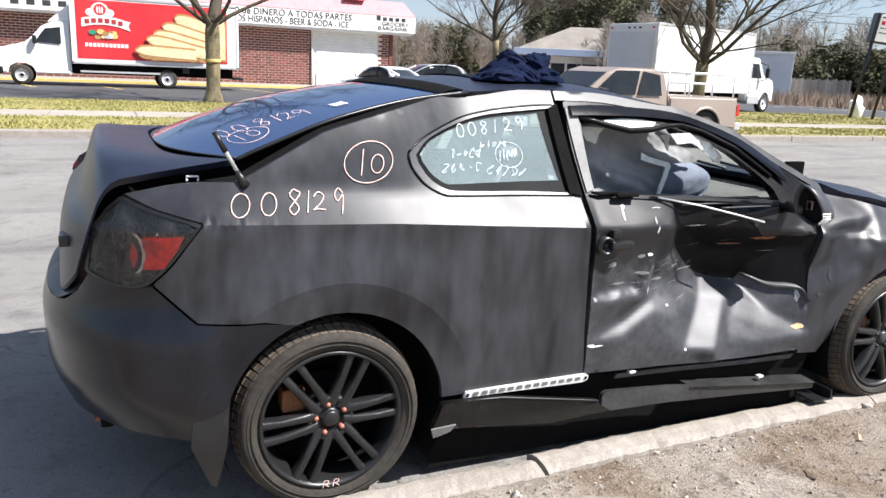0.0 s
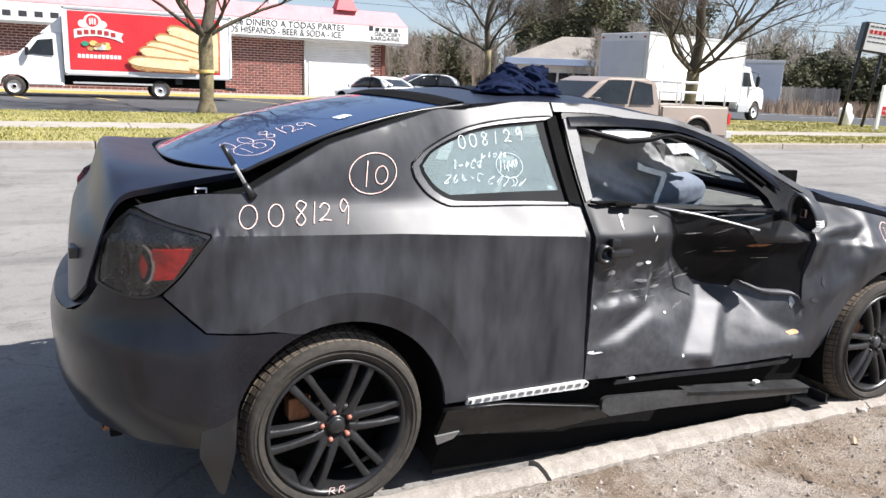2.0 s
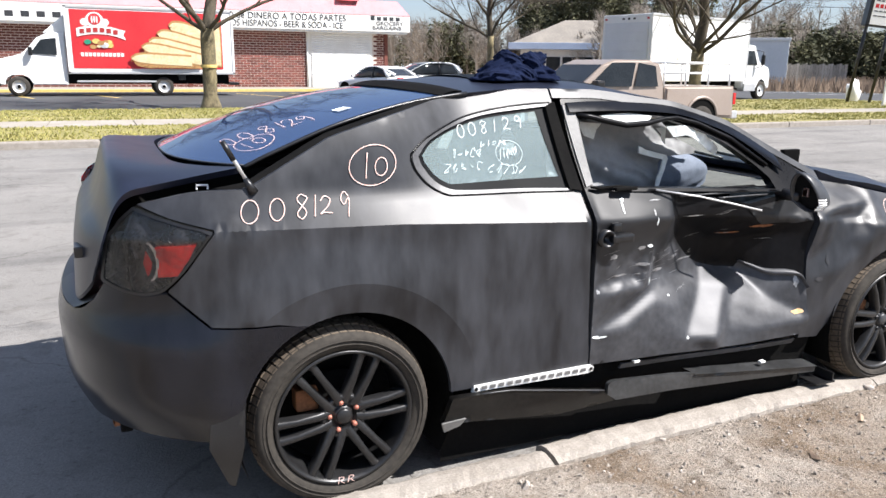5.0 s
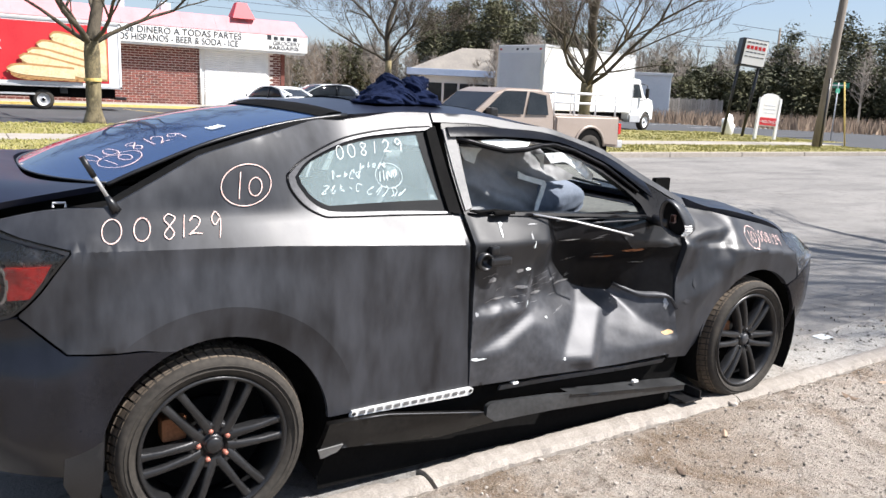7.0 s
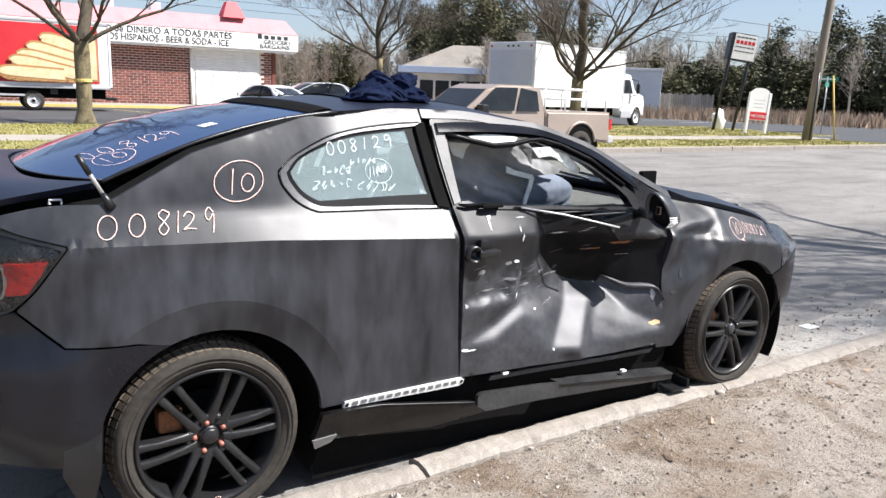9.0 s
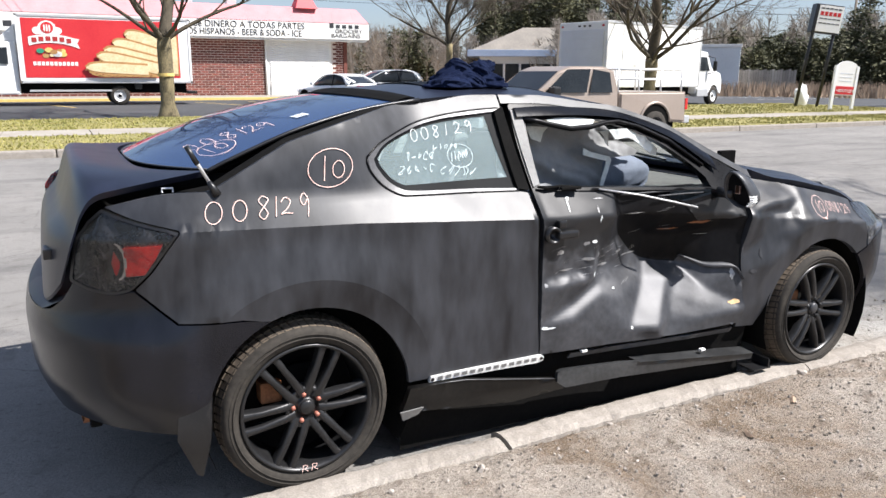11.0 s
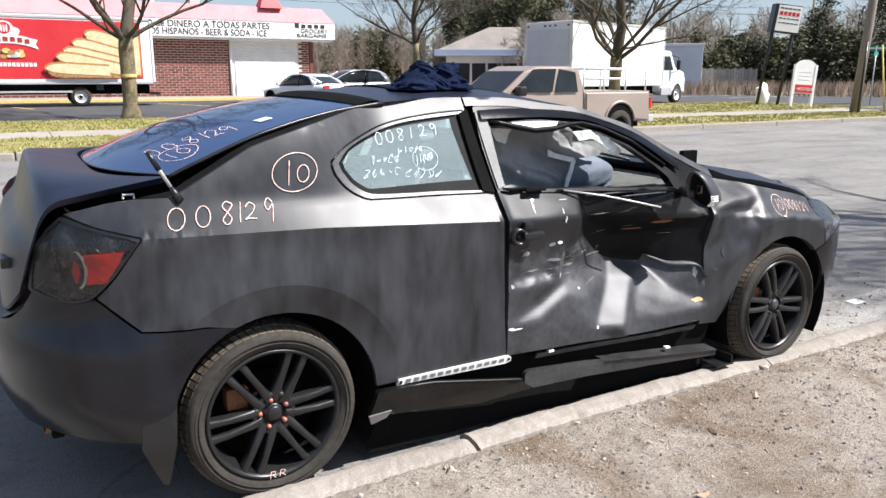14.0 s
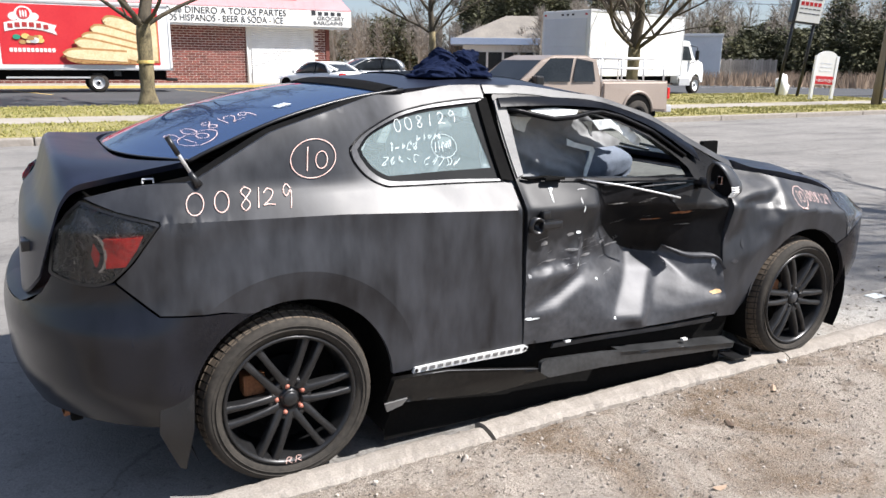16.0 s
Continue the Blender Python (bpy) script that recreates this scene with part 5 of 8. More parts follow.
rb = [flank(u, np.interp(u, [1.09, 1.4, 1.8, 2.27], [0.275, 0.258, 0.222, 0.165]) + 0.001 * math.sin(u * 31), -0.035 + 0.002 * math.sin(u * 23)) for u in np.linspace(1.5, 2.25, 16)]
va, vb = [bm.verts.new(Vector(p)) for p in ra], [bm.verts.new(Vector(p)) for p in rb]
for i in range(15):
    bm.faces.new((va[i], va[i + 1], vb[i + 1], vb[i]))
part("skirt_flange", bm, SKIRT_LIT, sk2, "black upper flange", True)
part("skirt_edge", tube(bmesh.new(), [flank(u, np.interp(u, [0.5, 0.62, 1.06], [0.332, 0.325, 0.246]) + 0.003, 0.036) for u in np.linspace(0.5, 1.05, 10)], 0.003, 5), SATIN, sk1, "scuffed satin edge", True)
part("skirt_tip", sheet([(0.345, 0.245), (0.44, 0.25), (0.42, 0.222), (0.36, 0.205)], lambda a, b: flank(a, b, 0.045), 0.03, (), 0.01, flank_in), COVER, sk1, "pale torn tip")
strip = part("clip_strip", sheet([(0.475, 0.335), (0.482, 0.358), (0.99, 0.362), (1.005, 0.352), (1.0, 0.335), (0.98, 0.328)], off(0.010), 0.03, (), 0.015, flank_in), WHITE_PLASTIC, car, "white plastic skirt clip strip with slots")
for k in range(13):
    u0 = 0.51 + k * 0.036
    part("clip_slot", sheet([(u0, 0.340), (u0 + 0.024, 0.340), (u0 + 0.024, 0.354), (u0, 0.354)], off(0.0125), 0.03), COVER, strip)
for u0 in (0.488, 0.99):
    part("clip_hole", sheet([(u0 + 0.008 * math.cos(a), 0.346 + 0.008 * math.sin(a)) for a in np.linspace(0, 6.28, 10)[:-1]], off(0.013), 0.03), TRIM, strip)
for u0, z0 in ((1.22, 0.335), (1.92, 0.225)):
    part("skirt_clip", box(bmesh.new(), u0 - 0.014, u0 + 0.014, 0.03, 0.05, z0 - 0.004, z0 + 0.006, 0.002), WHITE_PLASTIC, car, "white plastic clip")
bm = bmesh.new()
box(bm, 2.24, 2.36, 0.0, 0.10, 0.07, 0.078, 0.002)
box(bm, 2.34, 2.348, 0.0, 0.10, 0.07, 0.12, 0.002)
part("splash_shield", bm, TRIM, car, "black plastic shield flap")

# ---- right fender, front bumper, headlamp ----
FENDER = spline([(2.15, 0.955), (2.165, 0.88), (2.15, 0.78), (2.13, 0.62), (2.145, 0.40), (2.15, 0.30)], 4) + [(2.27, 0.29), (2.295, 0.33)] + arch(2.70, 0.32, 0.372, 172, 47, 20) + [(2.965, 0.60), (3.01, 0.625), (2.985, 0.70), (2.94, 0.82)] + [(u, float(roof_z(u)) - 0.004) for u in np.linspace(2.95, 2.18, 16)]


# fold corners placed to fit the camera's view, depths chosen for its tones
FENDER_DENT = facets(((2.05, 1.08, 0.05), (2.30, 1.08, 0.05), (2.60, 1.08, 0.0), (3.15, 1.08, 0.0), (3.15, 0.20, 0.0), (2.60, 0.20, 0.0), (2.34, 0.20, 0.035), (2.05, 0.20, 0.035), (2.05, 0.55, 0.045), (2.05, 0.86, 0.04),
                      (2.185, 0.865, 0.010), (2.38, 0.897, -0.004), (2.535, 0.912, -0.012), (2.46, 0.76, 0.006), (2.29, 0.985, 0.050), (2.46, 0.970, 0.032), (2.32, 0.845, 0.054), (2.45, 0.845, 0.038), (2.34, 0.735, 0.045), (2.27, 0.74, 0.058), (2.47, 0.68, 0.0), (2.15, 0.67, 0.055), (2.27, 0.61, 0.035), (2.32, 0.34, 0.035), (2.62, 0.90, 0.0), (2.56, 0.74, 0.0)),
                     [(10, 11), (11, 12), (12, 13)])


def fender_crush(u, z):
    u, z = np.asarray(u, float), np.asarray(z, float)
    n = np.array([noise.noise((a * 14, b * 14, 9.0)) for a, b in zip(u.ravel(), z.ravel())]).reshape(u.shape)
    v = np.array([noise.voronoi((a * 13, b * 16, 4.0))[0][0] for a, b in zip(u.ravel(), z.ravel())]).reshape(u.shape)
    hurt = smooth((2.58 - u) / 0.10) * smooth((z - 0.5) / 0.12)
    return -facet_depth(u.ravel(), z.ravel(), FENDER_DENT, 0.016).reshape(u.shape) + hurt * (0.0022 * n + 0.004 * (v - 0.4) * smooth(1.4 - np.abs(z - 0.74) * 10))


BMP = [(3.015, 0.618), (2.968, 0.592)] + arch(2.70, 0.32, 0.372, 45, -10, 14) + spline([(3.066, 0.25), (3.085, 0.218), (3.13, 0.20), (3.25, 0.19)], 4) + [(3.5, 0.18), (U_NOSE, 0.18), (U_NOSE, 0.70), (3.45, 0.70), (3.2, 0.69), (3.06, 0.66)]
HEAD = spline([(2.945, 0.825), (2.99, 0.70), (3.02, 0.63)], 4) + spline([(3.06, 0.665), (3.2, 0.695), (3.33, 0.71)], 4) + spline([(3.25, 0.79), (3.1, 0.84), (2.96, 0.85)], 4)
for place, s in ((flank, 1), (left(flank), -1)):
    inward = (lambda k: (lambda a, b: flank_in(a, b) * np.array([1, k, 1])))(s)
    if s == 1:
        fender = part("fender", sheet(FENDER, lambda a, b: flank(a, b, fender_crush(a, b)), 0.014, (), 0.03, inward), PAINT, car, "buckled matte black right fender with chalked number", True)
    else:
        part("fender", sheet(FENDER, place, 0.04, (), 0.03, inward), PAINT, car, "matte black left fender", True)
    part("front_bumper_half", sheet(BMP, place, 0.04, (), 0.02, inward), BUMPER_SHADED, car, "matte black front bumper", True)
    hd = part("headlamp", sheet(HEAD, (lambda f, k: (lambda a, b: f(a, b) + flank_in(a, b) * np.array([1, k, 1]) * 0.03))(place, s), 0.03), LAMP_BOWL, car, "clear headlamp", True)
    part("lens", sheet(HEAD, place, 0.03, (), 0.03, inward), CLEAR, hd, "", True)
strokes([("o", 2.605, 0.805, 0.10, 0.10), ("1", 2.632, 0.83, 0.02, 0.055), ("0", 2.655, 0.833, 0.032, 0.046)] + [(ch, 2.717 + k * 0.030, 0.832 - k * 0.006, 0.024, 0.046) for k, ch in enumerate(NUMBER)], off(0.004), 0.0042, CHALK, fender, "chalk_digit", "pale pink handwritten lot number")
bm = bmesh.new()
box(bm, 2.165, 2.235, 0.085, 0.13, 0.60, 0.72, 0.012)
box(bm, 2.18, 2.22, 0.07, 0.10, 0.63, 0.70, 0.012)
part("hinge_plate", bm, SATIN, car, "bare bent hinge plate")
for u0, z0, w0, h0, k in ((2.25, 0.66, 0.012, 0.03, 3), (2.20, 0.58, 0.03, 0.012, 4)):
    rnd = random.Random(k)
    pts = [(u0 + w0 * rnd.uniform(0.5, 1) * math.cos(a), z0 + h0 * rnd.uniform(0.5, 1) * math.sin(a)) for a in np.linspace(0, 6.28, 11)[:-1]]
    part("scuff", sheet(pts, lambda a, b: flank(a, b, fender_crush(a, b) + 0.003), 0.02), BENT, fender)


for sgn in (1, -1):
    bm = bmesh.new()
    us = np.linspace(-0.78, U_TAIL, 16)
    za = np.interp(us, [U_TAIL, -1.0, -0.86, -0.78], [0.68, 0.70, 0.755, 0.825])
    rows = [flank(us, za), flank(us, za + 0.022, -0.02), flank(us, za + 0.03, -0.06), flank(us, za + 0.02, -0.16)]
    if sgn < 0:
        rows = [mirrored(r) for r in rows]
    g = [[bm.verts.new(Vector(p)) for p in r] for r in rows]
    for a, b in zip(g, g[1:]):
        for i in range(len(us) - 1):
            bm.faces.new((a[i], a[i + 1], b[i + 1], b[i]))
    part("bumper_shelf", bm, PAINT, car, "", True)


# ---- roof, hatch, windscreen, hood: skins strung between the right edge, the middle and the mirrored left edge ----
def skin(stations, nt=21, ns=5, power=2.4, ruffle=None):
    E = np.array([s[0] for s in stations], float)
    C = np.array([s[1] for s in stations], float)
    E, C = np.array(spline(E, ns)), np.array(spline(C, ns))
    t = np.linspace(0, 1, nt)
    wgt = 1 - np.abs(2 * t - 1) ** power
    P = E[:, None, :] + (C - E)[:, None, :] * wgt[None, :, None]
    P[:, :, 1] = E[:, None, 1] + (2 * MID - 2 * E[:, None, 1]) * t[None, :]
    if ruffle:
        P[:, :, 2] += np.array([[ruffle(*p) for p in row] for row in P])
    return P


def skinned(name, P, mat, parent, label="", thick=0.0):
    n, m = P.shape[:2]
    bm = bmesh.new()
    g = [[bm.verts.new(Vector(p)) for p in row] for row in P]
    for i in range(n - 1):
        for j in range(m - 1):
            bm.faces.new((g[i][j], g[i][j + 1], g[i + 1][j + 1], g[i + 1][j]))
    if thick:
        edge = [g[0][j] for j in range(m)] + [g[i][m - 1] for i in range(1, n)] + [g[n - 1][j] for j in range(m - 2, -1, -1)] + [g[i][0] for i in range(n - 2, 0, -1)]
        mid = Vector(P.reshape(-1, 3).mean(axis=0))
        low = [bm.verts.new(v.co + (mid - v.co).normalized() * thick * 0.7 - Vector((0, 0, thick))) for v in edge]
        edge = [bm.verts.new(v.co) for v in edge]
        for i in range(len(edge)):
            k = (i + 1) % len(edge)
            bm.faces.new((edge[i], edge[k], low[k], low[i]))
    return part(name, bm, mat, parent, label, True)


def on_flank(u, dz=0.0):
    return tuple(flank(u, float(roof_z(u)) + dz))


roof = skinned("roof", skin([((0.56, 0.305, 1.392), (0.50, MID, 1.424)), (on_flank(0.80), (0.8, MID, 1.446)), (on_flank(1.05), (1.05, MID, 1.447)), (on_flank(1.3), (1.28, MID, 1.430)), (on_flank(1.52), (1.44, MID, 1.392))]), PAINT_TOP, car, "matte black roof", 0.02)
RP = skin([(on_flank(0.72), (0.74, MID, 1.444)), (on_flank(1.0), (1.02, MID, 1.449)), (on_flank(1.34), (1.30, MID, 1.429))], 21, 5)
RP[:, :, 1] = MID + (RP[:, :, 1] - MID) * 0.86
skinned("sunroof", RP + np.array((0, 0, 0.006)), CERAMIC, roof, "dark glass sunroof panel", 0.008)
ws = skinned("windscreen", skin([(on_flank(1.535, -0.004), (1.455, MID, 1.386)), (on_flank(1.83, -0.006), (1.83, MID, 1.285)), (on_flank(2.06, -0.006), (2.2, MID, 1.14)), (on_flank(2.24, -0.006), (2.46, MID, 0.99))]), SCREEN_GLASS, car, "clear windscreen")
ws.visible_shadow = False
HATCH = [((0.57, 0.315, 1.394), (0.50, MID, 1.414)), ((0.32, 0.27, 1.362), (0.22, MID, 1.372)), ((0.05, 0.215, 1.299), (-0.05, MID, 1.313)), ((-0.17, 0.20, 1.215), (-0.30, MID, 1.235)), ((-0.27, 0.20, 1.17), (-0.47, MID, 1.163))]
GP = skin(HATCH, 25, 7, 2.6)
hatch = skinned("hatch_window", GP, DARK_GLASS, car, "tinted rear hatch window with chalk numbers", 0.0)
for j, dy in ((0, -0.004), (-1, 0.004)):
    part("hatch_seal", tube(bmesh.new(), [GP[i, j] + np.array((0, dy, -0.004)) for i in range(len(GP))], 0.008, 6), TRIM, hatch, "black rubber seal", True)
part("hatch_base_seal", tube(bmesh.new(), [GP[-1, j] + np.array((0, 0, 0.002)) for j in range(25)], 0.0035, 6), SATIN, hatch, "grey seal along the window base", True)
inner_hatch = GP * np.array([1, 0.96, 1]) + np.array([0.0, MID * 0.04, -0.03])
skinned("hatch_lining", inner_hatch, VOID, hatch)
lid = skinned("trunk_lid", skin([((-0.272, 0.198, 1.168), (-0.475, MID, 1.162)), ((-0.43, 0.15, 1.150), (-0.57, MID, 1.178)), ((-0.55, 0.13, 1.132), (-0.645, MID, 1.188)), ((-0.622, 0.13, 1.115), (-0.672, MID, 1.18)), ((-0.662, 0.14, 1.07), (-0.688, MID, 1.14)), ((-0.690, 0.155, 1.0), (-0.722, MID, 1.04)), ((-0.712, 0.18, 0.93), (-0.785, MID, 0.95)), ((-0.742, 0.25, 0.82), (-0.805, MID, 0.71))], 31, 5, 5.0), PAINT_TOP, car, "matte black trunk lid standing ajar", 0.02)
part("lid_badge", box(bmesh.new(), -0.785, -0.755, 0.30, 0.38, 0.89, 0.925, 0.004), TRIM, lid, "small dark badge")
spo = [((0.555, 0.318, 1.399), (0.52, MID, 1.424)), ((0.51, 0.306, 1.399), (0.46, MID, 1.424)), ((0.46, 0.297, 1.385), (0.39, MID, 1.404))]
skinned("roof_spoiler", skin(spo, 21, 4), VOID, car, "black lip spoiler over the hatch window", 0.012)
hood = skinned("hood", skin([(on_flank(2.27, 0.01), (2.50, MID, 0.995)), (on_flank(2.52, 0.018), (2.78, MID, 0.988)), (on_flank(2.80, 0.018), (3.1, MID, 0.93)), (on_flank(2.93, 0.01), (3.35, MID, 0.85)), (on_flank(3.02, 0.0), (3.52, MID, 0.74))], 25, 6, 2.6, lambda x, y, z: 0.016 * noise.noise((x * 4, y * 5, 1)) + 0.012 * math.exp(-((x - 2.75) / 0.25) ** 2 - (y - 0.15) ** 2 / 0.02)), PAINT_TOP, car, "matte black hood, buckled and raised at its edge", 0.03)
part("hood_lip", tube(bmesh.new(), [(2.92, 0.25, 0.925), (3.1, 0.40, 0.90), (3.3, 0.62, 0.87)], [0.008, 0.012, 0.006], 6), TRIM, hood, "torn black hood seal", True)

# letters on the hatch window

def on_hatch(a, b):
    """a: along the window from its top, b: across from the right edge, both 0 to 1; a little above the pane."""
    a, b = np.clip(a, 0, 1) * (GP.shape[0] - 1), np.clip(b, 0, 1) * (GP.shape[1] - 1)
    i, j = np.minimum(a.astype(int), GP.shape[0] - 2), np.minimum(b.astype(int), GP.shape[1] - 2)
    fa, fb = (a - i)[:, None], (b - j)[:, None]
    p = GP[i, j] * (1 - fa) * (1 - fb) + GP[i + 1, j] * fa * (1 - fb) + GP[i, j + 1] * (1 - fa) * fb + GP[i + 1, j + 1] * fa * fb
    return p + np.array((-0.002, 0, 0.004))


HATCH_DIGITS = ((0.80, 0.135), (0.73, 0.125), (0.66, 0.11), (0.615, 0.105), (0.585, 0.095), (0.545, 0.08))
HATCH_RING = (0.82, 0.035)
strokes([(ch, *HATCH_DIGITS[k], -0.045, 0.085) for k, ch in enumerate(NUMBER)] + [("o", *HATCH_RING, -0.16, 0.11), ("1", HATCH_RING[0] - 0.035, HATCH_RING[1] + 0.025, -0.03, 0.06), ("0", HATCH_RING[0] - 0.085, HATCH_RING[1] + 0.03, -0.045, 0.05)], on_hatch, 0.0040, CHALK, hatch, "chalk_digit", "faint pale pink handwritten number")
for k in range(4):
    part("sticker_bar", sheet([(0.38 + k * 0.012, 0.085), (0.388 + k * 0.012, 0.085), (0.388 + k * 0.012, 0.125), (0.38 + k * 0.012, 0.125)], on_hatch, 0.02), CHALK_WHITE, hatch)

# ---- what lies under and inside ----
# near-black tub, so that gaps in the body read as shade
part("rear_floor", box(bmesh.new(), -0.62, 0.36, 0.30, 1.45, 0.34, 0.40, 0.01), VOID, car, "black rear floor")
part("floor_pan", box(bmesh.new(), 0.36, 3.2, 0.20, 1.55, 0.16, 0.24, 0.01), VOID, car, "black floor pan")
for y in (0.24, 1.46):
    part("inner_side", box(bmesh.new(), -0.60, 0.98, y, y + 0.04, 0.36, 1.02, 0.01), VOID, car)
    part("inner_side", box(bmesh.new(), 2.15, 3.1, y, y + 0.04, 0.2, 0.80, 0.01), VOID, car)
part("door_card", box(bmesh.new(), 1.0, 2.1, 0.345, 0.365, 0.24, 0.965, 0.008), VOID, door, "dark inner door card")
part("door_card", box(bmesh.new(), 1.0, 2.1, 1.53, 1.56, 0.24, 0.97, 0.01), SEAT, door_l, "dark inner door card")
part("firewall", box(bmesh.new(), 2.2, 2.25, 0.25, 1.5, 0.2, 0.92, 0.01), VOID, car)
# added panel paints the gap under the lid black
part("trunk_floor", box(bmesh.new(), -0.68, 0.3, 0.22, 1.52, 0.98, 1.0, 0.005), VOID, car, "black panel that paints the gap under the lid as shade")
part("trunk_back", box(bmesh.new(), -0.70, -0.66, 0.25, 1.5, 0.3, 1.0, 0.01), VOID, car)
# added tube fills the hatch gap with painted shade
part("gutter_channel", tube(bmesh.new(), [flank(u, float(roof_z(u)) - 0.035, -0.06) for u in np.linspace(0.55, -0.27, 16)] + [flank(-0.45, 1.06, -0.07), flank(-0.62, 1.0, -0.08), flank(-0.72, 0.88, -0.08)], 0.045, 8), VOID, car, "black fill standing for shade in the hatch gap", True)
part("hatch_latch", tube(bmesh.new(), [flank(-0.45, 1.112, -0.04), flank(-0.45, 1.125, -0.04), flank(-0.41, 1.125, -0.04), flank(-0.41, 1.112, -0.04)], 0.004, 5), STEEL, car, "small bare steel latch")
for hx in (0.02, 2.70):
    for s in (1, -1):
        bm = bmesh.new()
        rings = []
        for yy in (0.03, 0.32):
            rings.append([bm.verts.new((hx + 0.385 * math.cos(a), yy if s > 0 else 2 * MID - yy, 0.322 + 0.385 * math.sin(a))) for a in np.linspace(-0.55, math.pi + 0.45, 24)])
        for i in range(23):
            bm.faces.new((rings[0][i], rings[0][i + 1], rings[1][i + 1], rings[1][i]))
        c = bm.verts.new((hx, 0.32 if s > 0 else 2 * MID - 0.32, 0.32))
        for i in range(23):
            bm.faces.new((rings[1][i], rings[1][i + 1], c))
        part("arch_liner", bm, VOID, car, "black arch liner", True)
part("mud_flap", sheet([(-0.325, 0.52), (-0.345, 0.30), (-0.374, 0.150), (-0.392, 0.157), (-0.448, 0.295), (-0.43, 0.45)], lambda a, b: np.stack([a, 0.01 - 0.32 * (a + 0.33) + 0.012 * np.sin(b * 16), b], 1), 0.025, (), 0.012, lambda a, b: np.stack([0 * a + 0.4, 0 * a + 0.8, 0 * a], 1)), TRIM, car, "black rubber mud flap", True)
part("exhaust_tip", lathe(bmesh.new(), [(0.026, -0.06), (0.033, -0.06), (0.033, 0.08), (0.026, 0.08)], "y", 20, (0, 0, 0)), RUST, car, "rusty exhaust tip", True).matrix_basis = pose(-0.66, 0.40, 0.30, 0, 0, -80)
ant = flank(-0.265, 1.106, 0.0)
aerial = part("aerial", tube(bmesh.new(), [tuple(ant + np.array((-0.02, 0.0, 0.035))), tuple(ant + np.array((-0.083, 0.0, 0.150)))], [0.0055, 0.0075], 10), STEEL, car, "short stub aerial with a black base", True)
part("aerial_base", tube(bmesh.new(), [tuple(ant + np.array((0.0, 0, -0.004))), tuple(ant + np.array((-0.012, 0, 0.02))), tuple(ant + np.array((-0.024, 0, 0.042)))], [0.017, 0.012, 0.007], 10), TRIM, aerial, "black rubber base", True)
part("aerial_sleeve", tube(bmesh.new(), [tuple(ant + np.array((-0.055, 0, 0.098))), tuple(ant + np.array((-0.086, 0, 0.156)))], [0.0085, 0.0085], 10), TRIM, aerial, "black sleeve", True)


def door_mirror(s):
    """A slanted teardrop housing, open to the rear, with a pale indicator let into its lower outer edge."""
    def mir(p):
        return Vector((p[0], p[1] if s > 0 else 2 * MID - p[1], p[2]))
    rim = np.array(spline([(0.035, 0.955), (0.040, 1.02), (0.015, 1.085), (-0.025, 1.112), (-0.075, 1.085), (-0.115, 1.02), (-0.128, 0.96), (-0.105, 0.92), (-0.04, 0.91), (0.035, 0.955)], 3)[:-1])
    rim = np.array([0.02, 0.915]) + (rim - np.array([0.02, 0.915])) * np.array([0.74, 0.80])
    mid = rim.mean(axis=0)
    def ring(bm, k, x, dy=0.0, dz=0.0):
        return [bm.verts.new(mir((x + 0.012 - 0.28 * (p[1] - 1.0) - 0.15 * p[0], mid[0] + (p[0] - mid[0]) * k + dy, mid[1] + (p[1] - mid[1]) * k + dz))) for p in rim]
    def bands(bm, rings, cap=True):
        n = len(rim)
        for r, q in zip(rings, rings[1:]):
            for i in range(n):
                bm.faces.new((r[i], r[(i + 1) % n], q[(i + 1) % n], q[i]))
        if cap:
            bm.faces.new(rings[-1])
        return bm
    bm = bmesh.new()
    m = part("door_mirror", bands(bm, [ring(bm, 0.90, 1.985), ring(bm, 0.93, 1.957), ring(bm, 1.0, 1.955), ring(bm, 1.03, 1.97), ring(bm, 0.99, 2.0), ring(bm, 0.80, 2.035), ring(bm, 0.45, 2.055)]), SATIN, car, "scraped grey door mirror with a broken glass and clear indicator", True)
    bm = bmesh.new()
    part("mirror_glass", bands(bm, [ring(bm, 0.905, 1.978)]), FRAME, m, "dark broken mirror glass")
    bm = bmesh.new()
    box(bm, 1.975, 1.985, -0.045, -0.02, 0.975, 1.01, 0.002)
    part("mirror_shard", bm, CHALK, m, "small pale red shard in the mirror")
    for k in range(5):
        bm = bmesh.new()
        z = 0.922 + 0.010 * k
        rows = []
        for x, y in ((1.985, -0.090), (1.995, -0.098), (2.012, -0.100), (2.03, -0.092), (2.04, -0.072)):
            y -= 0.006 * math.sin(math.pi * (k + 0.5) / 5) - 0.012 * max(0, 2 - k) / 2
            rows.append((bm.verts.new(mir((x, y, z))), bm.verts.new(mir((x, y - 0.003, z + 0.0045))), bm.verts.new(mir((x, y, z + 0.009)))))
        for p, q in zip(rows, rows[1:]):
            bm.faces.new((p[0], p[1], q[1], q[0])), bm.faces.new((p[1], p[2], q[2], q[1]))
        part("indicator_rib", bm, WHITE_PLASTIC, m, "clear ribbed indicator")
    part("mirror_arm", tube(bmesh.new(), [mir((2.0, 0.01, 0.965)), mir((2.0, 0.12, 0.965))], [0.022, 0.026], 8), TRIM, m, "black arm", True)


door_mirror(1)
door_mirror(-1)
part("cowl_bracket", box(bmesh.new(), 2.43, 2.54, 0.50, 0.53, 0.99, 1.10, 0.006), VOID, car, "bent black cowl bracket")
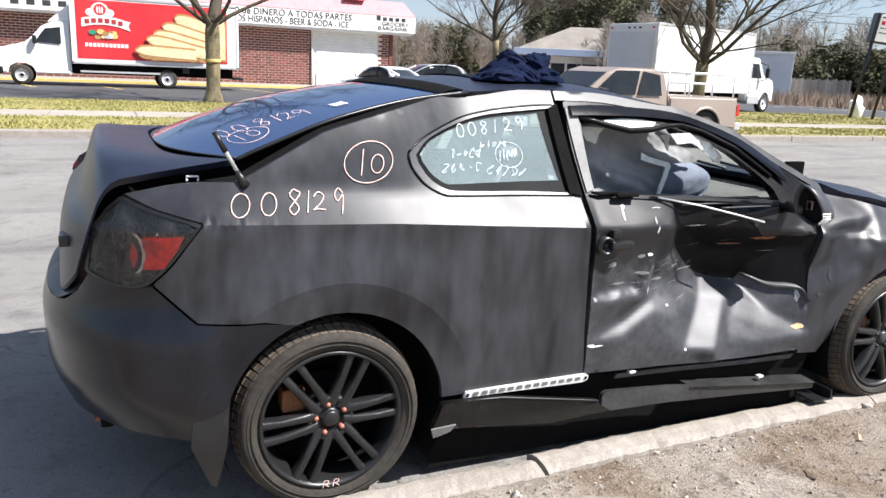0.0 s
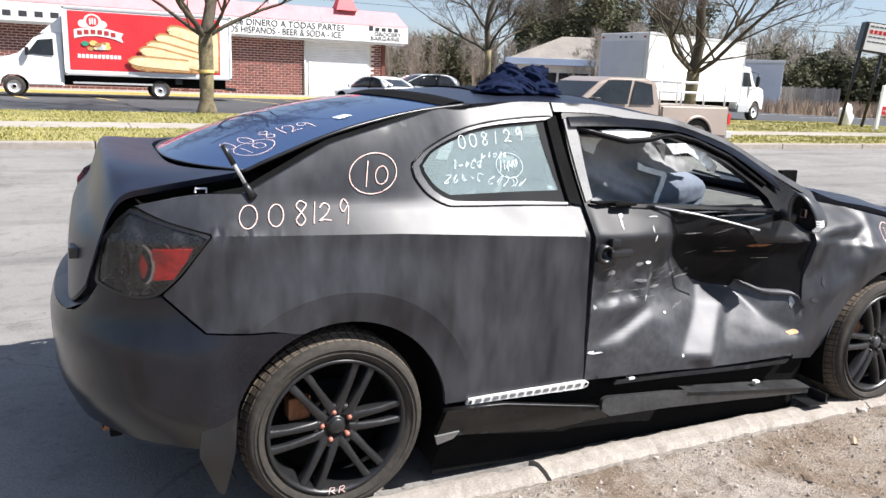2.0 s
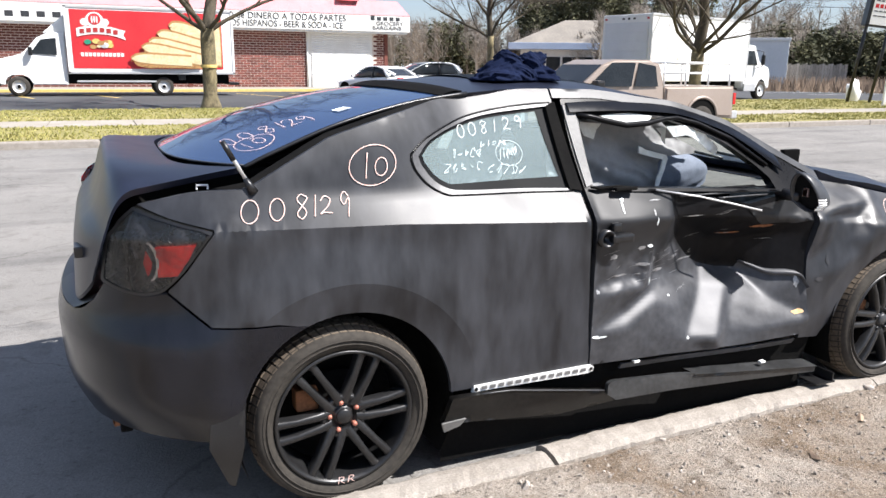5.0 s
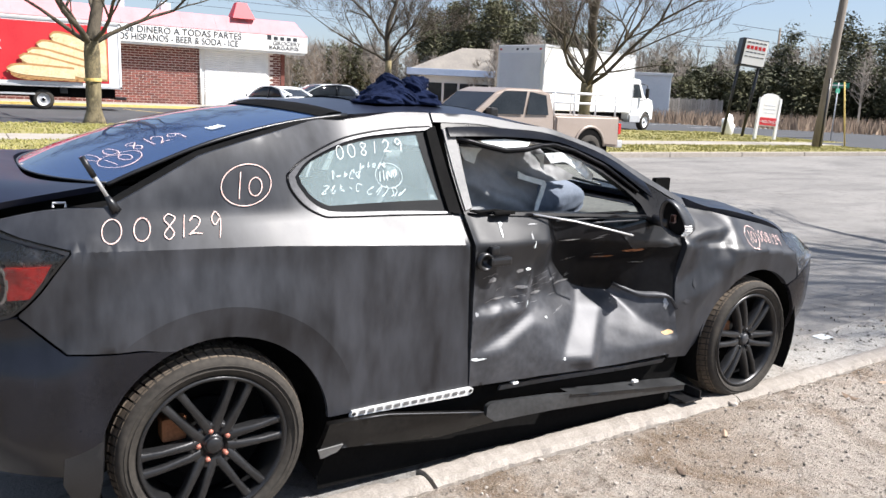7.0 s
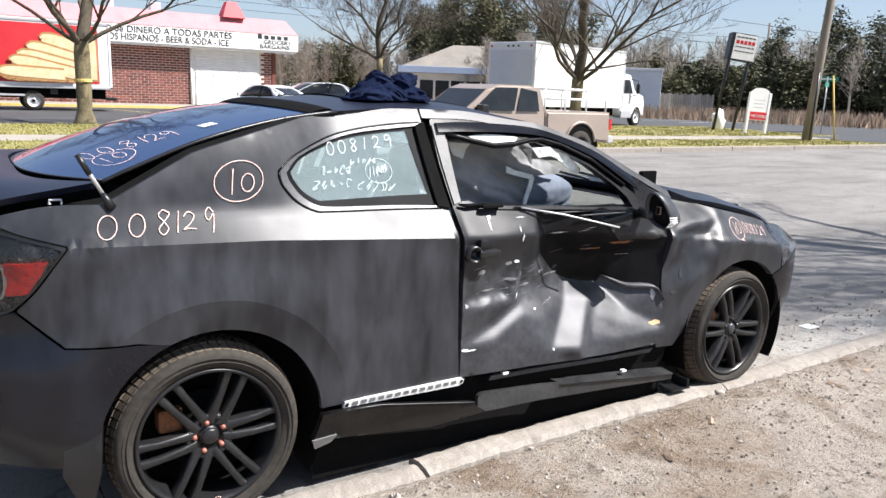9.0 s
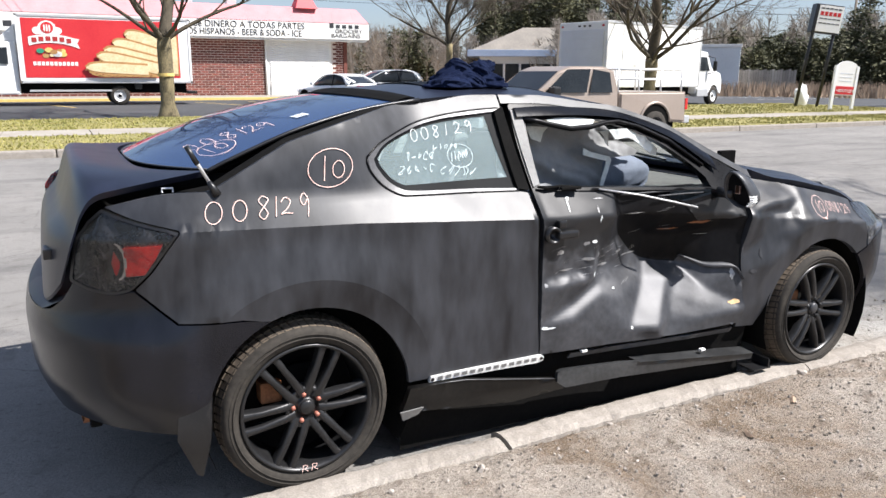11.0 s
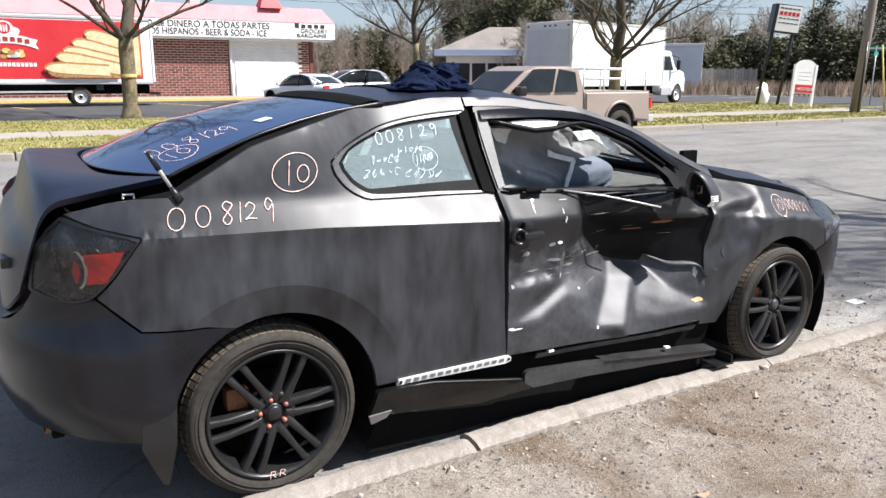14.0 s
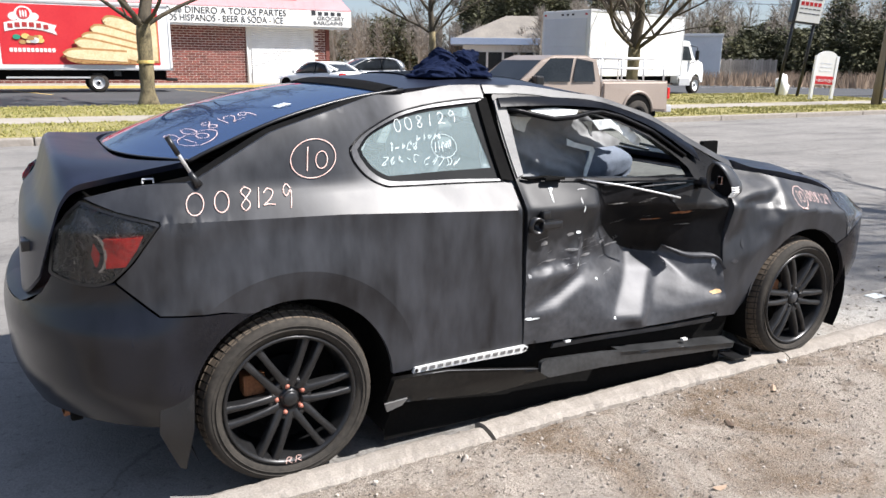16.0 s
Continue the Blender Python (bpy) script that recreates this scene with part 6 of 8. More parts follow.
part("cowl_bracket", box(bmesh.new(), 2.42, 2.60, 0.45, 1.25, 0.925, 0.945, 0.008), TRIM, car, "black cowl tray")
for y0, y1 in ((0.5, 1.0), (1.0, 1.4)):
    part("wiper", tube(bmesh.new(), [(2.52, y0, 1.0), (2.42, y1, 1.045)], 0.008, 6), TRIM, car, "black wiper", True)


def seat(x, y):
    root = thing("seat", "", "")
    root.parent = car
    for nm, b in (("seat_cushion", (x - 0.05, x + 0.48, y - 0.25, y + 0.25, 0.35, 0.52)), ("headrest", (x - 0.20, x - 0.10, y - 0.13, y + 0.13, 1.05, 1.22))):
        part(nm, box(bmesh.new(), *b, 0.05), SEAT, root, "", True)
    part("seat_back", box(bmesh.new(), x - 0.12, x + 0.06, y - 0.25, y + 0.25, 0.48, 1.05, 0.06), SEAT, root, "", True)


seat(1.28, 0.74)
seat(1.28, 1.25)
part("rear_seat", box(bmesh.new(), 0.12, 0.30, 0.30, 1.44, 0.5, 1.03, 0.05), SEAT, car, "dark rear seat back", True)
part("dashboard", box(bmesh.new(), 1.94, 2.40, 0.26, 1.5, 0.70, 0.945, 0.02), DUSTY, car, "dusty grey dashboard", True)
part("steering_wheel", tube(bmesh.new(), [(1.80 + 0.07 * math.sin(a), 1.25 + 0.18 * math.cos(a), 0.90 + 0.16 * math.sin(a)) for a in np.linspace(0, 6.28, 25)], 0.015, 8), TRIM, car, "black steering wheel", True)


def billow(name, u0, u1, z0, z1, y0, depth, mat, seed, label, n=26):
    """A hanging or swollen airbag of creased cloth, as a folded sheet with thickness."""
    bm = bmesh.new()
    for face in (0, 1):
        g = []
        for i in range(n):
            row = []
            for j in range(n):
                a, b = i / (n - 1), j / (n - 1)
                x = u0 + (u1 - u0) * a + 0.03 * noise.noise((b * 3, seed, 1))
                z = z0 + (z1 - z0) * b + 0.035 * noise.noise((a * 3, seed, 2)) * (1 - b)
                e = max(0.0, math.sin(math.pi * a)) ** 0.4 * max(0.0, math.sin(math.pi * min(1, b + 0.02))) ** 0.4
                y = y0 + (-1 if face else 1) * depth * e + 0.03 * abs(noise.noise((a * 5 + b * 2, b * 4, seed))) + 0.012 * noise.noise((a * 14, b * 12, seed))
                row.append(bm.verts.new((x, y, z)))
            g.append(row)
        for i in range(n - 1):
            for j in range(n - 1):
                bm.faces.new((g[i][j], g[i][j + 1], g[i + 1][j + 1], g[i + 1][j]))
    return part(name, bm, mat, car, label, True)


def cloth(name, outline, y0, mat, label, fold, seed, big=0.03, small=0.006, swell=0.0, parent=None):
    """Hanging cloth cut to an outline in x and z, with long soft folds running along a direction and small creases."""
    xs, zs = [p[0] for p in outline], [p[1] for p in outline]
    cx, cz, rx, rz = (min(xs) + max(xs)) / 2, (min(zs) + max(zs)) / 2, (max(xs) - min(xs)) / 2, (max(zs) - min(zs)) / 2
    ca, sa = math.cos(radians(fold)), math.sin(radians(fold))
    def place(a, b):
        out = []
        for x, z in zip(a, b):
            s, t = x * ca + z * sa, -x * sa + z * ca
            y = y0 + big * noise.noise((s * 2.5, t * 11, seed)) + big * 0.5 * (1 - abs(noise.noise((s * 4, t * 18, seed + 3))) * 2) + small * noise.noise((x * 30, z * 30, seed))
            q = max(0.0, 1 - ((x - cx) / rx) ** 2 - ((z - cz) / rz) ** 2)
            out.append((x, y - swell * math.sqrt(q), z))
        return np.array(out)
    return part(name, sheet(outline, place, 0.012, (), 0.006, lambda a, b: np.stack([0 * a, 0 * a + 1, 0 * a], 1)), mat, parent or car, label, True)


curtain = cloth("curtain_airbag", [(1.0, 1.275), (1.268, 1.275), (1.394, 1.27), (1.59, 1.262), (1.645, 1.204), (1.734, 1.162), (1.80, 1.132), (1.78, 1.112), (1.63, 1.108), (1.603, 1.09), (1.582, 1.03), (1.556, 0.95), (1.0, 0.95)], 0.42, AIRBAG, "grey deployed curtain airbag, torn and hanging", -22, 1.0, 0.034, 0.007)
cloth("airbag_lip", spline([(1.491, 1.250), (1.583, 1.254), (1.651, 1.239), (1.714, 1.2), (1.788, 1.149)], 4) + spline([(1.775, 1.125), (1.72, 1.143), (1.665, 1.181), (1.60, 1.212), (1.52, 1.208)], 4), 0.275, PAPER, "white torn lip of the airbag", 40, 5.0, 0.014, 0.012, 0.012, curtain)
cloth("side_airbag", spline([(1.42, 0.93), (1.442, 1.032), (1.506, 1.082), (1.64, 1.112), (1.798, 1.108), (1.9, 1.06), (1.938, 1.002), (1.919, 0.955), (1.829, 0.925)], 4), 0.50, AIRBAG_BLUE, "blue-grey deployed airbag", 10, 9.0, 0.012, 0.003, 0.06)
cloth("torn_seam", [(1.437, 1.162), (1.481, 1.143), (1.592, 1.117), (1.605, 1.099), (1.589, 1.051), (1.571, 1.004), (1.556, 0.965), (1.543, 0.965), (1.552, 1.018), (1.569, 1.071), (1.576, 1.097), (1.482, 1.119), (1.439, 1.131)], 0.385, PAPER, "white torn airbag seam", 60, 3.0, 0.006, 0.006, 0.0, curtain)
cloth("torn_flap", [(1.525, 1.236), (1.572, 1.239), (1.576, 1.167), (1.561, 1.183), (1.553, 1.21)], 0.385, PAPER, "white torn airbag flap", 60, 3.5, 0.006, 0.006, 0.0, curtain)
cloth("torn_flap", [(1.11, 1.272), (1.233, 1.262), (1.209, 1.237), (1.198, 1.198), (1.144, 1.215)], 0.385, PAPER, "white torn airbag flap", 20, 4.5, 0.010, 0.008, 0.0, curtain)
billow("loose_sheet", 0.58, 0.80, 1.02, 1.30, 0.46, 0.02, AIRBAG, 15, "pale airbag cloth beside the rear seat")
part("mirror_stalk", box(bmesh.new(), 1.58, 1.62, 0.80, 1.02, 1.26, 1.32, 0.01), TRIM, car, "black rear-view mirror")


# ---- wheels ----
def tread_part(parent, r, w):
    bm = bmesh.new()
    n = 66
    for k in range(n):
        for c, (y0, y1) in enumerate(((-0.46, -0.27), (-0.245, -0.09), (-0.07, 0.07), (0.09, 0.245), (0.27, 0.46))):
            a0 = 2 * math.pi * (k + (0.25 if c % 2 else 0)) / n
            a1 = a0 + 2 * math.pi / n * 0.78
            sk = 0.02 * (1 if c < 2 else -1 if c > 2 else 0)
            rr = r if abs(c - 2) < 2 else r - 0.004
            vs = []
            for rad in (rr - 0.012, rr):
                for a, y, s in ((a0, y0, 0), (a1, y0, 0), (a1, y1, 1), (a0, y1, 1)):
                    ang = a + sk * s
                    edge = 0.010 if abs(y) > 0.4 else 0
                    vs.append(bm.verts.new(((rad - edge) * math.cos(ang), y * w, (rad - edge) * math.sin(ang))))
            for f in ((4, 5, 6, 7), (0, 1, 5, 4), (1, 2, 6, 5), (2, 3, 7, 6), (3, 0, 4, 7)):
                bm.faces.new([vs[i] for i in f])
    return part("tread", bm, TREAD, parent, "dusty tread blocks")


def car_wheel(x, y, z, s, turn=0.0, spin=0.0, first=None):
    """One wheel with its outer face towards s times -y."""
    m = pose(x, y, z, 0, 0, turn + (0 if s > 0 else 180)) @ Matrix.Rotation(radians(spin), 4, "Y")
    w, r, lip = 0.215, 0.32, 0.243
    # local: y from 0 (outer face) to w
    root = thing("wheel", "", "")
    root.parent = car
    root.matrix_basis = m
    root["label"] = "black twin-spoke alloy wheel with a dusty worn tyre"
    prof = [(lip - 0.004, 0.012), (lip + 0.006, 0.002), (lip + 0.02, -0.006), (0.288, -0.010), (0.302, 0.004), (0.309, 0.022), (0.310, w * 0.5), (0.309, w - 0.022), (0.29, w + 0.008), (lip, w)]
    tyre = part("tyre", lathe(bmesh.new(), prof, "y", 72), RUBBER, root, "worn dusty tyre", True)
    t = tread_part(tyre, r, w * 0.97)
    t.location = (0, w * 0.5, 0)
    for rr in (0.268, 0.281):
        part("sidewall_rib", lathe(bmesh.new(), [(rr - 0.002, -0.008), (rr, -0.0125), (rr + 0.002, -0.008)], "y", 60), RUBBER, tyre, "", True)
    rim = part("rim", lathe(bmesh.new(), [(lip, 0.004), (lip - 0.004, -0.003), (lip - 0.012, 0.0), (lip - 0.018, 0.018), (lip - 0.026, 0.07), (lip - 0.03, 0.19), (lip, w)], "y", 72), RIM, root, "black rim", True)
    for k in range(6):
        a = radians(6) + k * math.pi / 3
        for e in (-1, 1):
            bm = bmesh.new()
            ca, sa = math.cos(a), math.sin(a)
            def at(rad, off, yy):
                return Vector((rad * ca - off * sa, yy, rad * sa + off * ca))
            secs = ((0.045, 0.018 * e, 0.018, 0.020, 0.055), (0.085, 0.022 * e, 0.0145, 0.010, 0.05), (0.16, 0.0265 * e, 0.0118, 0.004, 0.045), (0.215, 0.030 * e, 0.0135, 0.007, 0.05), (0.234, 0.031 * e, 0.018, 0.009, 0.05))
            rows = []
            for rad, o, hw, yf, yb in secs:
                rows.append([bm.verts.new(at(rad, o - hw, yb)), bm.verts.new(at(rad, o - hw, yf + 0.006)), bm.verts.new(at(rad, o - hw * 0.55, yf)), bm.verts.new(at(rad, o + hw * 0.55, yf)), bm.verts.new(at(rad, o + hw, yf + 0.006)), bm.verts.new(at(rad, o + hw, yb))])
            for p, q in zip(rows, rows[1:]):
                for i in range(5):
                    bm.faces.new((p[i], p[i + 1], q[i + 1], q[i]))
            part("spoke", bm, RIM, rim, "", True)
    part("hub_face", lathe(bmesh.new(), [(0.0, 0.022), (0.028, 0.022), (0.034, 0.026), (0.036, 0.034), (0.052, 0.028), (0.072, 0.016), (0.080, 0.022), (0.083, 0.06)], "y", 36), RIM, rim, "", True)
    part("centre_cap", lathe(bmesh.new(), [(0.0, 0.010), (0.022, 0.011), (0.028, 0.016), (0.029, 0.026)], "y", 28), RIM if first != "front" else SATIN, rim, "round centre cap", True)
    for k in range(5):
        a = math.pi / 2 + k * 2 * math.pi / 5 + 0.2
        part("wheel_nut", lathe(bmesh.new(), [(0.0, -0.001), (0.005, 0.0), (0.0085, 0.004), (0.0095, 0.03)], "y", 10, (0.051 * math.cos(a), 0.012, 0.051 * math.sin(a))), LUG if first != "front" else TRIM, rim, "copper-coloured wheel nut" if first != "front" else "", True)
    part("brake_disc", lathe(bmesh.new(), [(0.0, 0.085), (0.08, 0.085), (0.082, 0.095), (0.14, 0.095), (0.14, 0.115), (0.0, 0.12)], "y", 40), VOID, root, "dark brake disc", True)
    bm = bmesh.new()
    box(bm, -0.155, -0.075, 0.06, 0.13, 0.02, 0.10, 0.012)
    cal = part("brake_caliper", bm, RUST, root, "rusty brake caliper")
    cal.matrix_basis = Matrix.Rotation(-radians(spin), 4, "Y")
    part("wheel_back", lathe(bmesh.new(), [(0.0, 0.15), (0.235, 0.15)], "y", 30), VOID, root)
    return root, rim


wheel_rr, rim_rr = car_wheel(0.0, 0.03, 0.32, 1, 0, 0)
car_wheel(2.70, 0.03, 0.32, 1, 2, 14, "front")
car_wheel(0.0, 2 * MID - 0.03, 0.32, -1, 0, 9)
car_wheel(2.70, 2 * MID - 0.03, 0.32, -1, 0, 40, "front")
strokes([("R", -0.035, -0.236, 0.028, 0.026), ("R", 0.0, -0.236, 0.028, 0.026)], lambda a, b: np.stack([a, 0 * a - 0.0085, b], 1), 0.004, CHALK, rim_rr, "chalk_letter", "pale pink handwritten letters")


# ---- crumpled cloth on the roof ----
def make_garment():
    """One crumpled cloth heaped on the roof: swollen folds laid over one another, with creases between and along them."""
    folds = ((0.815, 0.55, 1.435, 0.120, 0.10, 0.046, 0, -10), (0.865, 0.59, 1.475, 0.100, 0.09, 0.052, 15, -24), (0.900, 0.60, 1.515, 0.060, 0.08, 0.036, -10, 22), (0.85, 0.50, 1.435, 0.105, 0.05, 0.034, 12, 6), (0.935, 0.54, 1.445, 0.080, 0.07, 0.046, 0, 36), (1.02, 0.57, 1.450, 0.085, 0.09, 0.056, 0, 6), (1.0, 0.60, 1.500, 0.050, 0.08, 0.050, 0, 42), (1.03, 0.61, 1.512, 0.055, 0.07, 0.034, 0, -26), (1.045, 0.53, 1.435, 0.075, 0.06, 0.036, -15, 20))
    bm = bmesh.new()
    for k, (cx, cy, cz, rx, ry, rz, az, ay) in enumerate(folds):
        made = bmesh.ops.create_icosphere(bm, subdivisions=4, radius=1)["verts"]
        turn = pose(cx, cy, cz, 0, ay, az)
        for v in made:
            p = v.co.copy()
            q = p * 1.6 + Vector((k * 3.1, 0, 0))
            crease = abs(noise.noise((q.x * 0.7 + q.y * 0.5, q.y * 1.7 + q.x * 0.4, q.z * 1.9))) * 0.42 + abs(noise.noise((q.x * 1.2, q.y * 3.0 - q.x, q.z * 3.0))) * 0.07
            p = p * (0.84 + crease)
            w = turn @ Vector((p.x * rx, p.y * ry, p.z * rz))
            v.co = Vector((w.x, w.y, max(w.z, 1.432)))
    rough = part("crumpled_garment", bm, CLOTH, None, "", True)
    weld = rough.modifiers.new("weld", "REMESH")
    weld.mode, weld.voxel_size, weld.use_smooth_shade = "VOXEL", 0.0035, True
    bpy.context.view_layer.update()
    one = bpy.data.meshes.new_from_object(rough.evaluated_get(bpy.context.evaluated_depsgraph_get()))
    rough.modifiers.clear()
    rough.data = one
    if not one.materials:
        one.materials.append(CLOTH)
    tagged(rough, "crumpled navy blue garment heaped on the car roof", "clothing")


make_garment()


# ---- store across the street ----
def make_store():
    root = thing("grocery_store", "low brick grocery store with a faded red mansard roof and white sign band", "store", (0, 46, 0), kind="structure")
    x0, x1 = -9.5, 17.0
    boxed("wall", x0, x1, 0.0, 12, 0.0, 3.7, MORTAR, root, 0.01, "red brick wall")
    # the sign band and its lower lip
    boxed("sign_band", x0 + 0.1, x1 + 1.25, -0.85, 0.3, 3.62, 4.62, FASCIA, root, 0.02, "white sign band with black lettering")
    boxed("soffit", x0 + 0.2, x1 + 1.1, -0.78, 0.0, 3.5, 3.62, FASCIA, root, 0.01)
    bm = bmesh.new()
    sec = [(-0.87, 4.62), (-0.15, 5.52), (0.1, 5.56), (6, 5.6), (11.5, 4.7)]
    ends = [(x0 + 0.1, 0.0), (x1 + 1.25, 0.55)]
    a = [bm.verts.new((ends[0][0] + (0.3 if z > 5 else 0), y, z)) for y, z in sec]
    b = [bm.verts.new((ends[1][0] - (0.6 if z > 5 else 0), y, z)) for y, z in sec]
    for i in range(len(sec) - 1):
        bm.faces.new((a[i], a[i + 1], b[i + 1], b[i]))
    bm.faces.new(a), bm.faces.new(b[::-1])
    roof = part("roof", bm, ROOF_RED, root, "faded pinkish red sloping roof")
    for k in range(40):
        xx = x0 + 0.5 + k * (x1 + 0.4 - x0) / 40
        bm = bmesh.new()
        tube(bm, [(xx, -0.865, 4.625), (xx, -0.15, 5.52)], 0.008, 4)
        part("roof_seam", bm, ROOF_RED, roof)
    bm = bmesh.new()
    vs = [bm.verts.new(p) for p in ((13.55, -0.6, 5.45), (14.95, -0.6, 5.45), (14.95, 0.6, 5.45), (13.55, 0.6, 5.45), (13.9, -0.25, 6.4), (14.5, -0.25, 6.4), (14.5, 0.35, 6.4), (13.9, 0.35, 6.4))]
    for f in ((0, 1, 5, 4), (1, 2, 6, 5), (2, 3, 7, 6), (3, 0, 4, 7), (4, 5, 6, 7)):
        bm.faces.new([vs[i] for i in f])
    part("roof_cowl", bm, RED_BRIGHT, root, "bright red tapered roof cowl")
    boxed("roof_unit", -4.3, -2.5, 3, 5, 5.5, 6.9, FASCIA, root, 0.03, "pale rooftop unit")
    for x, w in ((0.6, 0.5), (7.4, 0.35), (9.8, 0.6)):
        boxed("roof_vent", x, x + w, 1.5, 2.0, 5.55, 6.15 if w > 0.4 else 6.5, STEEL, root, 0.03)
    # shutter bay
    sh = boxed("shutter_frame", 11.72, 15.95, -0.06, 0.02, 0.17, 3.6, FASCIA, root, 0.01, "white painted shutter surround")
    for k in range(21):
        z = 0.95 + k * 0.124
        bm = bmesh.new()
        prof = [(-0.075, z), (-0.11, z + 0.03), (-0.115, z + 0.07), (-0.10, z + 0.105), (-0.075, z + 0.12)]
        l = [bm.verts.new((11.95, y, zz)) for y, zz in prof]
        r = [bm.verts.new((15.78, y, zz)) for y, zz in prof]
        for i in range(4):
            bm.faces.new((l[i], r[i], r[i + 1], l[i + 1]))
        part("shutter_slat", bm, SHUTTER, sh)
    boxed("shutter_sill", 11.95, 15.8, -0.16, -0.07, 0.17, 0.93, FASCIA, sh, 0.01)
    tubed("downpipe", [(11.68, -0.1, 0.2), (11.68, -0.1, 3.55)], 0.06, FASCIA, root)
    for x in (-9.3, 4.6, 16.9):
        boxed("pier", x - 0.12, x + 0.12, -0.07, 0.0, 0.17, 3.6, BRICK, root, 0.005)
    # lettering, white board
    def letters(words, x, z, size, squeeze=1.0, mat=INK):
        flat_text(words, size, mat, root, pose(x, -0.865, z, 90, 0, 0), "lettering", 0.006, squeeze)
    letters("IO de DINERO A TODAS PARTES", 6.62, 4.18, 0.52, 0.98)
    letters("OS HISPANOS - BEER & SODA - ICE", 6.95, 3.74, 0.52, 0.85)
    letters("GROCERY", 15.95, 4.02, 0.32, 1.25)
    letters("BARGAINS", 15.7, 3.74, 0.32, 1.3)
    for k in range(5):
        boxed("faded_letter", 15.6 + k * 0.42, 15.87 + k * 0.42, -0.865, -0.85, 4.3, 4.52 if k else 4.6, SATIN, root, 0.005)
    for k in range(14):
        boxed("faded_letter", -4.6 + k * 0.75, -4.2 + k * 0.75, -0.862, -0.85, 3.85, 4.15, SATIN, root, 0.005)
    # brickwork, course by course: parts near the car park's open side, the rest joined
    rnd = random.Random(2)
    base = bmesh.new()
    box(base, 0, 0.38, -0.02, 0.0, 0, 0.112, 0.004)
    me = bpy.data.meshes.new("brick")
    base.to_mesh(me)
    base.free()
    me.materials.append(BRICK)
    n = 0
    verts, faces = [], []
    for r in range(23):
        z = 0.19 + r * 0.147
        for c in range(66):
            x = x0 + 0.05 + c * 0.415 + (0.2 if r % 2 else 0)
            if x + 0.4 > x1 or 11.3 < x < 15.98:
                for end, far in ((11.62, 11.3), (x1 - 0.13, x1 - 0.4)):
                    if far < x < end - 0.06:       # cut bricks at the jambs
                        k = len(verts)
                        verts += [(x, -0.02, z), (end, -0.02, z), (end, -0.02, z + 0.112), (x, -0.02, z + 0.112)]
                        faces.append((k, k + 1, k + 2, k + 3))
                continue
            if 6.0 < x < 11.3 and n < 290:
                ob = new("brick", me)
                ob.parent = root
                ob.location = (x, 0, z)
                n += 1
            else:
                k = len(verts)
                verts += [(x, -0.02, z), (x + 0.38, -0.02, z), (x + 0.38, -0.02, z + 0.112), (x, -0.02, z + 0.112), (x, 0, z), (x + 0.38, 0, z), (x + 0.38, 0, z + 0.112), (x, 0, z + 0.112)]
                faces += [(k, k + 1, k + 2, k + 3), (k, k + 4, k + 5, k + 1), (k + 3, k + 2, k + 6, k + 7), (k, k + 3, k + 7, k + 4), (k + 1, k + 5, k + 6, k + 2)]
    tagged(raw("brickwork", verts, faces, BRICK, root), kind="stuff")


make_store()


# ---- vehicles ----
def road_wheel(parent, x, y, r, w, rim_mat, spin=1):
    """A wheel at (x, y) whose outer face looks to spin times -y."""
    wh = part("wheel", lathe(bmesh.new(), [(r * 0.62, -w * 0.5), (r * 0.9, -w * 0.5), (r, -w * 0.3), (r, w * 0.3), (r * 0.9, w * 0.5), (r * 0.62, w * 0.5)], "y", 28, (x, y, r)), RUBBER, parent, "black tyre", True)
    part("rim", lathe(bmesh.new(), [(0.0, -spin * w * 0.30), (r * 0.2, -spin * w * 0.32), (r * 0.25, -spin * w * 0.2), (r * 0.5, -spin * w * 0.25), (r * 0.62, -spin * w * 0.45)], "y", 24, (x, y, r)), rim_mat, wh, "", True)
    part("hub", lathe(bmesh.new(), [(0.0, -spin * w * 0.36), (r * 0.16, -spin * w * 0.36), (r * 0.2, -spin * w * 0.2)], "y", 16, (x, y, r)), VOID, wh, "", True)
    return wh


def extruded(prof, y0, y1, inset=0.0, zmid=0.9):
    """A body from a side outline (x, z), drawn in towards the top by inset."""
    bm = bmesh.new()
    def ins(z):
        return inset * max(0, z - zmid)
    a = [bm.verts.new((x, y0 + ins(z), z)) for x, z in prof]
    b = [bm.verts.new((x, y1 - ins(z), z)) for x, z in prof]
    n = len(prof)
    for i in range(n):
        bm.faces.new((a[i], a[(i + 1) % n], b[(i + 1) % n], b[i]))
    bm.faces.new(a[::-1]), bm.faces.new(b)
    bmesh.ops.bevel(bm, geom=[e for e in bm.edges if len({v.co.y > (y0 + y1) / 2 for v in e.verts}) == 1], offset=0.05, segments=3, affect="EDGES")
    return bm


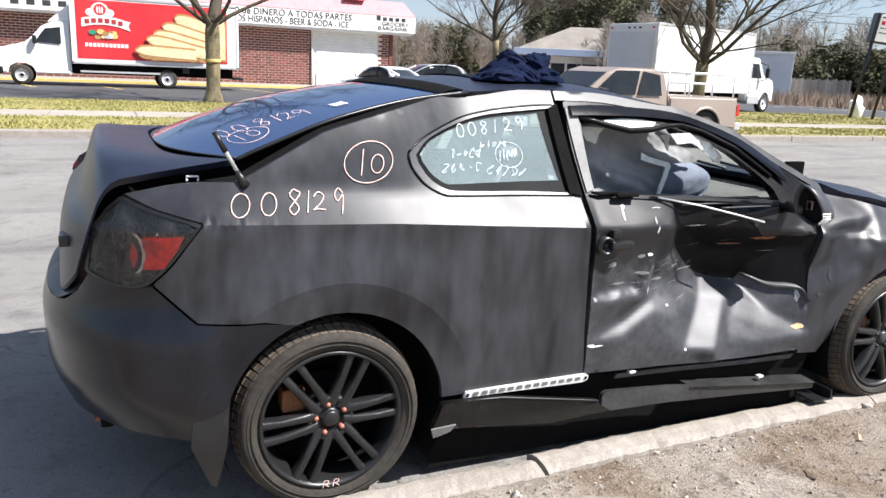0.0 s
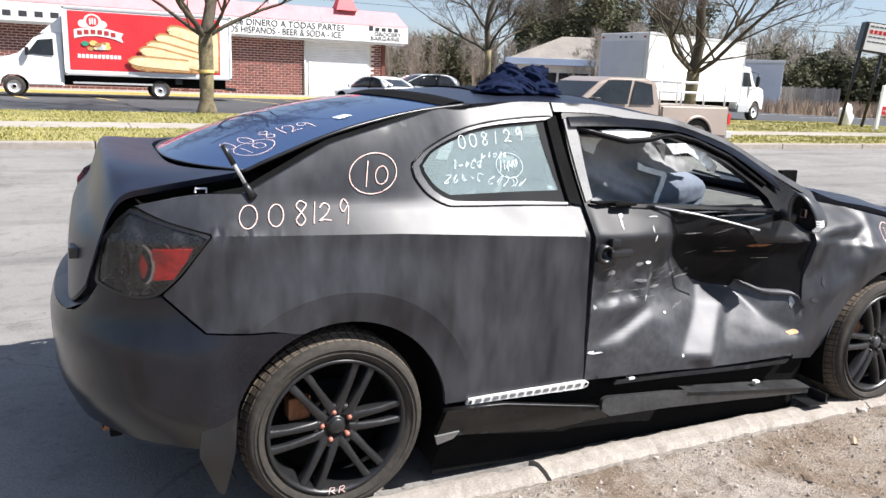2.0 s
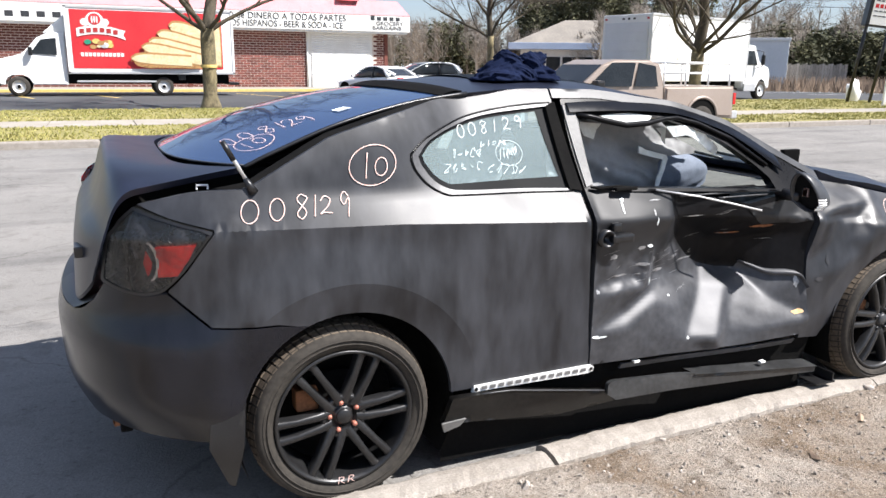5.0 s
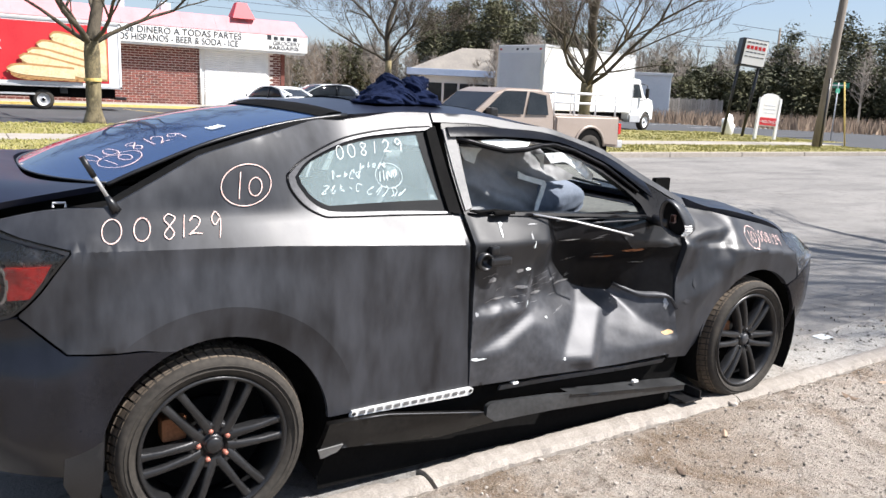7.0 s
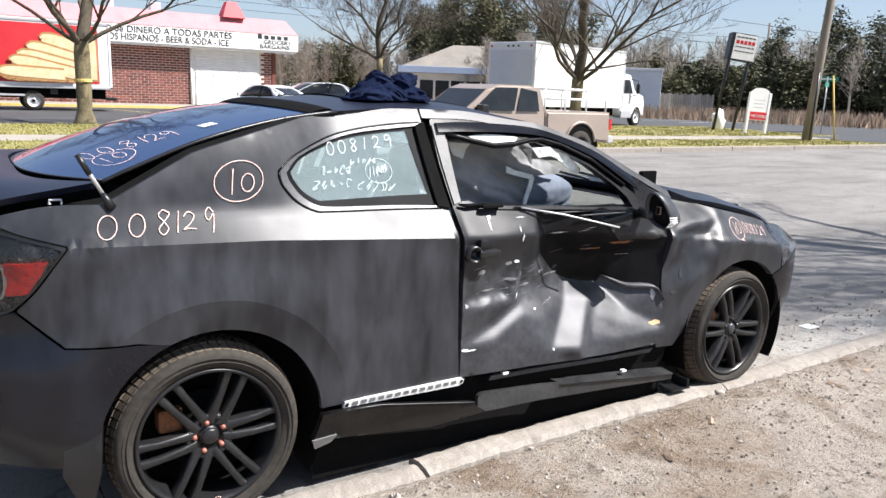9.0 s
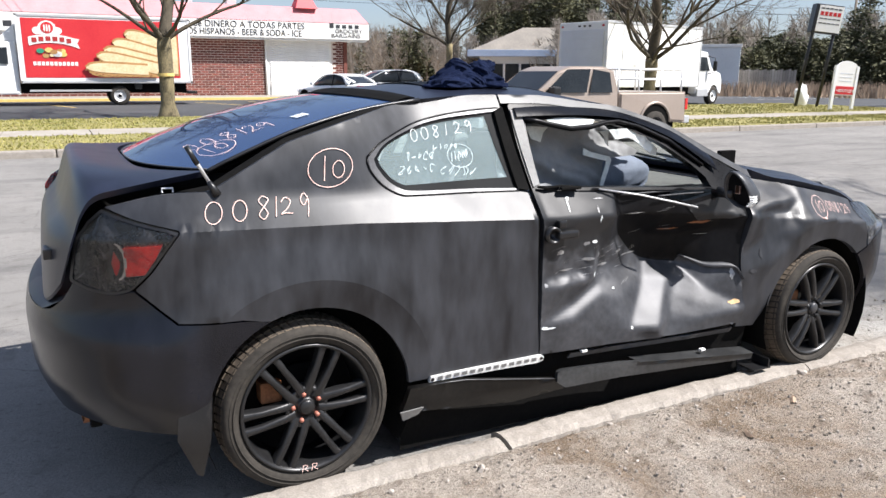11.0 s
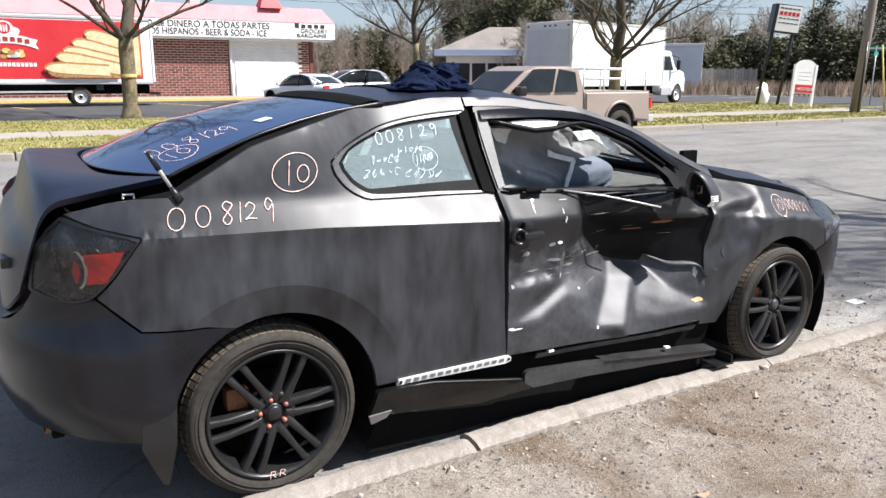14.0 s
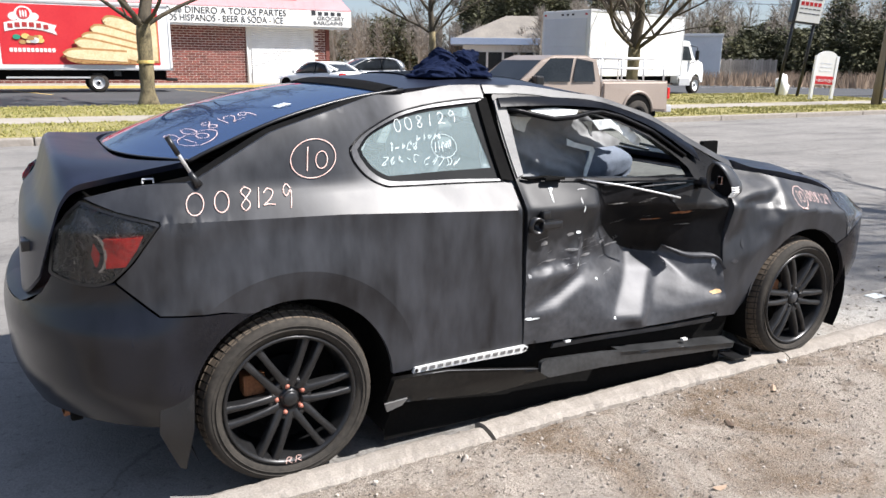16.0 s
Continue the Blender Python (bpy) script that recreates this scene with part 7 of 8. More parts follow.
def make_van():
    """Bread van: white cab to the west, red-panelled box."""
    root = thing("delivery_van", "white delivery van with a red bread-advert box side", "van", (0, 35.8, 0.04))
    body = part("cargo_box", box(bmesh.new(), -1.6, 5.55, 0, 2.3, 0.98, 3.9, 0.04), WHITE_PAINT, root, "white cargo box with red advert panel")
    ad = boxed("advert_panel", -1.38, 5.02, -0.012, 0.01, 1.22, 3.72, RED_PANEL, body, 0.004, "red advert panel with bread slices and blank badge")
    for z in (3.84, 1.04):
        boxed("box_rail", -1.6, 5.55, -0.03, 0.02, z - 0.05, z + 0.05, STEEL, body, 0.01)
    for x in (-1.55, 5.5):
        boxed("corner_post", x - 0.05, x + 0.05, -0.03, 0.03, 0.98, 3.9, WHITE_PAINT, body, 0.01)
    # blank badge: arch, ribbon and bars
    def blob(name, pts, y, mat, par):
        bm = bmesh.new()
        lo = [bm.verts.new((x, y, z)) for x, z in pts]
        hi = [bm.verts.new((x, y - 0.012, z)) for x, z in pts]
        bm.faces.new(hi)
        for i in range(len(pts)):
            bm.faces.new((lo[i], lo[(i + 1) % len(pts)], hi[(i + 1) % len(pts)], hi[i]))
        return part(name, bm, mat, par)
    def oval(cx, cz, rx, rz, n=20):
        return [(cx + rx * math.cos(t), cz + rz * math.sin(t)) for t in np.linspace(0, 2 * math.pi, n + 1)[:-1]]
    for cx in (-0.78, 0.0):
        blob("badge_scroll", oval(cx, 3.20, 0.19, 0.16), -0.013, FASCIA, ad)
    blob("badge_dome", oval(-0.39, 3.30, 0.36, 0.33), -0.016, FASCIA, ad)
    blob("badge_field", oval(-0.39, 3.33, 0.25, 0.24), -0.030, RED_PANEL, ad)
    for k in range(3):
        blob("badge_grain", oval(-0.39 + (k - 1) * 0.10, 3.31, 0.035, 0.16, 10), -0.044, FASCIA, ad)
    arc = lambda z, h: [(x, z - h * ((x + 0.30) / 1.1) ** 2) for x in np.linspace(-1.15, 0.62, 12)]
    blob("badge_ribbon", arc(3.06, 0.22) + [(0.84, 2.86), (0.74, 2.68), (0.84, 2.46)] + arc(2.70, 0.22)[::-1], -0.024, FASCIA, ad)
    for k in range(6):
        x = -1.02 + k * 0.27
        z = 2.78 - 0.20 * ((x + 0.40) / 1.1) ** 2
        blob("badge_bar", [(x, z), (x + 0.19, z), (x + 0.19, z + 0.19), (x, z + 0.19)], -0.040, RED_PAINT, ad)
    rnd = random.Random(6)
    for i in range(14):
        c = (-0.85 + 1.25 * rnd.random(), 2.15 + 0.26 * rnd.random())
        r = rnd.uniform(0.08, 0.17)
        blob("badge_fruit", oval(c[0], c[1], r, r * 0.7, 12), -0.016 - 0.003 * i, (YELLOW, CRUST, GREEN_SIGN, BREAD, FASCIA, STEEL)[i % 6], ad)
    for k in range(11):
        blob("address_bar", [(-1.05 + k * 0.163, 1.74), (-0.93 + k * 0.163, 1.74), (-0.93 + k * 0.163, 1.90), (-1.05 + k * 0.163, 1.90)], -0.014, FASCIA, ad)
    # bread: a loaf standing behind slices that fan out from it
    loaf = blob("bread_loaf", spline([(3.9, 1.32), (3.85, 2.5), (4.0, 3.25), (4.35, 3.55), (4.7, 3.52), (4.95, 3.3), (4.98, 2.2), (4.97, 1.32)], 4), -0.014, CRUST, ad)
    blob("loaf_face", spline([(4.45, 1.40), (4.42, 2.4), (4.5, 3.2), (4.7, 3.35), (4.9, 3.1), (4.93, 2.2), (4.92, 1.4)], 4), -0.028, BREAD, loaf)
    tips = ((2.70, 3.12, 4.15, 2.75), (2.18, 2.76, 4.15, 2.20), (1.80, 2.42, 4.1, 1.85), (1.48, 2.17, 4.05, 1.58), (0.99, 1.66, 3.6, 1.52))
    for i, (xa, za, xb, zb) in enumerate(tips):
        d = np.array((xb - xa, zb - za))
        L = np.hypot(*d)
        d /= L
        nrm = np.array((-d[1], d[0]))
        def edge(hw, s):
            return [(xa + d[0] * L * t + nrm[0] * s * hw * (1 - (1 - min(1, t * 2.6)) ** 2.2) ** 0.5, za + d[1] * L * t + nrm[1] * s * hw * (1 - (1 - min(1, t * 2.6)) ** 2.2) ** 0.5) for t in np.linspace(0, 1, 16)]
        hw = 0.30 if i < 4 else 0.27
        low = [(x - 0.03, z + 0.07) for x, z in edge(hw, 1)] + [(x + 0.05, max(1.25, z - 0.12)) for x, z in edge(hw, -1)[:0:-1]]
        y = -0.03 - 0.026 * i
        sl = blob("bread_slice", low, y, CRUST, ad)
        blob("bread_crumb", [(x, max(1.27, z)) for x, z in edge(hw * 0.92, 1) + edge(hw * 0.62, -1)[:0:-1]], y - 0.013, BREAD, sl)
        rr = random.Random(i)
        for k in range(22):
            t = 0.04 + 0.9 * k / 22
            px, pz = edge(hw * 0.86, -1)[int(t * 15)]
            blob("seed", oval(px + 0.04 + rr.uniform(-0.06, 0.06), max(1.29, pz - 0.05 + rr.uniform(-0.05, 0.03)), 0.035, 0.022, 7), y - 0.028, RUST if k % 2 else CRUST, sl)
    cab = extruded([(-4.45, 0.5), (-4.5, 1.2), (-4.35, 1.55), (-3.35, 1.78), (-2.75, 2.5), (-2.3, 2.72), (-1.65, 2.75), (-1.65, 0.5), (-3.05, 0.5), (-3.15, 0.85), (-3.4, 0.98), (-3.8, 0.98), (-4.05, 0.85), (-4.12, 0.5)], 0.15, 2.15, 0.08, 1.7)
    cabp = part("cab", cab, WHITE_PAINT, root, "white cab with dark door window")
    part("cab_window", sheet([(-3.05, 1.82), (-2.6, 2.42), (-2.0, 2.5), (-2.0, 1.78)], lambda a, b: np.stack([a, 0 * a + 0.135 + 0.05 * np.clip(b - 1.7, 0, 9), b], 1), 0.5), CAR_GLASS, cabp)
    part("windscreen", sheet([(0, 0), (1, 0), (1, 1), (0, 1)], lambda a, b: np.stack([-3.34 + 0.58 * b, 0.3 + 1.7 * a, 1.81 + 0.70 * b], 1), 0.5), CAR_GLASS, cabp)
    part("wind_deflector", extruded([(-2.5, 2.72), (-1.62, 3.5), (-1.62, 2.72)], 0.4, 1.9), WHITE_PAINT, cabp)
    boxed("headlamp", -4.47, -4.3, 0.2, 0.5, 1.05, 1.3, CLEAR, cabp, 0.02)
    boxed("bumper", -4.6, -4.3, 0.12, 2.18, 0.45, 0.75, TRIM, cabp, 0.04)
    boxed("door_mirror", -3.1, -2.95, -0.1, 0.12, 1.75, 2.1, TRIM, cabp, 0.03)
    boxed("chassis", -3.0, 5.3, 0.35, 1.95, 0.55, 0.98, VOID, root, 0.02)
    boxed("side_guard", -1.3, 2.0, 0.05, 0.1, 0.62, 0.70, STEEL, root, 0.01)
    boxed("rear_step", 5.3, 5.75, 0.1, 2.2, 0.5, 0.62, TRIM, root, 0.02)
    boxed("fuel_box", 3.0, 3.3, 0.08, 0.3, 0.72, 0.98, TRIM, root, 0.02)
    for x in (-3.6, 2.33):
        for y, s in ((0.25, 1), (2.05, -1)):
            road_wheel(root, x, y, 0.43, 0.28, STEEL, s)
    return root


make_van()


def loft(stations, power=4.0, taper=0.0, n=22, steps=4, mid=0.0):
    """A smooth hull through rounded cross-sections (x, half width, lower z, upper z), drawn in towards the top by taper."""
    bm = bmesh.new()
    rings = []
    for x, w, z0, z1 in spline(stations, steps):
        row = []
        for k in range(n):
            a = 2 * math.pi * (k + 0.5) / n
            c, q = math.cos(a), math.sin(a)
            z = (z0 + z1) / 2 + (z1 - z0) / 2 * math.copysign(abs(q) ** (2 / power), q)
            y = w * math.copysign(abs(c) ** (2 / power), c) * (1 - taper * (z - z0) / max(0.05, z1 - z0))
            row.append(bm.verts.new((x, mid + y, z)))
        rings.append(row)
    for r, t in zip(rings, rings[1:]):
        for k in range(n):
            bm.faces.new((r[k], r[(k + 1) % n], t[(k + 1) % n], t[k]))
    bm.faces.new(rings[0][::-1]), bm.faces.new(rings[-1])
    return bm


def simple_car(name, label, at, turn, prof, roof, paint, width=1.78, wheel=0.33, axles=(0.8, 3.5)):
    """A parked car pointing to -x before its turn: a smooth hull, a glazed top with painted roof and pillars, wheels, lamps."""
    root = thing(name, label, "car", at, turn=turn)
    half = width / 2
    body = part("body", loft(prof, 4.5, 0.05, mid=half), paint, root, "", True)
    top = part("greenhouse", loft(roof, 5.0, 0.20, mid=half), CAR_GLASS, root, "dark side windows", True)
    zs = max(p[3] for p in roof)
    high = [p for p in roof if p[3] > zs - 0.12]
    part("roof_panel", loft([(x + (-0.06 if k == 0 else 0.06 if k == len(high) - 1 else 0), w * 0.83, z1 - 0.05, z1 + 0.014) for k, (x, w, z0, z1) in enumerate(high)], 3.0, mid=half), paint, top, "", True)
    mid = roof[len(roof) // 2][0] - 0.1
    def side(x, z, s):
        w, z0, z1 = (float(np.interp(x, [p[0] for p in roof], [p[k] for p in roof])) for k in (1, 2, 3))
        return (x, half - s * (w + 0.006) * (1 - 0.20 * (min(z, z1) - z0) / max(0.05, z1 - z0)), min(z, z1 - 0.01))
    for s in (1, -1):
        rail = [side(x, 9.0, s) for x in np.linspace(roof[0][0] + 0.05, roof[-1][0] - 0.05, 14)]
        part("window_rail", tube(bmesh.new(), rail, [0.03] * 9 + [0.045, 0.06, 0.075, 0.085, 0.09], 6), paint, top, "", True)
        part("pillar", tube(bmesh.new(), [side(mid, roof[3][2] + 0.02, s), side(mid, zs - 0.03, s)], 0.032, 6), TRIM, top, "", True)
        part("rear_pillar", tube(bmesh.new(), [side(roof[-3][0] + 0.1, 9.0, s), side(roof[-2][0] - 0.08, roof[-2][3] - 0.12, s), side(roof[-1][0] - 0.25, roof[-1][2] + 0.02, s)], [0.06, 0.10, 0.15], 8), paint, top, "", True)
    lo, hi = min(p[0] for p in prof), max(p[0] for p in prof)
    for y in (0.12, width - 0.47):
        boxed("tail_lamp", hi - 0.06, hi + 0.012, y, y + 0.35, 0.78, 0.95, RED_LENS, body, 0.02, "red tail lamp")
        boxed("headlamp", lo - 0.012, lo + 0.1, y, y + 0.35, 0.6, 0.75, CLEAR, body, 0.02)
    boxed("bumper", hi - 0.05, hi + 0.05, 0.1, width - 0.1, 0.32, 0.52, paint, body, 0.03)
    boxed("number_plate", hi + 0.012, hi + 0.03, width / 2 - 0.17, width / 2 + 0.17, 0.66, 0.78, FASCIA, body, 0.005)
    for y in (-0.12, width):
        boxed("door_mirror", lo + 1.45, lo + 1.6, y, y + 0.12, 0.92, 1.06, paint, body, 0.03)
    for z, x in ((0.78, mid - 0.45), (0.78, mid + 0.5)):
        boxed("door_handle", x, x + 0.18, -0.012, 0.03, z, z + 0.03, paint, body, 0.006)
    for x in axles:
        for y, s in ((0.13, 1), (width - 0.13, -1)):
            part("wheel_well", lathe(bmesh.new(), [(wheel + 0.06, -0.14), (wheel + 0.06, 0.14)], "y", 24, (x, y + 0.0, wheel)), VOID, body)
            part("well_disc", lathe(bmesh.new(), [(0.0, 0.0), (wheel + 0.06, 0.0)], "y", 24, (x, y - s * 0.135, wheel)), VOID, body)
            road_wheel(root, x, y - s * 0.02, wheel, 0.22, STEEL, s)
    return root


SEDAN = ((0.0, 0.60, 0.40, 0.62), (0.12, 0.79, 0.30, 0.74), (0.6, 0.87, 0.24, 0.85), (1.2, 0.89, 0.22, 0.93), (2.2, 0.90, 0.20, 0.97), (3.4, 0.90, 0.22, 1.0), (4.1, 0.88, 0.26, 1.03), (4.5, 0.82, 0.32, 1.02), (4.64, 0.70, 0.42, 0.92))
SEDAN_TOP = ((1.15, 0.72, 0.86, 0.95), (1.7, 0.76, 0.86, 1.25), (2.2, 0.78, 0.88, 1.42), (2.9, 0.78, 0.88, 1.45), (3.4, 0.77, 0.90, 1.37), (3.9, 0.75, 0.94, 1.18), (4.25, 0.72, 0.97, 1.05))
SUV = ((0.0, 0.60, 0.45, 0.75), (0.12, 0.81, 0.34, 0.92), (0.6, 0.88, 0.28, 1.02), (1.1, 0.90, 0.26, 1.08), (2.5, 0.91, 0.25, 1.10), (4.0, 0.90, 0.28, 1.14), (4.4, 0.84, 0.36, 1.12), (4.5, 0.72, 0.50, 1.0))
SUV_TOP = ((0.95, 0.74, 1.0, 1.08), (1.6, 0.79, 1.0, 1.42), (2.1, 0.81, 1.0, 1.62), (3.0, 0.81, 1.0, 1.68), (3.7, 0.80, 1.02, 1.62), (4.2, 0.78, 1.05, 1.40), (4.42, 0.75, 1.08, 1.18))
simple_car("white_sedan", "white four-door sedan parked facing the store", (10.15, 34.75, 0.04), -71, SEDAN, SEDAN_TOP, WHITE_PAINT)
simple_car("silver_hatchback", "silver hatchback parked beyond the white sedan", (13.0, 34.4, 0.04), 8, SUV, SUV_TOP, SILVER_PAINT, 1.82, 0.35, (0.85, 3.55))
simple_car("red_car", "small red car parked far off before the blue-eaved shop", (28.2, 45.0, 0.0), -35, SEDAN, SEDAN_TOP, RED_PAINT)


def make_pickup():
    root = thing("pickup_truck", "tan pickup truck with steel rack parked at the far kerb", "pickup", (12.68, 12.06, 0.0), turn=180)
    # built with its nose towards +x from the tail at x = 0; its left flank lies at y = 0.9
    w = 0.9
    def outline(pts, y0, y1, ins=0.0, zm=0.9):
        return extruded(pts, y0, y1, ins, zm)
    bed = part("bed", outline([(0, 0.42), (0.02, 1.13), (2.0, 1.13), (2.0, 0.45), (1.42, 0.45), (1.37, 0.68), (1.20, 0.83), (0.96, 0.88), (0.72, 0.83), (0.55, 0.68), (0.50, 0.45)], -w, w, 0.05, 0.8), TAN_PAINT, root, "tan pickup bed")
    cab = part("cab", outline([(2.02, 0.42), (2.02, 1.13), (2.12, 1.58), (2.4, 1.68), (3.3, 1.68), (3.6, 1.58), (4.25, 1.06), (5.35, 0.98), (5.5, 0.85), (5.5, 0.42), (4.98, 0.42), (4.9, 0.75), (4.7, 0.88), (4.45, 0.88), (4.22, 0.75), (4.15, 0.42)], -w, w, 0.14, 0.95), TAN_PAINT, root, "tan extended cab")
    for y, s in ((w, 1), (-w, -1)):
        for pts in ([(2.22, 1.12), (2.27, 1.55), (2.72, 1.62), (2.84, 1.12)], [(2.93, 1.12), (2.80, 1.62), (3.42, 1.61), (4.04, 1.12)]):
            part("side_window", sheet(pts, lambda a, b, s=s, y=y: np.stack([a, y - s * 0.14 * np.clip(b - 0.95, 0, 9) + s * 0.012, b], 1), 0.4), CAR_GLASS, cab)
        boxed("door_mirror", 3.75, 3.95, y - 0.02 if s > 0 else y - 0.2, y + 0.2 if s > 0 else y + 0.02, 1.05, 1.25, TRIM, cab, 0.04)
        boxed("tail_lamp", -0.02, 0.06, min(y, y - s * 0.16), max(y, y - s * 0.16) + 0.004, 0.72, 0.98, RED_LENS, bed, 0.01)
        for x in (0.96, 4.56):
            part("wheel_well", lathe(bmesh.new(), [(0, 0.0), (0.44, 0.0), (0.44, -s * 0.25)], "y", 24, (x, y + s * 0.004, 0.42)), VOID, bed)
            road_wheel(root, x, y - s * 0.07, 0.35, 0.24, SATIN, -s)
        part("arch_flare", tube(bmesh.new(), [(0.96 + 0.45 * math.cos(a), y + s * 0.005, 0.44 + 0.45 * math.sin(a)) for a in np.linspace(0, math.pi, 14)], 0.035, 6), TAN_PAINT, bed, "", True)
    part("windscreen", sheet([(0, 0), (1, 0), (1, 1), (0, 1)], lambda a, b: np.stack([4.22 - 0.6 * b, -0.75 + 1.5 * a, 1.10 + 0.47 * b], 1), 0.4), CAR_GLASS, cab)
    boxed("rear_bumper", -0.16, 0.02, -0.85, 0.85, 0.40, 0.58, STEEL, root, 0.03)
    boxed("front_bumper", 5.45, 5.6, -0.85, 0.85, 0.42, 0.62, STEEL, root, 0.03)
    boxed("underbody", 0.2, 5.3, -0.7, 0.7, 0.3, 0.6, VOID, root, 0.02)
    rack = thing("ladder_rack", "", "", (0, 0, 0))
    rack.parent = root
    for y in (-0.8, 0.8):
        for z in (1.41, 1.63):
            tubed("rail", [(0.12, y, z), (2.0, y, z)], 0.025, WHITE_PAINT, rack)
        for x in (0.12, 0.75, 1.4, 2.0):
            tubed("post", [(x, y, 1.10), (x, y, 1.63)], 0.022, WHITE_PAINT, rack)
    for x in (0.12, 2.0):
        tubed("cross_bar", [(x, -0.8, 1.63), (x, 0.8, 1.63)], 0.025, WHITE_PAINT, rack)


make_pickup()
rag = thing("folded_rag", "folded red, white and blue rag on the pickup hood", "cloth", (8.15, 11.36, 1.03))
for k, mt in enumerate((RED_PANEL, FASCIA, TARP)):
    part("rag_fold", box(bmesh.new(), 0.15 * k - 0.2, 0.15 * k - 0.06, -0.05, 0.06, 0.0, 0.075 - 0.015 * k, 0.02), mt, rag, "", True)


def make_box_truck():
    root = thing("box_truck", "white box truck with a grey roller rear door", "truck", (21.6, 25.3, 0.0), turn=13.4)
    cargo = part("cargo_box", box(bmesh.new(), 0, 7.7, 0, 2.75, 0.95, 3.85, 0.06), WHITE_PAINT, root, "white ribbed cargo box")
    door = boxed("rear_door", -0.03, 0.01, 0.14, 2.6, 1.0, 3.5, BOX_GREY, cargo, 0.01, "grey roller door")
    for k in range(6):
        boxed("door_panel", -0.05, -0.028, 0.16, 2.58, 1.04 + k * 0.41, 1.444 + k * 0.41, BOX_GREY, door, 0.008)
    for y in (0.9, 1.2, 1.5):
        boxed("marker_lamp", -0.03, 0.0, y, y + 0.12, 3.62, 3.70, TRIM, cargo, 0.01)
    for y in (0.15, 2.5):
        boxed("marker_lamp", -0.03, 0.0, y, y + 0.12, 3.62, 3.70, RED_LENS, cargo, 0.01)
    for x in (0.0, 7.62):
        boxed("corner_post", x, x + 0.09, -0.02, 0.03, 0.95, 3.85, STEEL, cargo, 0.01)
    for k in range(5):
        boxed("panel_joint", 1.2 + k * 1.3, 1.22 + k * 1.3, -0.008, 0.01, 1.0, 3.8, STEEL, cargo, 0.002)
    boxed("box_rail", 0, 7.7, -0.03, 0.02, 3.76, 3.87, STEEL, cargo, 0.01)
    cab = part("cab", extruded([(7.9, 0.6), (7.9, 2.65), (8.2, 2.75), (8.9, 2.7), (9.25, 1.85), (10.2, 1.65), (10.35, 1.3), (10.35, 0.6), (10.05, 0.6), (9.9, 1.0), (9.6, 1.12), (9.3, 1.0), (9.15, 0.6)], 0.25, 2.5, 0.05, 1.5), WHITE_PAINT, root, "white truck cab")
    part("side_window", sheet([(8.15, 1.75), (8.15, 2.45), (8.75, 2.45), (9.1, 1.75)], lambda a, b: np.stack([a, 0 * a + 0.235 + 0.05 * np.clip(b - 1.5, 0, 9), b], 1), 0.4), CAR_GLASS, cab)
    tubed("mirror_bracket", [(8.9, 0.3, 2.5), (9.05, -0.05, 2.4), (9.05, -0.05, 1.7), (8.95, 0.25, 1.6)], 0.025, TRIM, cab)
    boxed("door_mirror", 8.98, 9.1, -0.16, 0.02, 1.75, 2.25, TRIM, cab, 0.03)
    boxed("chassis", 0.2, 10.2, 0.7, 2.0, 0.55, 0.95, VOID, root, 0.02)
    boxed("step_tank", 7.95, 9.0, 0.2, 0.6, 0.45, 0.85, STEEL, root, 0.04)
    for x, ys in ((1.9, (0.35, 2.4)), (9.6, (0.4, 2.35))):
        for y, s in zip(ys, (1, -1)):
            road_wheel(root, x, y, 0.48, 0.3, WHITE_PAINT, s)


make_box_truck()


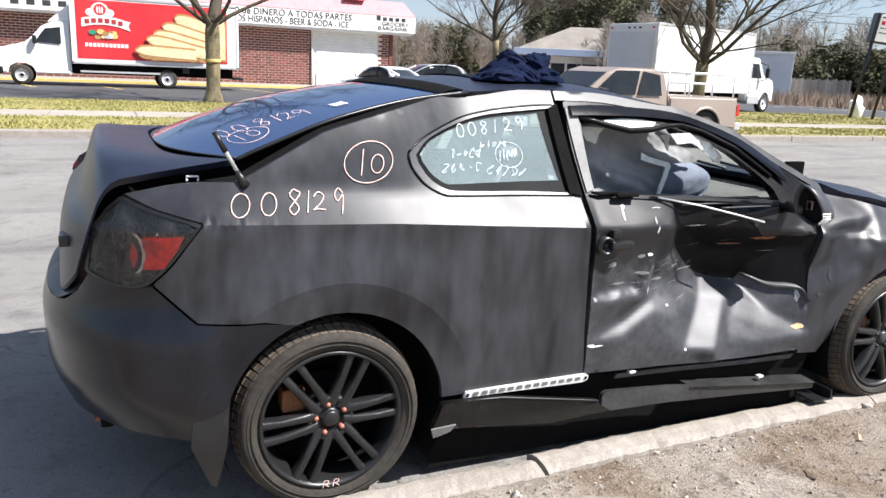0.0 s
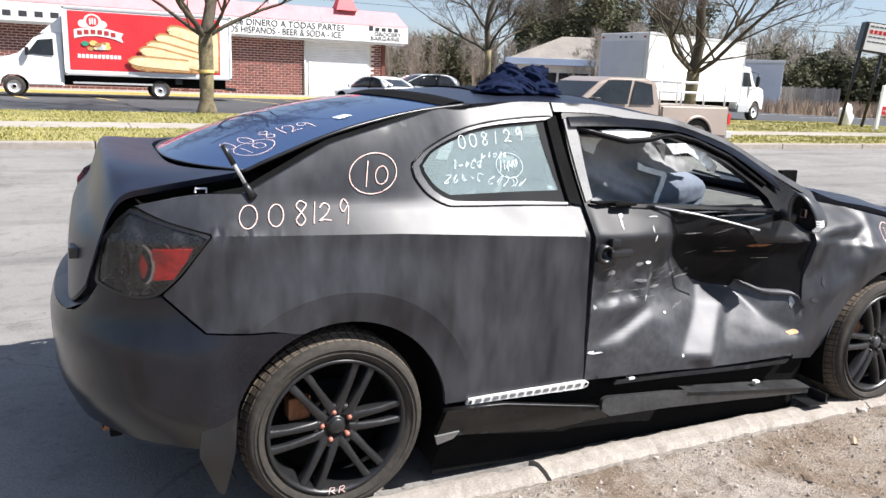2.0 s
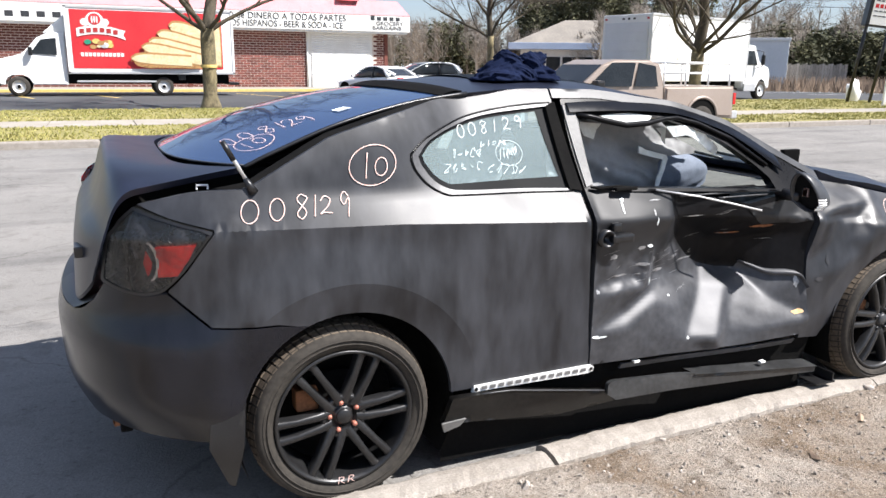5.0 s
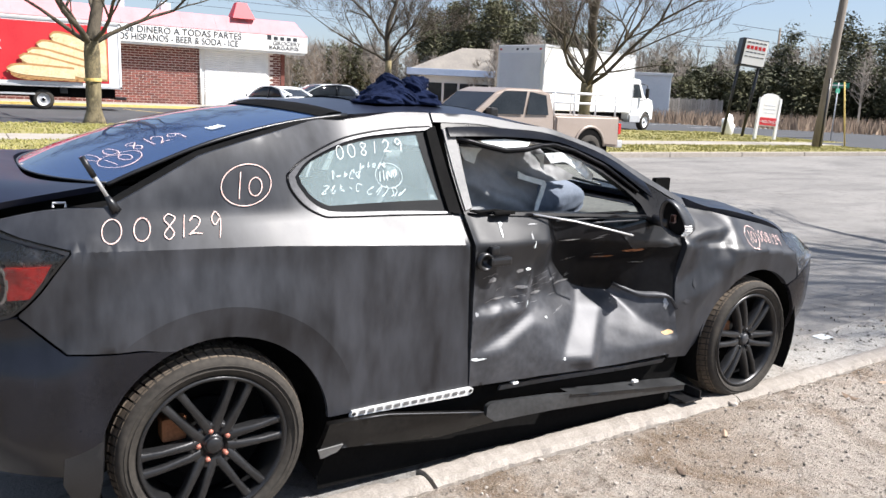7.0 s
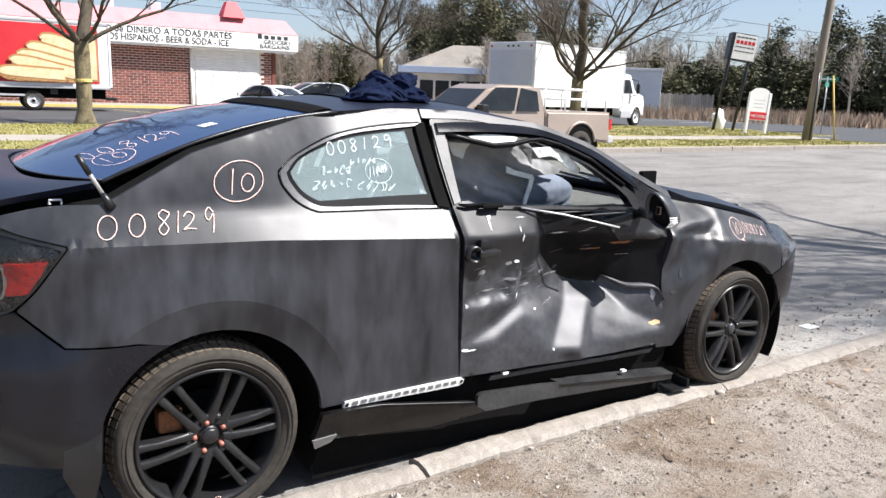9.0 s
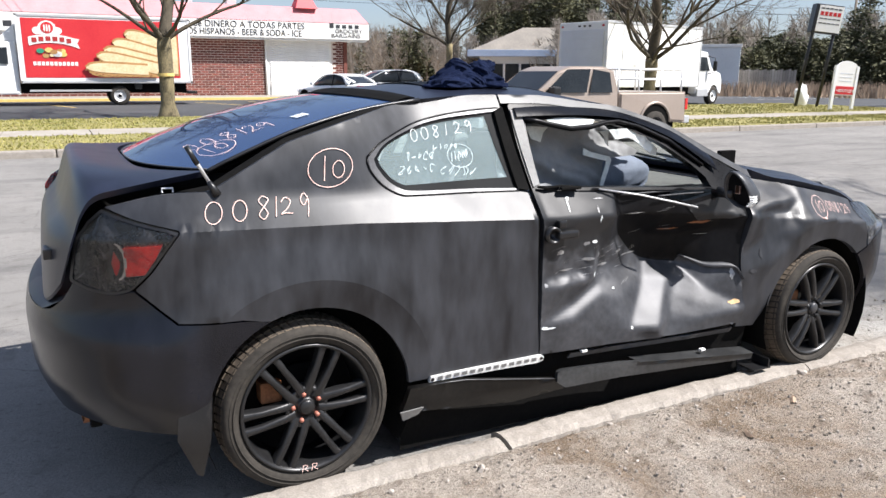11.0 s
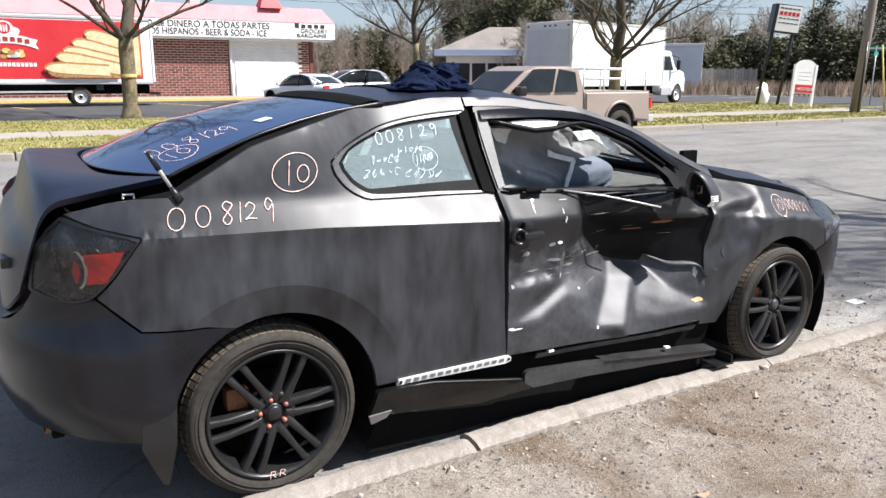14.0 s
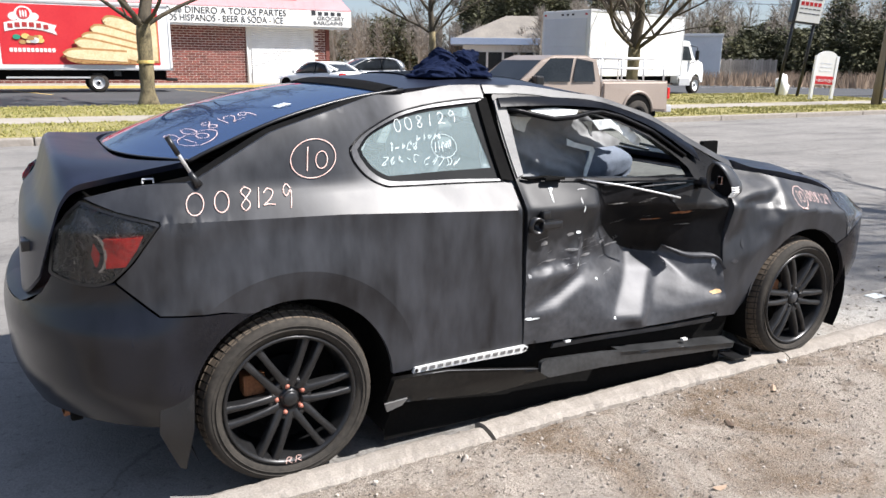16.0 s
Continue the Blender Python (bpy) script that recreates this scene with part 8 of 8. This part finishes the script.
# ---- trees ----
def make_tree(name, at, height, radius, fork, seed, lean=(0, 0), label="", limbs=5, spread=0.75, band=False):
    """A bare tree: tapered trunk, limbs that part again and again, and fine twigs."""
    rnd = random.Random(seed)
    root = thing(name, label, "tree", at, group="bare street trees")
    tr = bmesh.new()
    top = Vector((lean[0], lean[1], fork))
    pts = [Vector((0, 0, -0.2)), Vector((0, 0, 0.05)), Vector((lean[0] * 0.1, lean[1] * 0.1, fork * 0.15)), Vector((lean[0] * 0.4, lean[1] * 0.4, fork * 0.5)), Vector((lean[0] * 0.8, lean[1] * 0.8, fork * 0.85)), top]
    tube(tr, pts, [radius * 1.7, radius * 1.35, radius * 1.05, radius * 0.95, radius * 1.0, radius * 0.95], 14)
    for v in tr.verts:
        v.co += Vector((noise.noise(v.co * 3 + Vector((seed, 0, 0))), noise.noise(v.co * 3 + Vector((0, seed, 0))), 0)) * radius * 0.28
    part("trunk", tr, BARK, root, "lichen-tinted bark", True)
    limb, twig = bmesh.new(), bmesh.new()
    def grow(p, d, length, r, depth):
        n = 4
        pts, cur, dd = [p], p, d
        for i in range(n):
            dd = (dd + Vector((rnd.uniform(-1, 1), rnd.uniform(-1, 1), rnd.uniform(-0.5, 0.8))) * 0.22).normalized()
            cur = cur + dd * length / n
            pts.append(cur)
        tube(limb if r > 0.022 else twig, pts, [r * (1 - 0.42 * i / n) for i in range(n + 1)], 7 if r > 0.05 else (5 if r > 0.022 else 3), False)
        if depth == 0:
            return
        for k in range(rnd.choice((3, 4, 4)) if depth > 1 else 5):
            i = rnd.choice((1, 2, 3, 4, 4))
            nd = (dd * 0.75 + Vector((rnd.uniform(-1, 1), rnd.uniform(-1, 1), rnd.uniform(-0.35, 0.8))) * 0.75).normalized()
            grow(pts[i], nd, length * rnd.uniform(0.55, 0.8), max(0.0065, r * rnd.uniform(0.36, 0.56)), depth - 1)
    for k in range(limbs):
        a = 2 * math.pi * (k + rnd.uniform(-0.2, 0.2)) / limbs
        d = Vector((math.cos(a) * spread, math.sin(a) * spread, rnd.uniform(0.45, 1.0))).normalized()
        grow(top - Vector((0, 0, rnd.uniform(0, 0.25) * fork * 0.3)), d, (height - fork) * rnd.uniform(0.42, 0.6), radius * rnd.uniform(0.28, 0.44), 5)
    grow(top, Vector((rnd.uniform(-0.2, 0.2), rnd.uniform(-0.2, 0.2), 1)).normalized(), (height - fork) * 0.7, radius * 0.9, 5)
    tagged(part("crown", limb, LIMB, root, "forking bare limbs", True), kind="stuff")
    tagged(part("twig_spray", twig, TWIG, root, "", True), kind="stuff")
    if band:
        part("tape_band", lathe(bmesh.new(), [(radius * 1.12, -0.05), (radius * 1.14, 0), (radius * 1.12, 0.05)], "z", 16, (lean[0] * 0.45, lean[1] * 0.45, 1.3)), YELLOW, root, "yellow tape band")


make_tree("street_tree", (2.88, 24.7, 0.13), 8.0, 0.235, 2.5, 21, (0.03, 0), "bare street tree with lichen-yellow bark and a yellow tape band", 5, 1.15, True)
make_tree("street_tree", (20.9, 21.6, 0.1), 9.0, 0.25, 2.05, 8, (0.1, 0.1), "bare tree with wide forking limbs on the corner lawn", 6, 1.25)
make_tree("street_tree", (16.9, 31.3, 0.04), 8.0, 0.17, 2.9, 33, (0, 0), "bare tree standing at the car park's edge", 4, 0.8)
make_tree("street_tree", (12.0, -2.8, 0.05), 12.0, 0.20, 5.2, 45, (0, 0), "bare tree on the verge beside the parked wreck", 7, 0.8)


# ---- signs, poles and wires ----
def make_signs():
    ang = math.degrees(math.atan2(-0.8, 0.6))
    s = thing("roadside_sign", "tall double-post sign with a white lettered board", "sign", (30.46, 22.34, 0.1), turn=ang + 22)
    s.matrix_basis = s.matrix_basis @ Matrix.Rotation(radians(7), 4, "Y")
    for x in (0.05, 1.0):
        tubed("post", [(x, 0, 0), (x + 0.0, 0, 4.6)], 0.075, TRIM, s)
    b = boxed("board", -0.12, 1.12, -0.28, 0.28, 3.4, 4.65, TRIM, s, 0.03, "dark board box")
    f = boxed("face", 0.02, 1.10, -0.30, -0.27, 3.45, 4.6, FASCIA, b, 0.01, "white face with red bars")
    for k, (z, h, mt) in enumerate(((4.44, 0.06, SATIN), (4.16, 0.17, RED_LENS), (4.0, 0.05, SATIN), (3.8, 0.05, SATIN))):
        for j in range(5):
            boxed("text_bar", 0.1 + j * 0.19, 0.25 + j * 0.19, -0.306, -0.298, z, z + h, mt, f, 0.002)
    w = thing("boutique_sign", "white arched sign board on two posts with a red strip", "sign", (29.15, 19.52, 0.12), turn=-22)
    w.matrix_basis = w.matrix_basis @ Matrix.Rotation(radians(3), 4, "Y")
    for x in (0.0, 0.95):
        boxed("post", x - 0.06, x + 0.06, -0.06, 0.06, 0, 1.85, WHITE_PAINT, w, 0.01)
    bm = bmesh.new()
    pts = [(0.0, 0.62), (0.95, 0.62), (0.95, 1.75)] + [(0.475 + 0.475 * math.cos(a), 1.75 + 0.3 * math.sin(a)) for a in np.linspace(0.15, math.pi - 0.15, 12)] + [(0.0, 1.75)]
    lo, hi = [bm.verts.new((x, -0.04, z)) for x, z in pts], [bm.verts.new((x, 0.04, z)) for x, z in pts]
    bm.faces.new(lo), bm.faces.new(hi[::-1])
    for i in range(len(pts)):
        bm.faces.new((lo[i], lo[(i + 1) % len(pts)], hi[(i + 1) % len(pts)], hi[i]))
    bd = part("board", bm, FASCIA, w, "white arched board")
    st = boxed("red_strip", 0.08, 0.9, -0.055, -0.04, 0.66, 1.0, RED_PANEL, bd, 0.004)
    flat_text("BOUTIQUE", 0.17, FASCIA, st, pose(0.2, -0.06, 0.76, 90, 0, 0), "lettering", 0.003, 0.85)
    boxed("arrow", 0.11, 0.18, -0.06, -0.054, 0.81, 0.84, FASCIA, st, 0.002)
    for k in range(3):
        boxed("text_bar", 0.2, 0.75, -0.047, -0.04, 1.2 + k * 0.16, 1.23 + k * 0.16, BOX_GREY, bd, 0.002)
    p = thing("utility_pole", "weathered leaning wooden utility pole with a cable guard", "utility pole", (27.0, 15.2, 0.1))
    tubed("pole", [(0, 0, -0.3), (0.12, -0.1, 3), (0.42, -0.32, 10.5)], [0.17, 0.155, 0.12], POLE_WOOD, p, 14)
    boxed("cross_arm", -0.9, 1.7, -0.38, -0.24, 9.4, 9.55, POLE_WOOD, p, 0.01)
    tubed("cable_guard", [(-0.02, -0.17, 0), (0.02, -0.2, 2.6)], 0.04, TRIM, p)
    p2 = thing("stub_pole", "dark wooden stub pole beside the utility pole", "pole", (27.5, 15.35, 0.1))
    tubed("pole", [(0, 0, -0.2), (0.1, 0, 3.6)], [0.08, 0.07], POLE_WOOD, p2)
    g = thing("street_sign", "green street name sign with a blank plate on a post", "street sign", (37.7, 21.2, 0.0))
    tubed("post", [(0, 0, 0), (0, 0, 2.95)], 0.03, STEEL, g)
    boxed("name_plate", -0.5, 0.5, -0.015, 0.015, 2.7, 2.95, GREEN_SIGN, g, 0.005, m=pose(0, 0, 0, 0, 0, ang))
    boxed("name_plate", -0.35, 0.35, -0.015, 0.015, 2.42, 2.66, GREEN_SIGN, g, 0.005, m=pose(0, 0, 0, 0, 0, ang + 70))
    boxed("text_bar", -0.38, 0.38, -0.02, -0.014, 2.79, 2.86, FASCIA, g, 0.002, m=pose(0, 0, 0, 0, 0, ang))
    y = thing("guy_marker", "thin yellow guy-wire marker pole", "marker", (30.3, 16.0, 0.0))
    tubed("pole", [(0, 0, 0), (-0.2, 0.3, 2.7)], 0.035, YELLOW, y)
    bag = bmesh.new()
    bmesh.ops.create_icosphere(bag, subdivisions=3, radius=0.5)
    for v in bag.verts:
        v.co = Vector((v.co.x * 0.75, v.co.y * 0.5, (v.co.z + 0.4) * 1.1)) * (1 + 0.35 * noise.noise(v.co * 3))
    b2 = part("wrapped_bundle", bag, WHITE_PAINT, None, "", True)
    b2.matrix_basis = pose(31.6, 22.9, 0.1)
    tagged(b2, "white plastic-wrapped bundle on the lawn by the sign posts", "bundle")
    for i, (a, b, sag) in enumerate((((27.2, 14.9, 9.5), (-30, 75, 9.5), 1.2), ((27.3, 14.8, 9.4), (-30, 76, 8.9), 1.2), ((27.2, 14.9, 9.0), (150, 14, 9.6), 1.0), ((40, 30, 6.5), (150, 30, 7.0), 0.5), ((40, 40, 6.2), (150, 34, 6.6), 0.5), ((10, 62, 8.2), (70, 48, 8.0), 0.5), ((10, 62, 7.6), (70, 48, 7.4), 0.5), ((70, 48, 8.0), (150, 40, 8.4), 0.8), ((70, 48, 7.4), (150, 40, 7.8), 0.8))):
        pts = [Vector(a).lerp(Vector(b), t) - Vector((0, 0, sag * 4 * t * (1 - t))) for t in np.linspace(0, 1, 17)]
        tagged(part("overhead_wire", tube(bmesh.new(), pts, 0.016, 4), TRIM), "thin black overhead wire", "wire", group="overhead wires")
    for x, y in ((10, 62), (70, 48)):
        q = thing("utility_pole", "distant wooden utility pole", "utility pole", (x, y, 0))
        tubed("pole", [(0, 0, 0), (0, 0, 9.5)], [0.16, 0.11], POLE_WOOD, q)


make_signs()


# ---- far buildings and woods ----
def make_shop():
    root = thing("corner_shop", "low shop with pale blue eaves and grey-brown hipped roof", "shop", (39.0, 67.0, 0), turn=-31)
    boxed("wall", 0, 14, 0, 9, 0, 3.4, GREY_WALL, root, 0.02)
    boxed("eave", -1.2, 15, -1.2, 10, 3.3, 3.95, BLUE_EAVE, root, 0.03, "pale blue eave band")
    bm = bmesh.new()
    v = [bm.verts.new(p) for p in ((-0.8, -0.8, 3.95), (14.6, -0.8, 3.95), (14.6, 9.6, 3.95), (-0.8, 9.6, 3.95), (4.5, 4.4, 6.4), (10, 4.4, 6.4))]
    for f in ((0, 1, 5, 4), (1, 2, 5), (2, 3, 4, 5), (3, 0, 4)):
        bm.faces.new([v[i] for i in f])
    part("roof", bm, SHINGLE, root, "grey-brown hipped roof")
    for k in range(6):
        wdw = boxed("window", 1.0 + k * 1.6, 2.4 + k * 1.6, -0.05, 0.02, 0.7 if k != 3 else 0.1, 2.6, CAR_GLASS, root, 0.01)
        boxed("window_frame", 0.95 + k * 1.6, 1.03 + k * 1.6, -0.08, 0.0, 0.1, 2.65, FASCIA, wdw, 0.01)
    w = thing("warehouse", "long low pale grey warehouse", "warehouse", (46, 54, 0), turn=-47)
    boxed("wall", -4, 10.5, 0, 10, 0, 4.0, GREY_WALL, w, 0.03, "pale grey panel wall")
    boxed("parapet", -4.1, 10.6, -0.1, 10.1, 3.95, 4.2, FASCIA, w, 0.02)
    for k in range(6):
        boxed("panel_joint", -2 + k * 1.9, -1.97 + k * 1.9, -0.02, 0.02, 0.2, 3.9, STEEL, w, 0.002)
    f = thing("board_fence", "weathered grey board fence beside the warehouse", "fence", (54.2, 48.6, 0), turn=-50)
    for k in range(26):
        boxed("board", k * 0.22, k * 0.22 + 0.2, 0, 0.04, 0, 2.0 + 0.06 * (k % 3), FENCE_WOOD, f, 0.004)


make_shop()


def make_woods():
    """Far woods: pines as layered clumps of needles, bare trees as fans of twigs, and a band of brush."""
    rnd = random.Random(17)
    pv, pf, wv, wf, tv, tf = [], [], [], [], [], []
    rng = np.random.default_rng(17)
    def stick(a, b, r):
        k = len(tv)
        d = Vector((r, -r * 0.6, 0))
        tv.extend([tuple(Vector(a) - d), tuple(Vector(a) + d), tuple(Vector(b) + d * 0.5), tuple(Vector(b) - d * 0.5)])
        tf.append((k, k + 1, k + 2, k + 3))
    def pine(x, y, h, w):
        """Whorls of drooping boughs, each a flat spray of needle tufts."""
        stick((x, y, 0), (x, y, h * 0.9), 0.16)
        low = rnd.uniform(0.08, 0.34)
        n, m = 44, 46
        t = rng.uniform(low, 1, n) ** 0.9
        r = w * (1.12 - t) * rng.uniform(0.25, 1.0, n)
        a = rng.uniform(0, 6.28, n)
        c = np.stack([x + r * np.cos(a), y + r * np.sin(a), h * t], 1)
        tuft = np.repeat(c, m, 0) + rng.normal(0, 1, (n * m, 3)) * np.array([0.6, 0.6, 0.36])
        v = tuft[:, None, :] + rng.uniform(-1, 1, (n * m, 3, 3)) * np.array([0.26, 0.26, 0.18])
        k = len(pv)
        pv.extend(map(tuple, v.reshape(-1, 3)))
        pf.extend((k + 3 * i, k + 3 * i + 1, k + 3 * i + 2) for i in range(n * m))
    def bare(x, y, h):
        stick((x, y, 0), (x + rnd.uniform(-0.5, 0.5), y, h * 0.8), 0.11)
        for _ in range(70):
            t = rnd.uniform(0.3, 1)
            a = rnd.uniform(0, 6.28)
            L = h * 0.22 * (1.2 - t)
            p = Vector((x, y, h * t * 0.85))
            q = p + Vector((math.cos(a) * L, math.sin(a) * L, L * rnd.uniform(0.5, 1.4)))
            k = len(wv)
            d = Vector((0.03, -0.02, 0.02))
            wv.extend([tuple(p - d), tuple(p + d), tuple(q)])
            wf.append((k, k + 1, k + 2))
            for _ in range(3):
                m = p.lerp(q, rnd.uniform(0.3, 1))
                e = m + Vector((rnd.uniform(-1, 1), rnd.uniform(-1, 1), rnd.uniform(0, 1.2))) * 0.8
                k = len(wv)
                wv.extend([tuple(m - d * 0.6), tuple(m + d * 0.6), tuple(e)])
                wf.append((k, k + 1, k + 2))
    def at(bearing, dist):
        a = radians(bearing)
        return -0.7 + dist * math.sin(a), -2.4 + dist * math.cos(a)
    for i in range(104):
        b = rnd.uniform(20, 70)
        d = rnd.uniform(84, 125)
        x, y = at(b, d)
        h = rnd.choice((6.5, 8, 9, 10.5, 12, 13)) * rnd.uniform(0.9, 1.1) * d / 105 * (0.58 if b < 30.5 else 1.08 if b < 40 else 0.95 if b < 43 else 0.5 if b < 54 else 0.88)
        pine(x, y, h, rnd.uniform(1.6, 3.0))
    for i in range(46):
        d = rnd.uniform(88, 120)
        x, y = at(rnd.uniform(30, 40.5), d)
        pine(x, y, rnd.uniform(8.5, 14.5) * d / 105, rnd.uniform(2.0, 3.2))
    for i in range(230):
        b = rnd.uniform(4, 66) if i < 150 else rnd.uniform(20, 48)
        d = rnd.uniform(76, 116)
        x, y = at(b, d)
        bare(x, y, rnd.uniform(7.5, 12) * d / 105 * (0.80 if b < 33 else 0.95))
    for i in range(60):
        b = rnd.uniform(47, 68)
        d = rnd.uniform(80, 94)
        x, y = at(b, d)
        pine(x, y, rnd.uniform(3.6, 5.6), rnd.uniform(1.4, 2.2))
    tagged(raw("pine_woods", pv, pf, PINE), "dark green pine woods behind the shops", "woods", kind="stuff")
    tagged(raw("bare_woods", wv + tv, wf + [tuple(j + len(wv) for j in t) for t in tf], BARE_WOOD), "leafless grey-brown trees behind the shops", "woods", kind="stuff")
    bv, bf = [], []
    for _ in range(9000):
        x, y = at(rnd.uniform(36, 72), rnd.uniform(62, 84))
        k = len(bv)
        h = rnd.uniform(0.3, 1.25)
        w = rnd.uniform(0.02, 0.07)
        bv.extend([(x - w, y + w * 0.6, 0), (x + w, y - w * 0.6, 0), (x + rnd.uniform(-0.5, 0.5), y, h)])
        bf.append((k, k + 1, k + 2))
    tagged(raw("brush", bv, bf, BRUSH), "dry brown brush along the field's edge", "brush", kind="stuff")


make_woods()
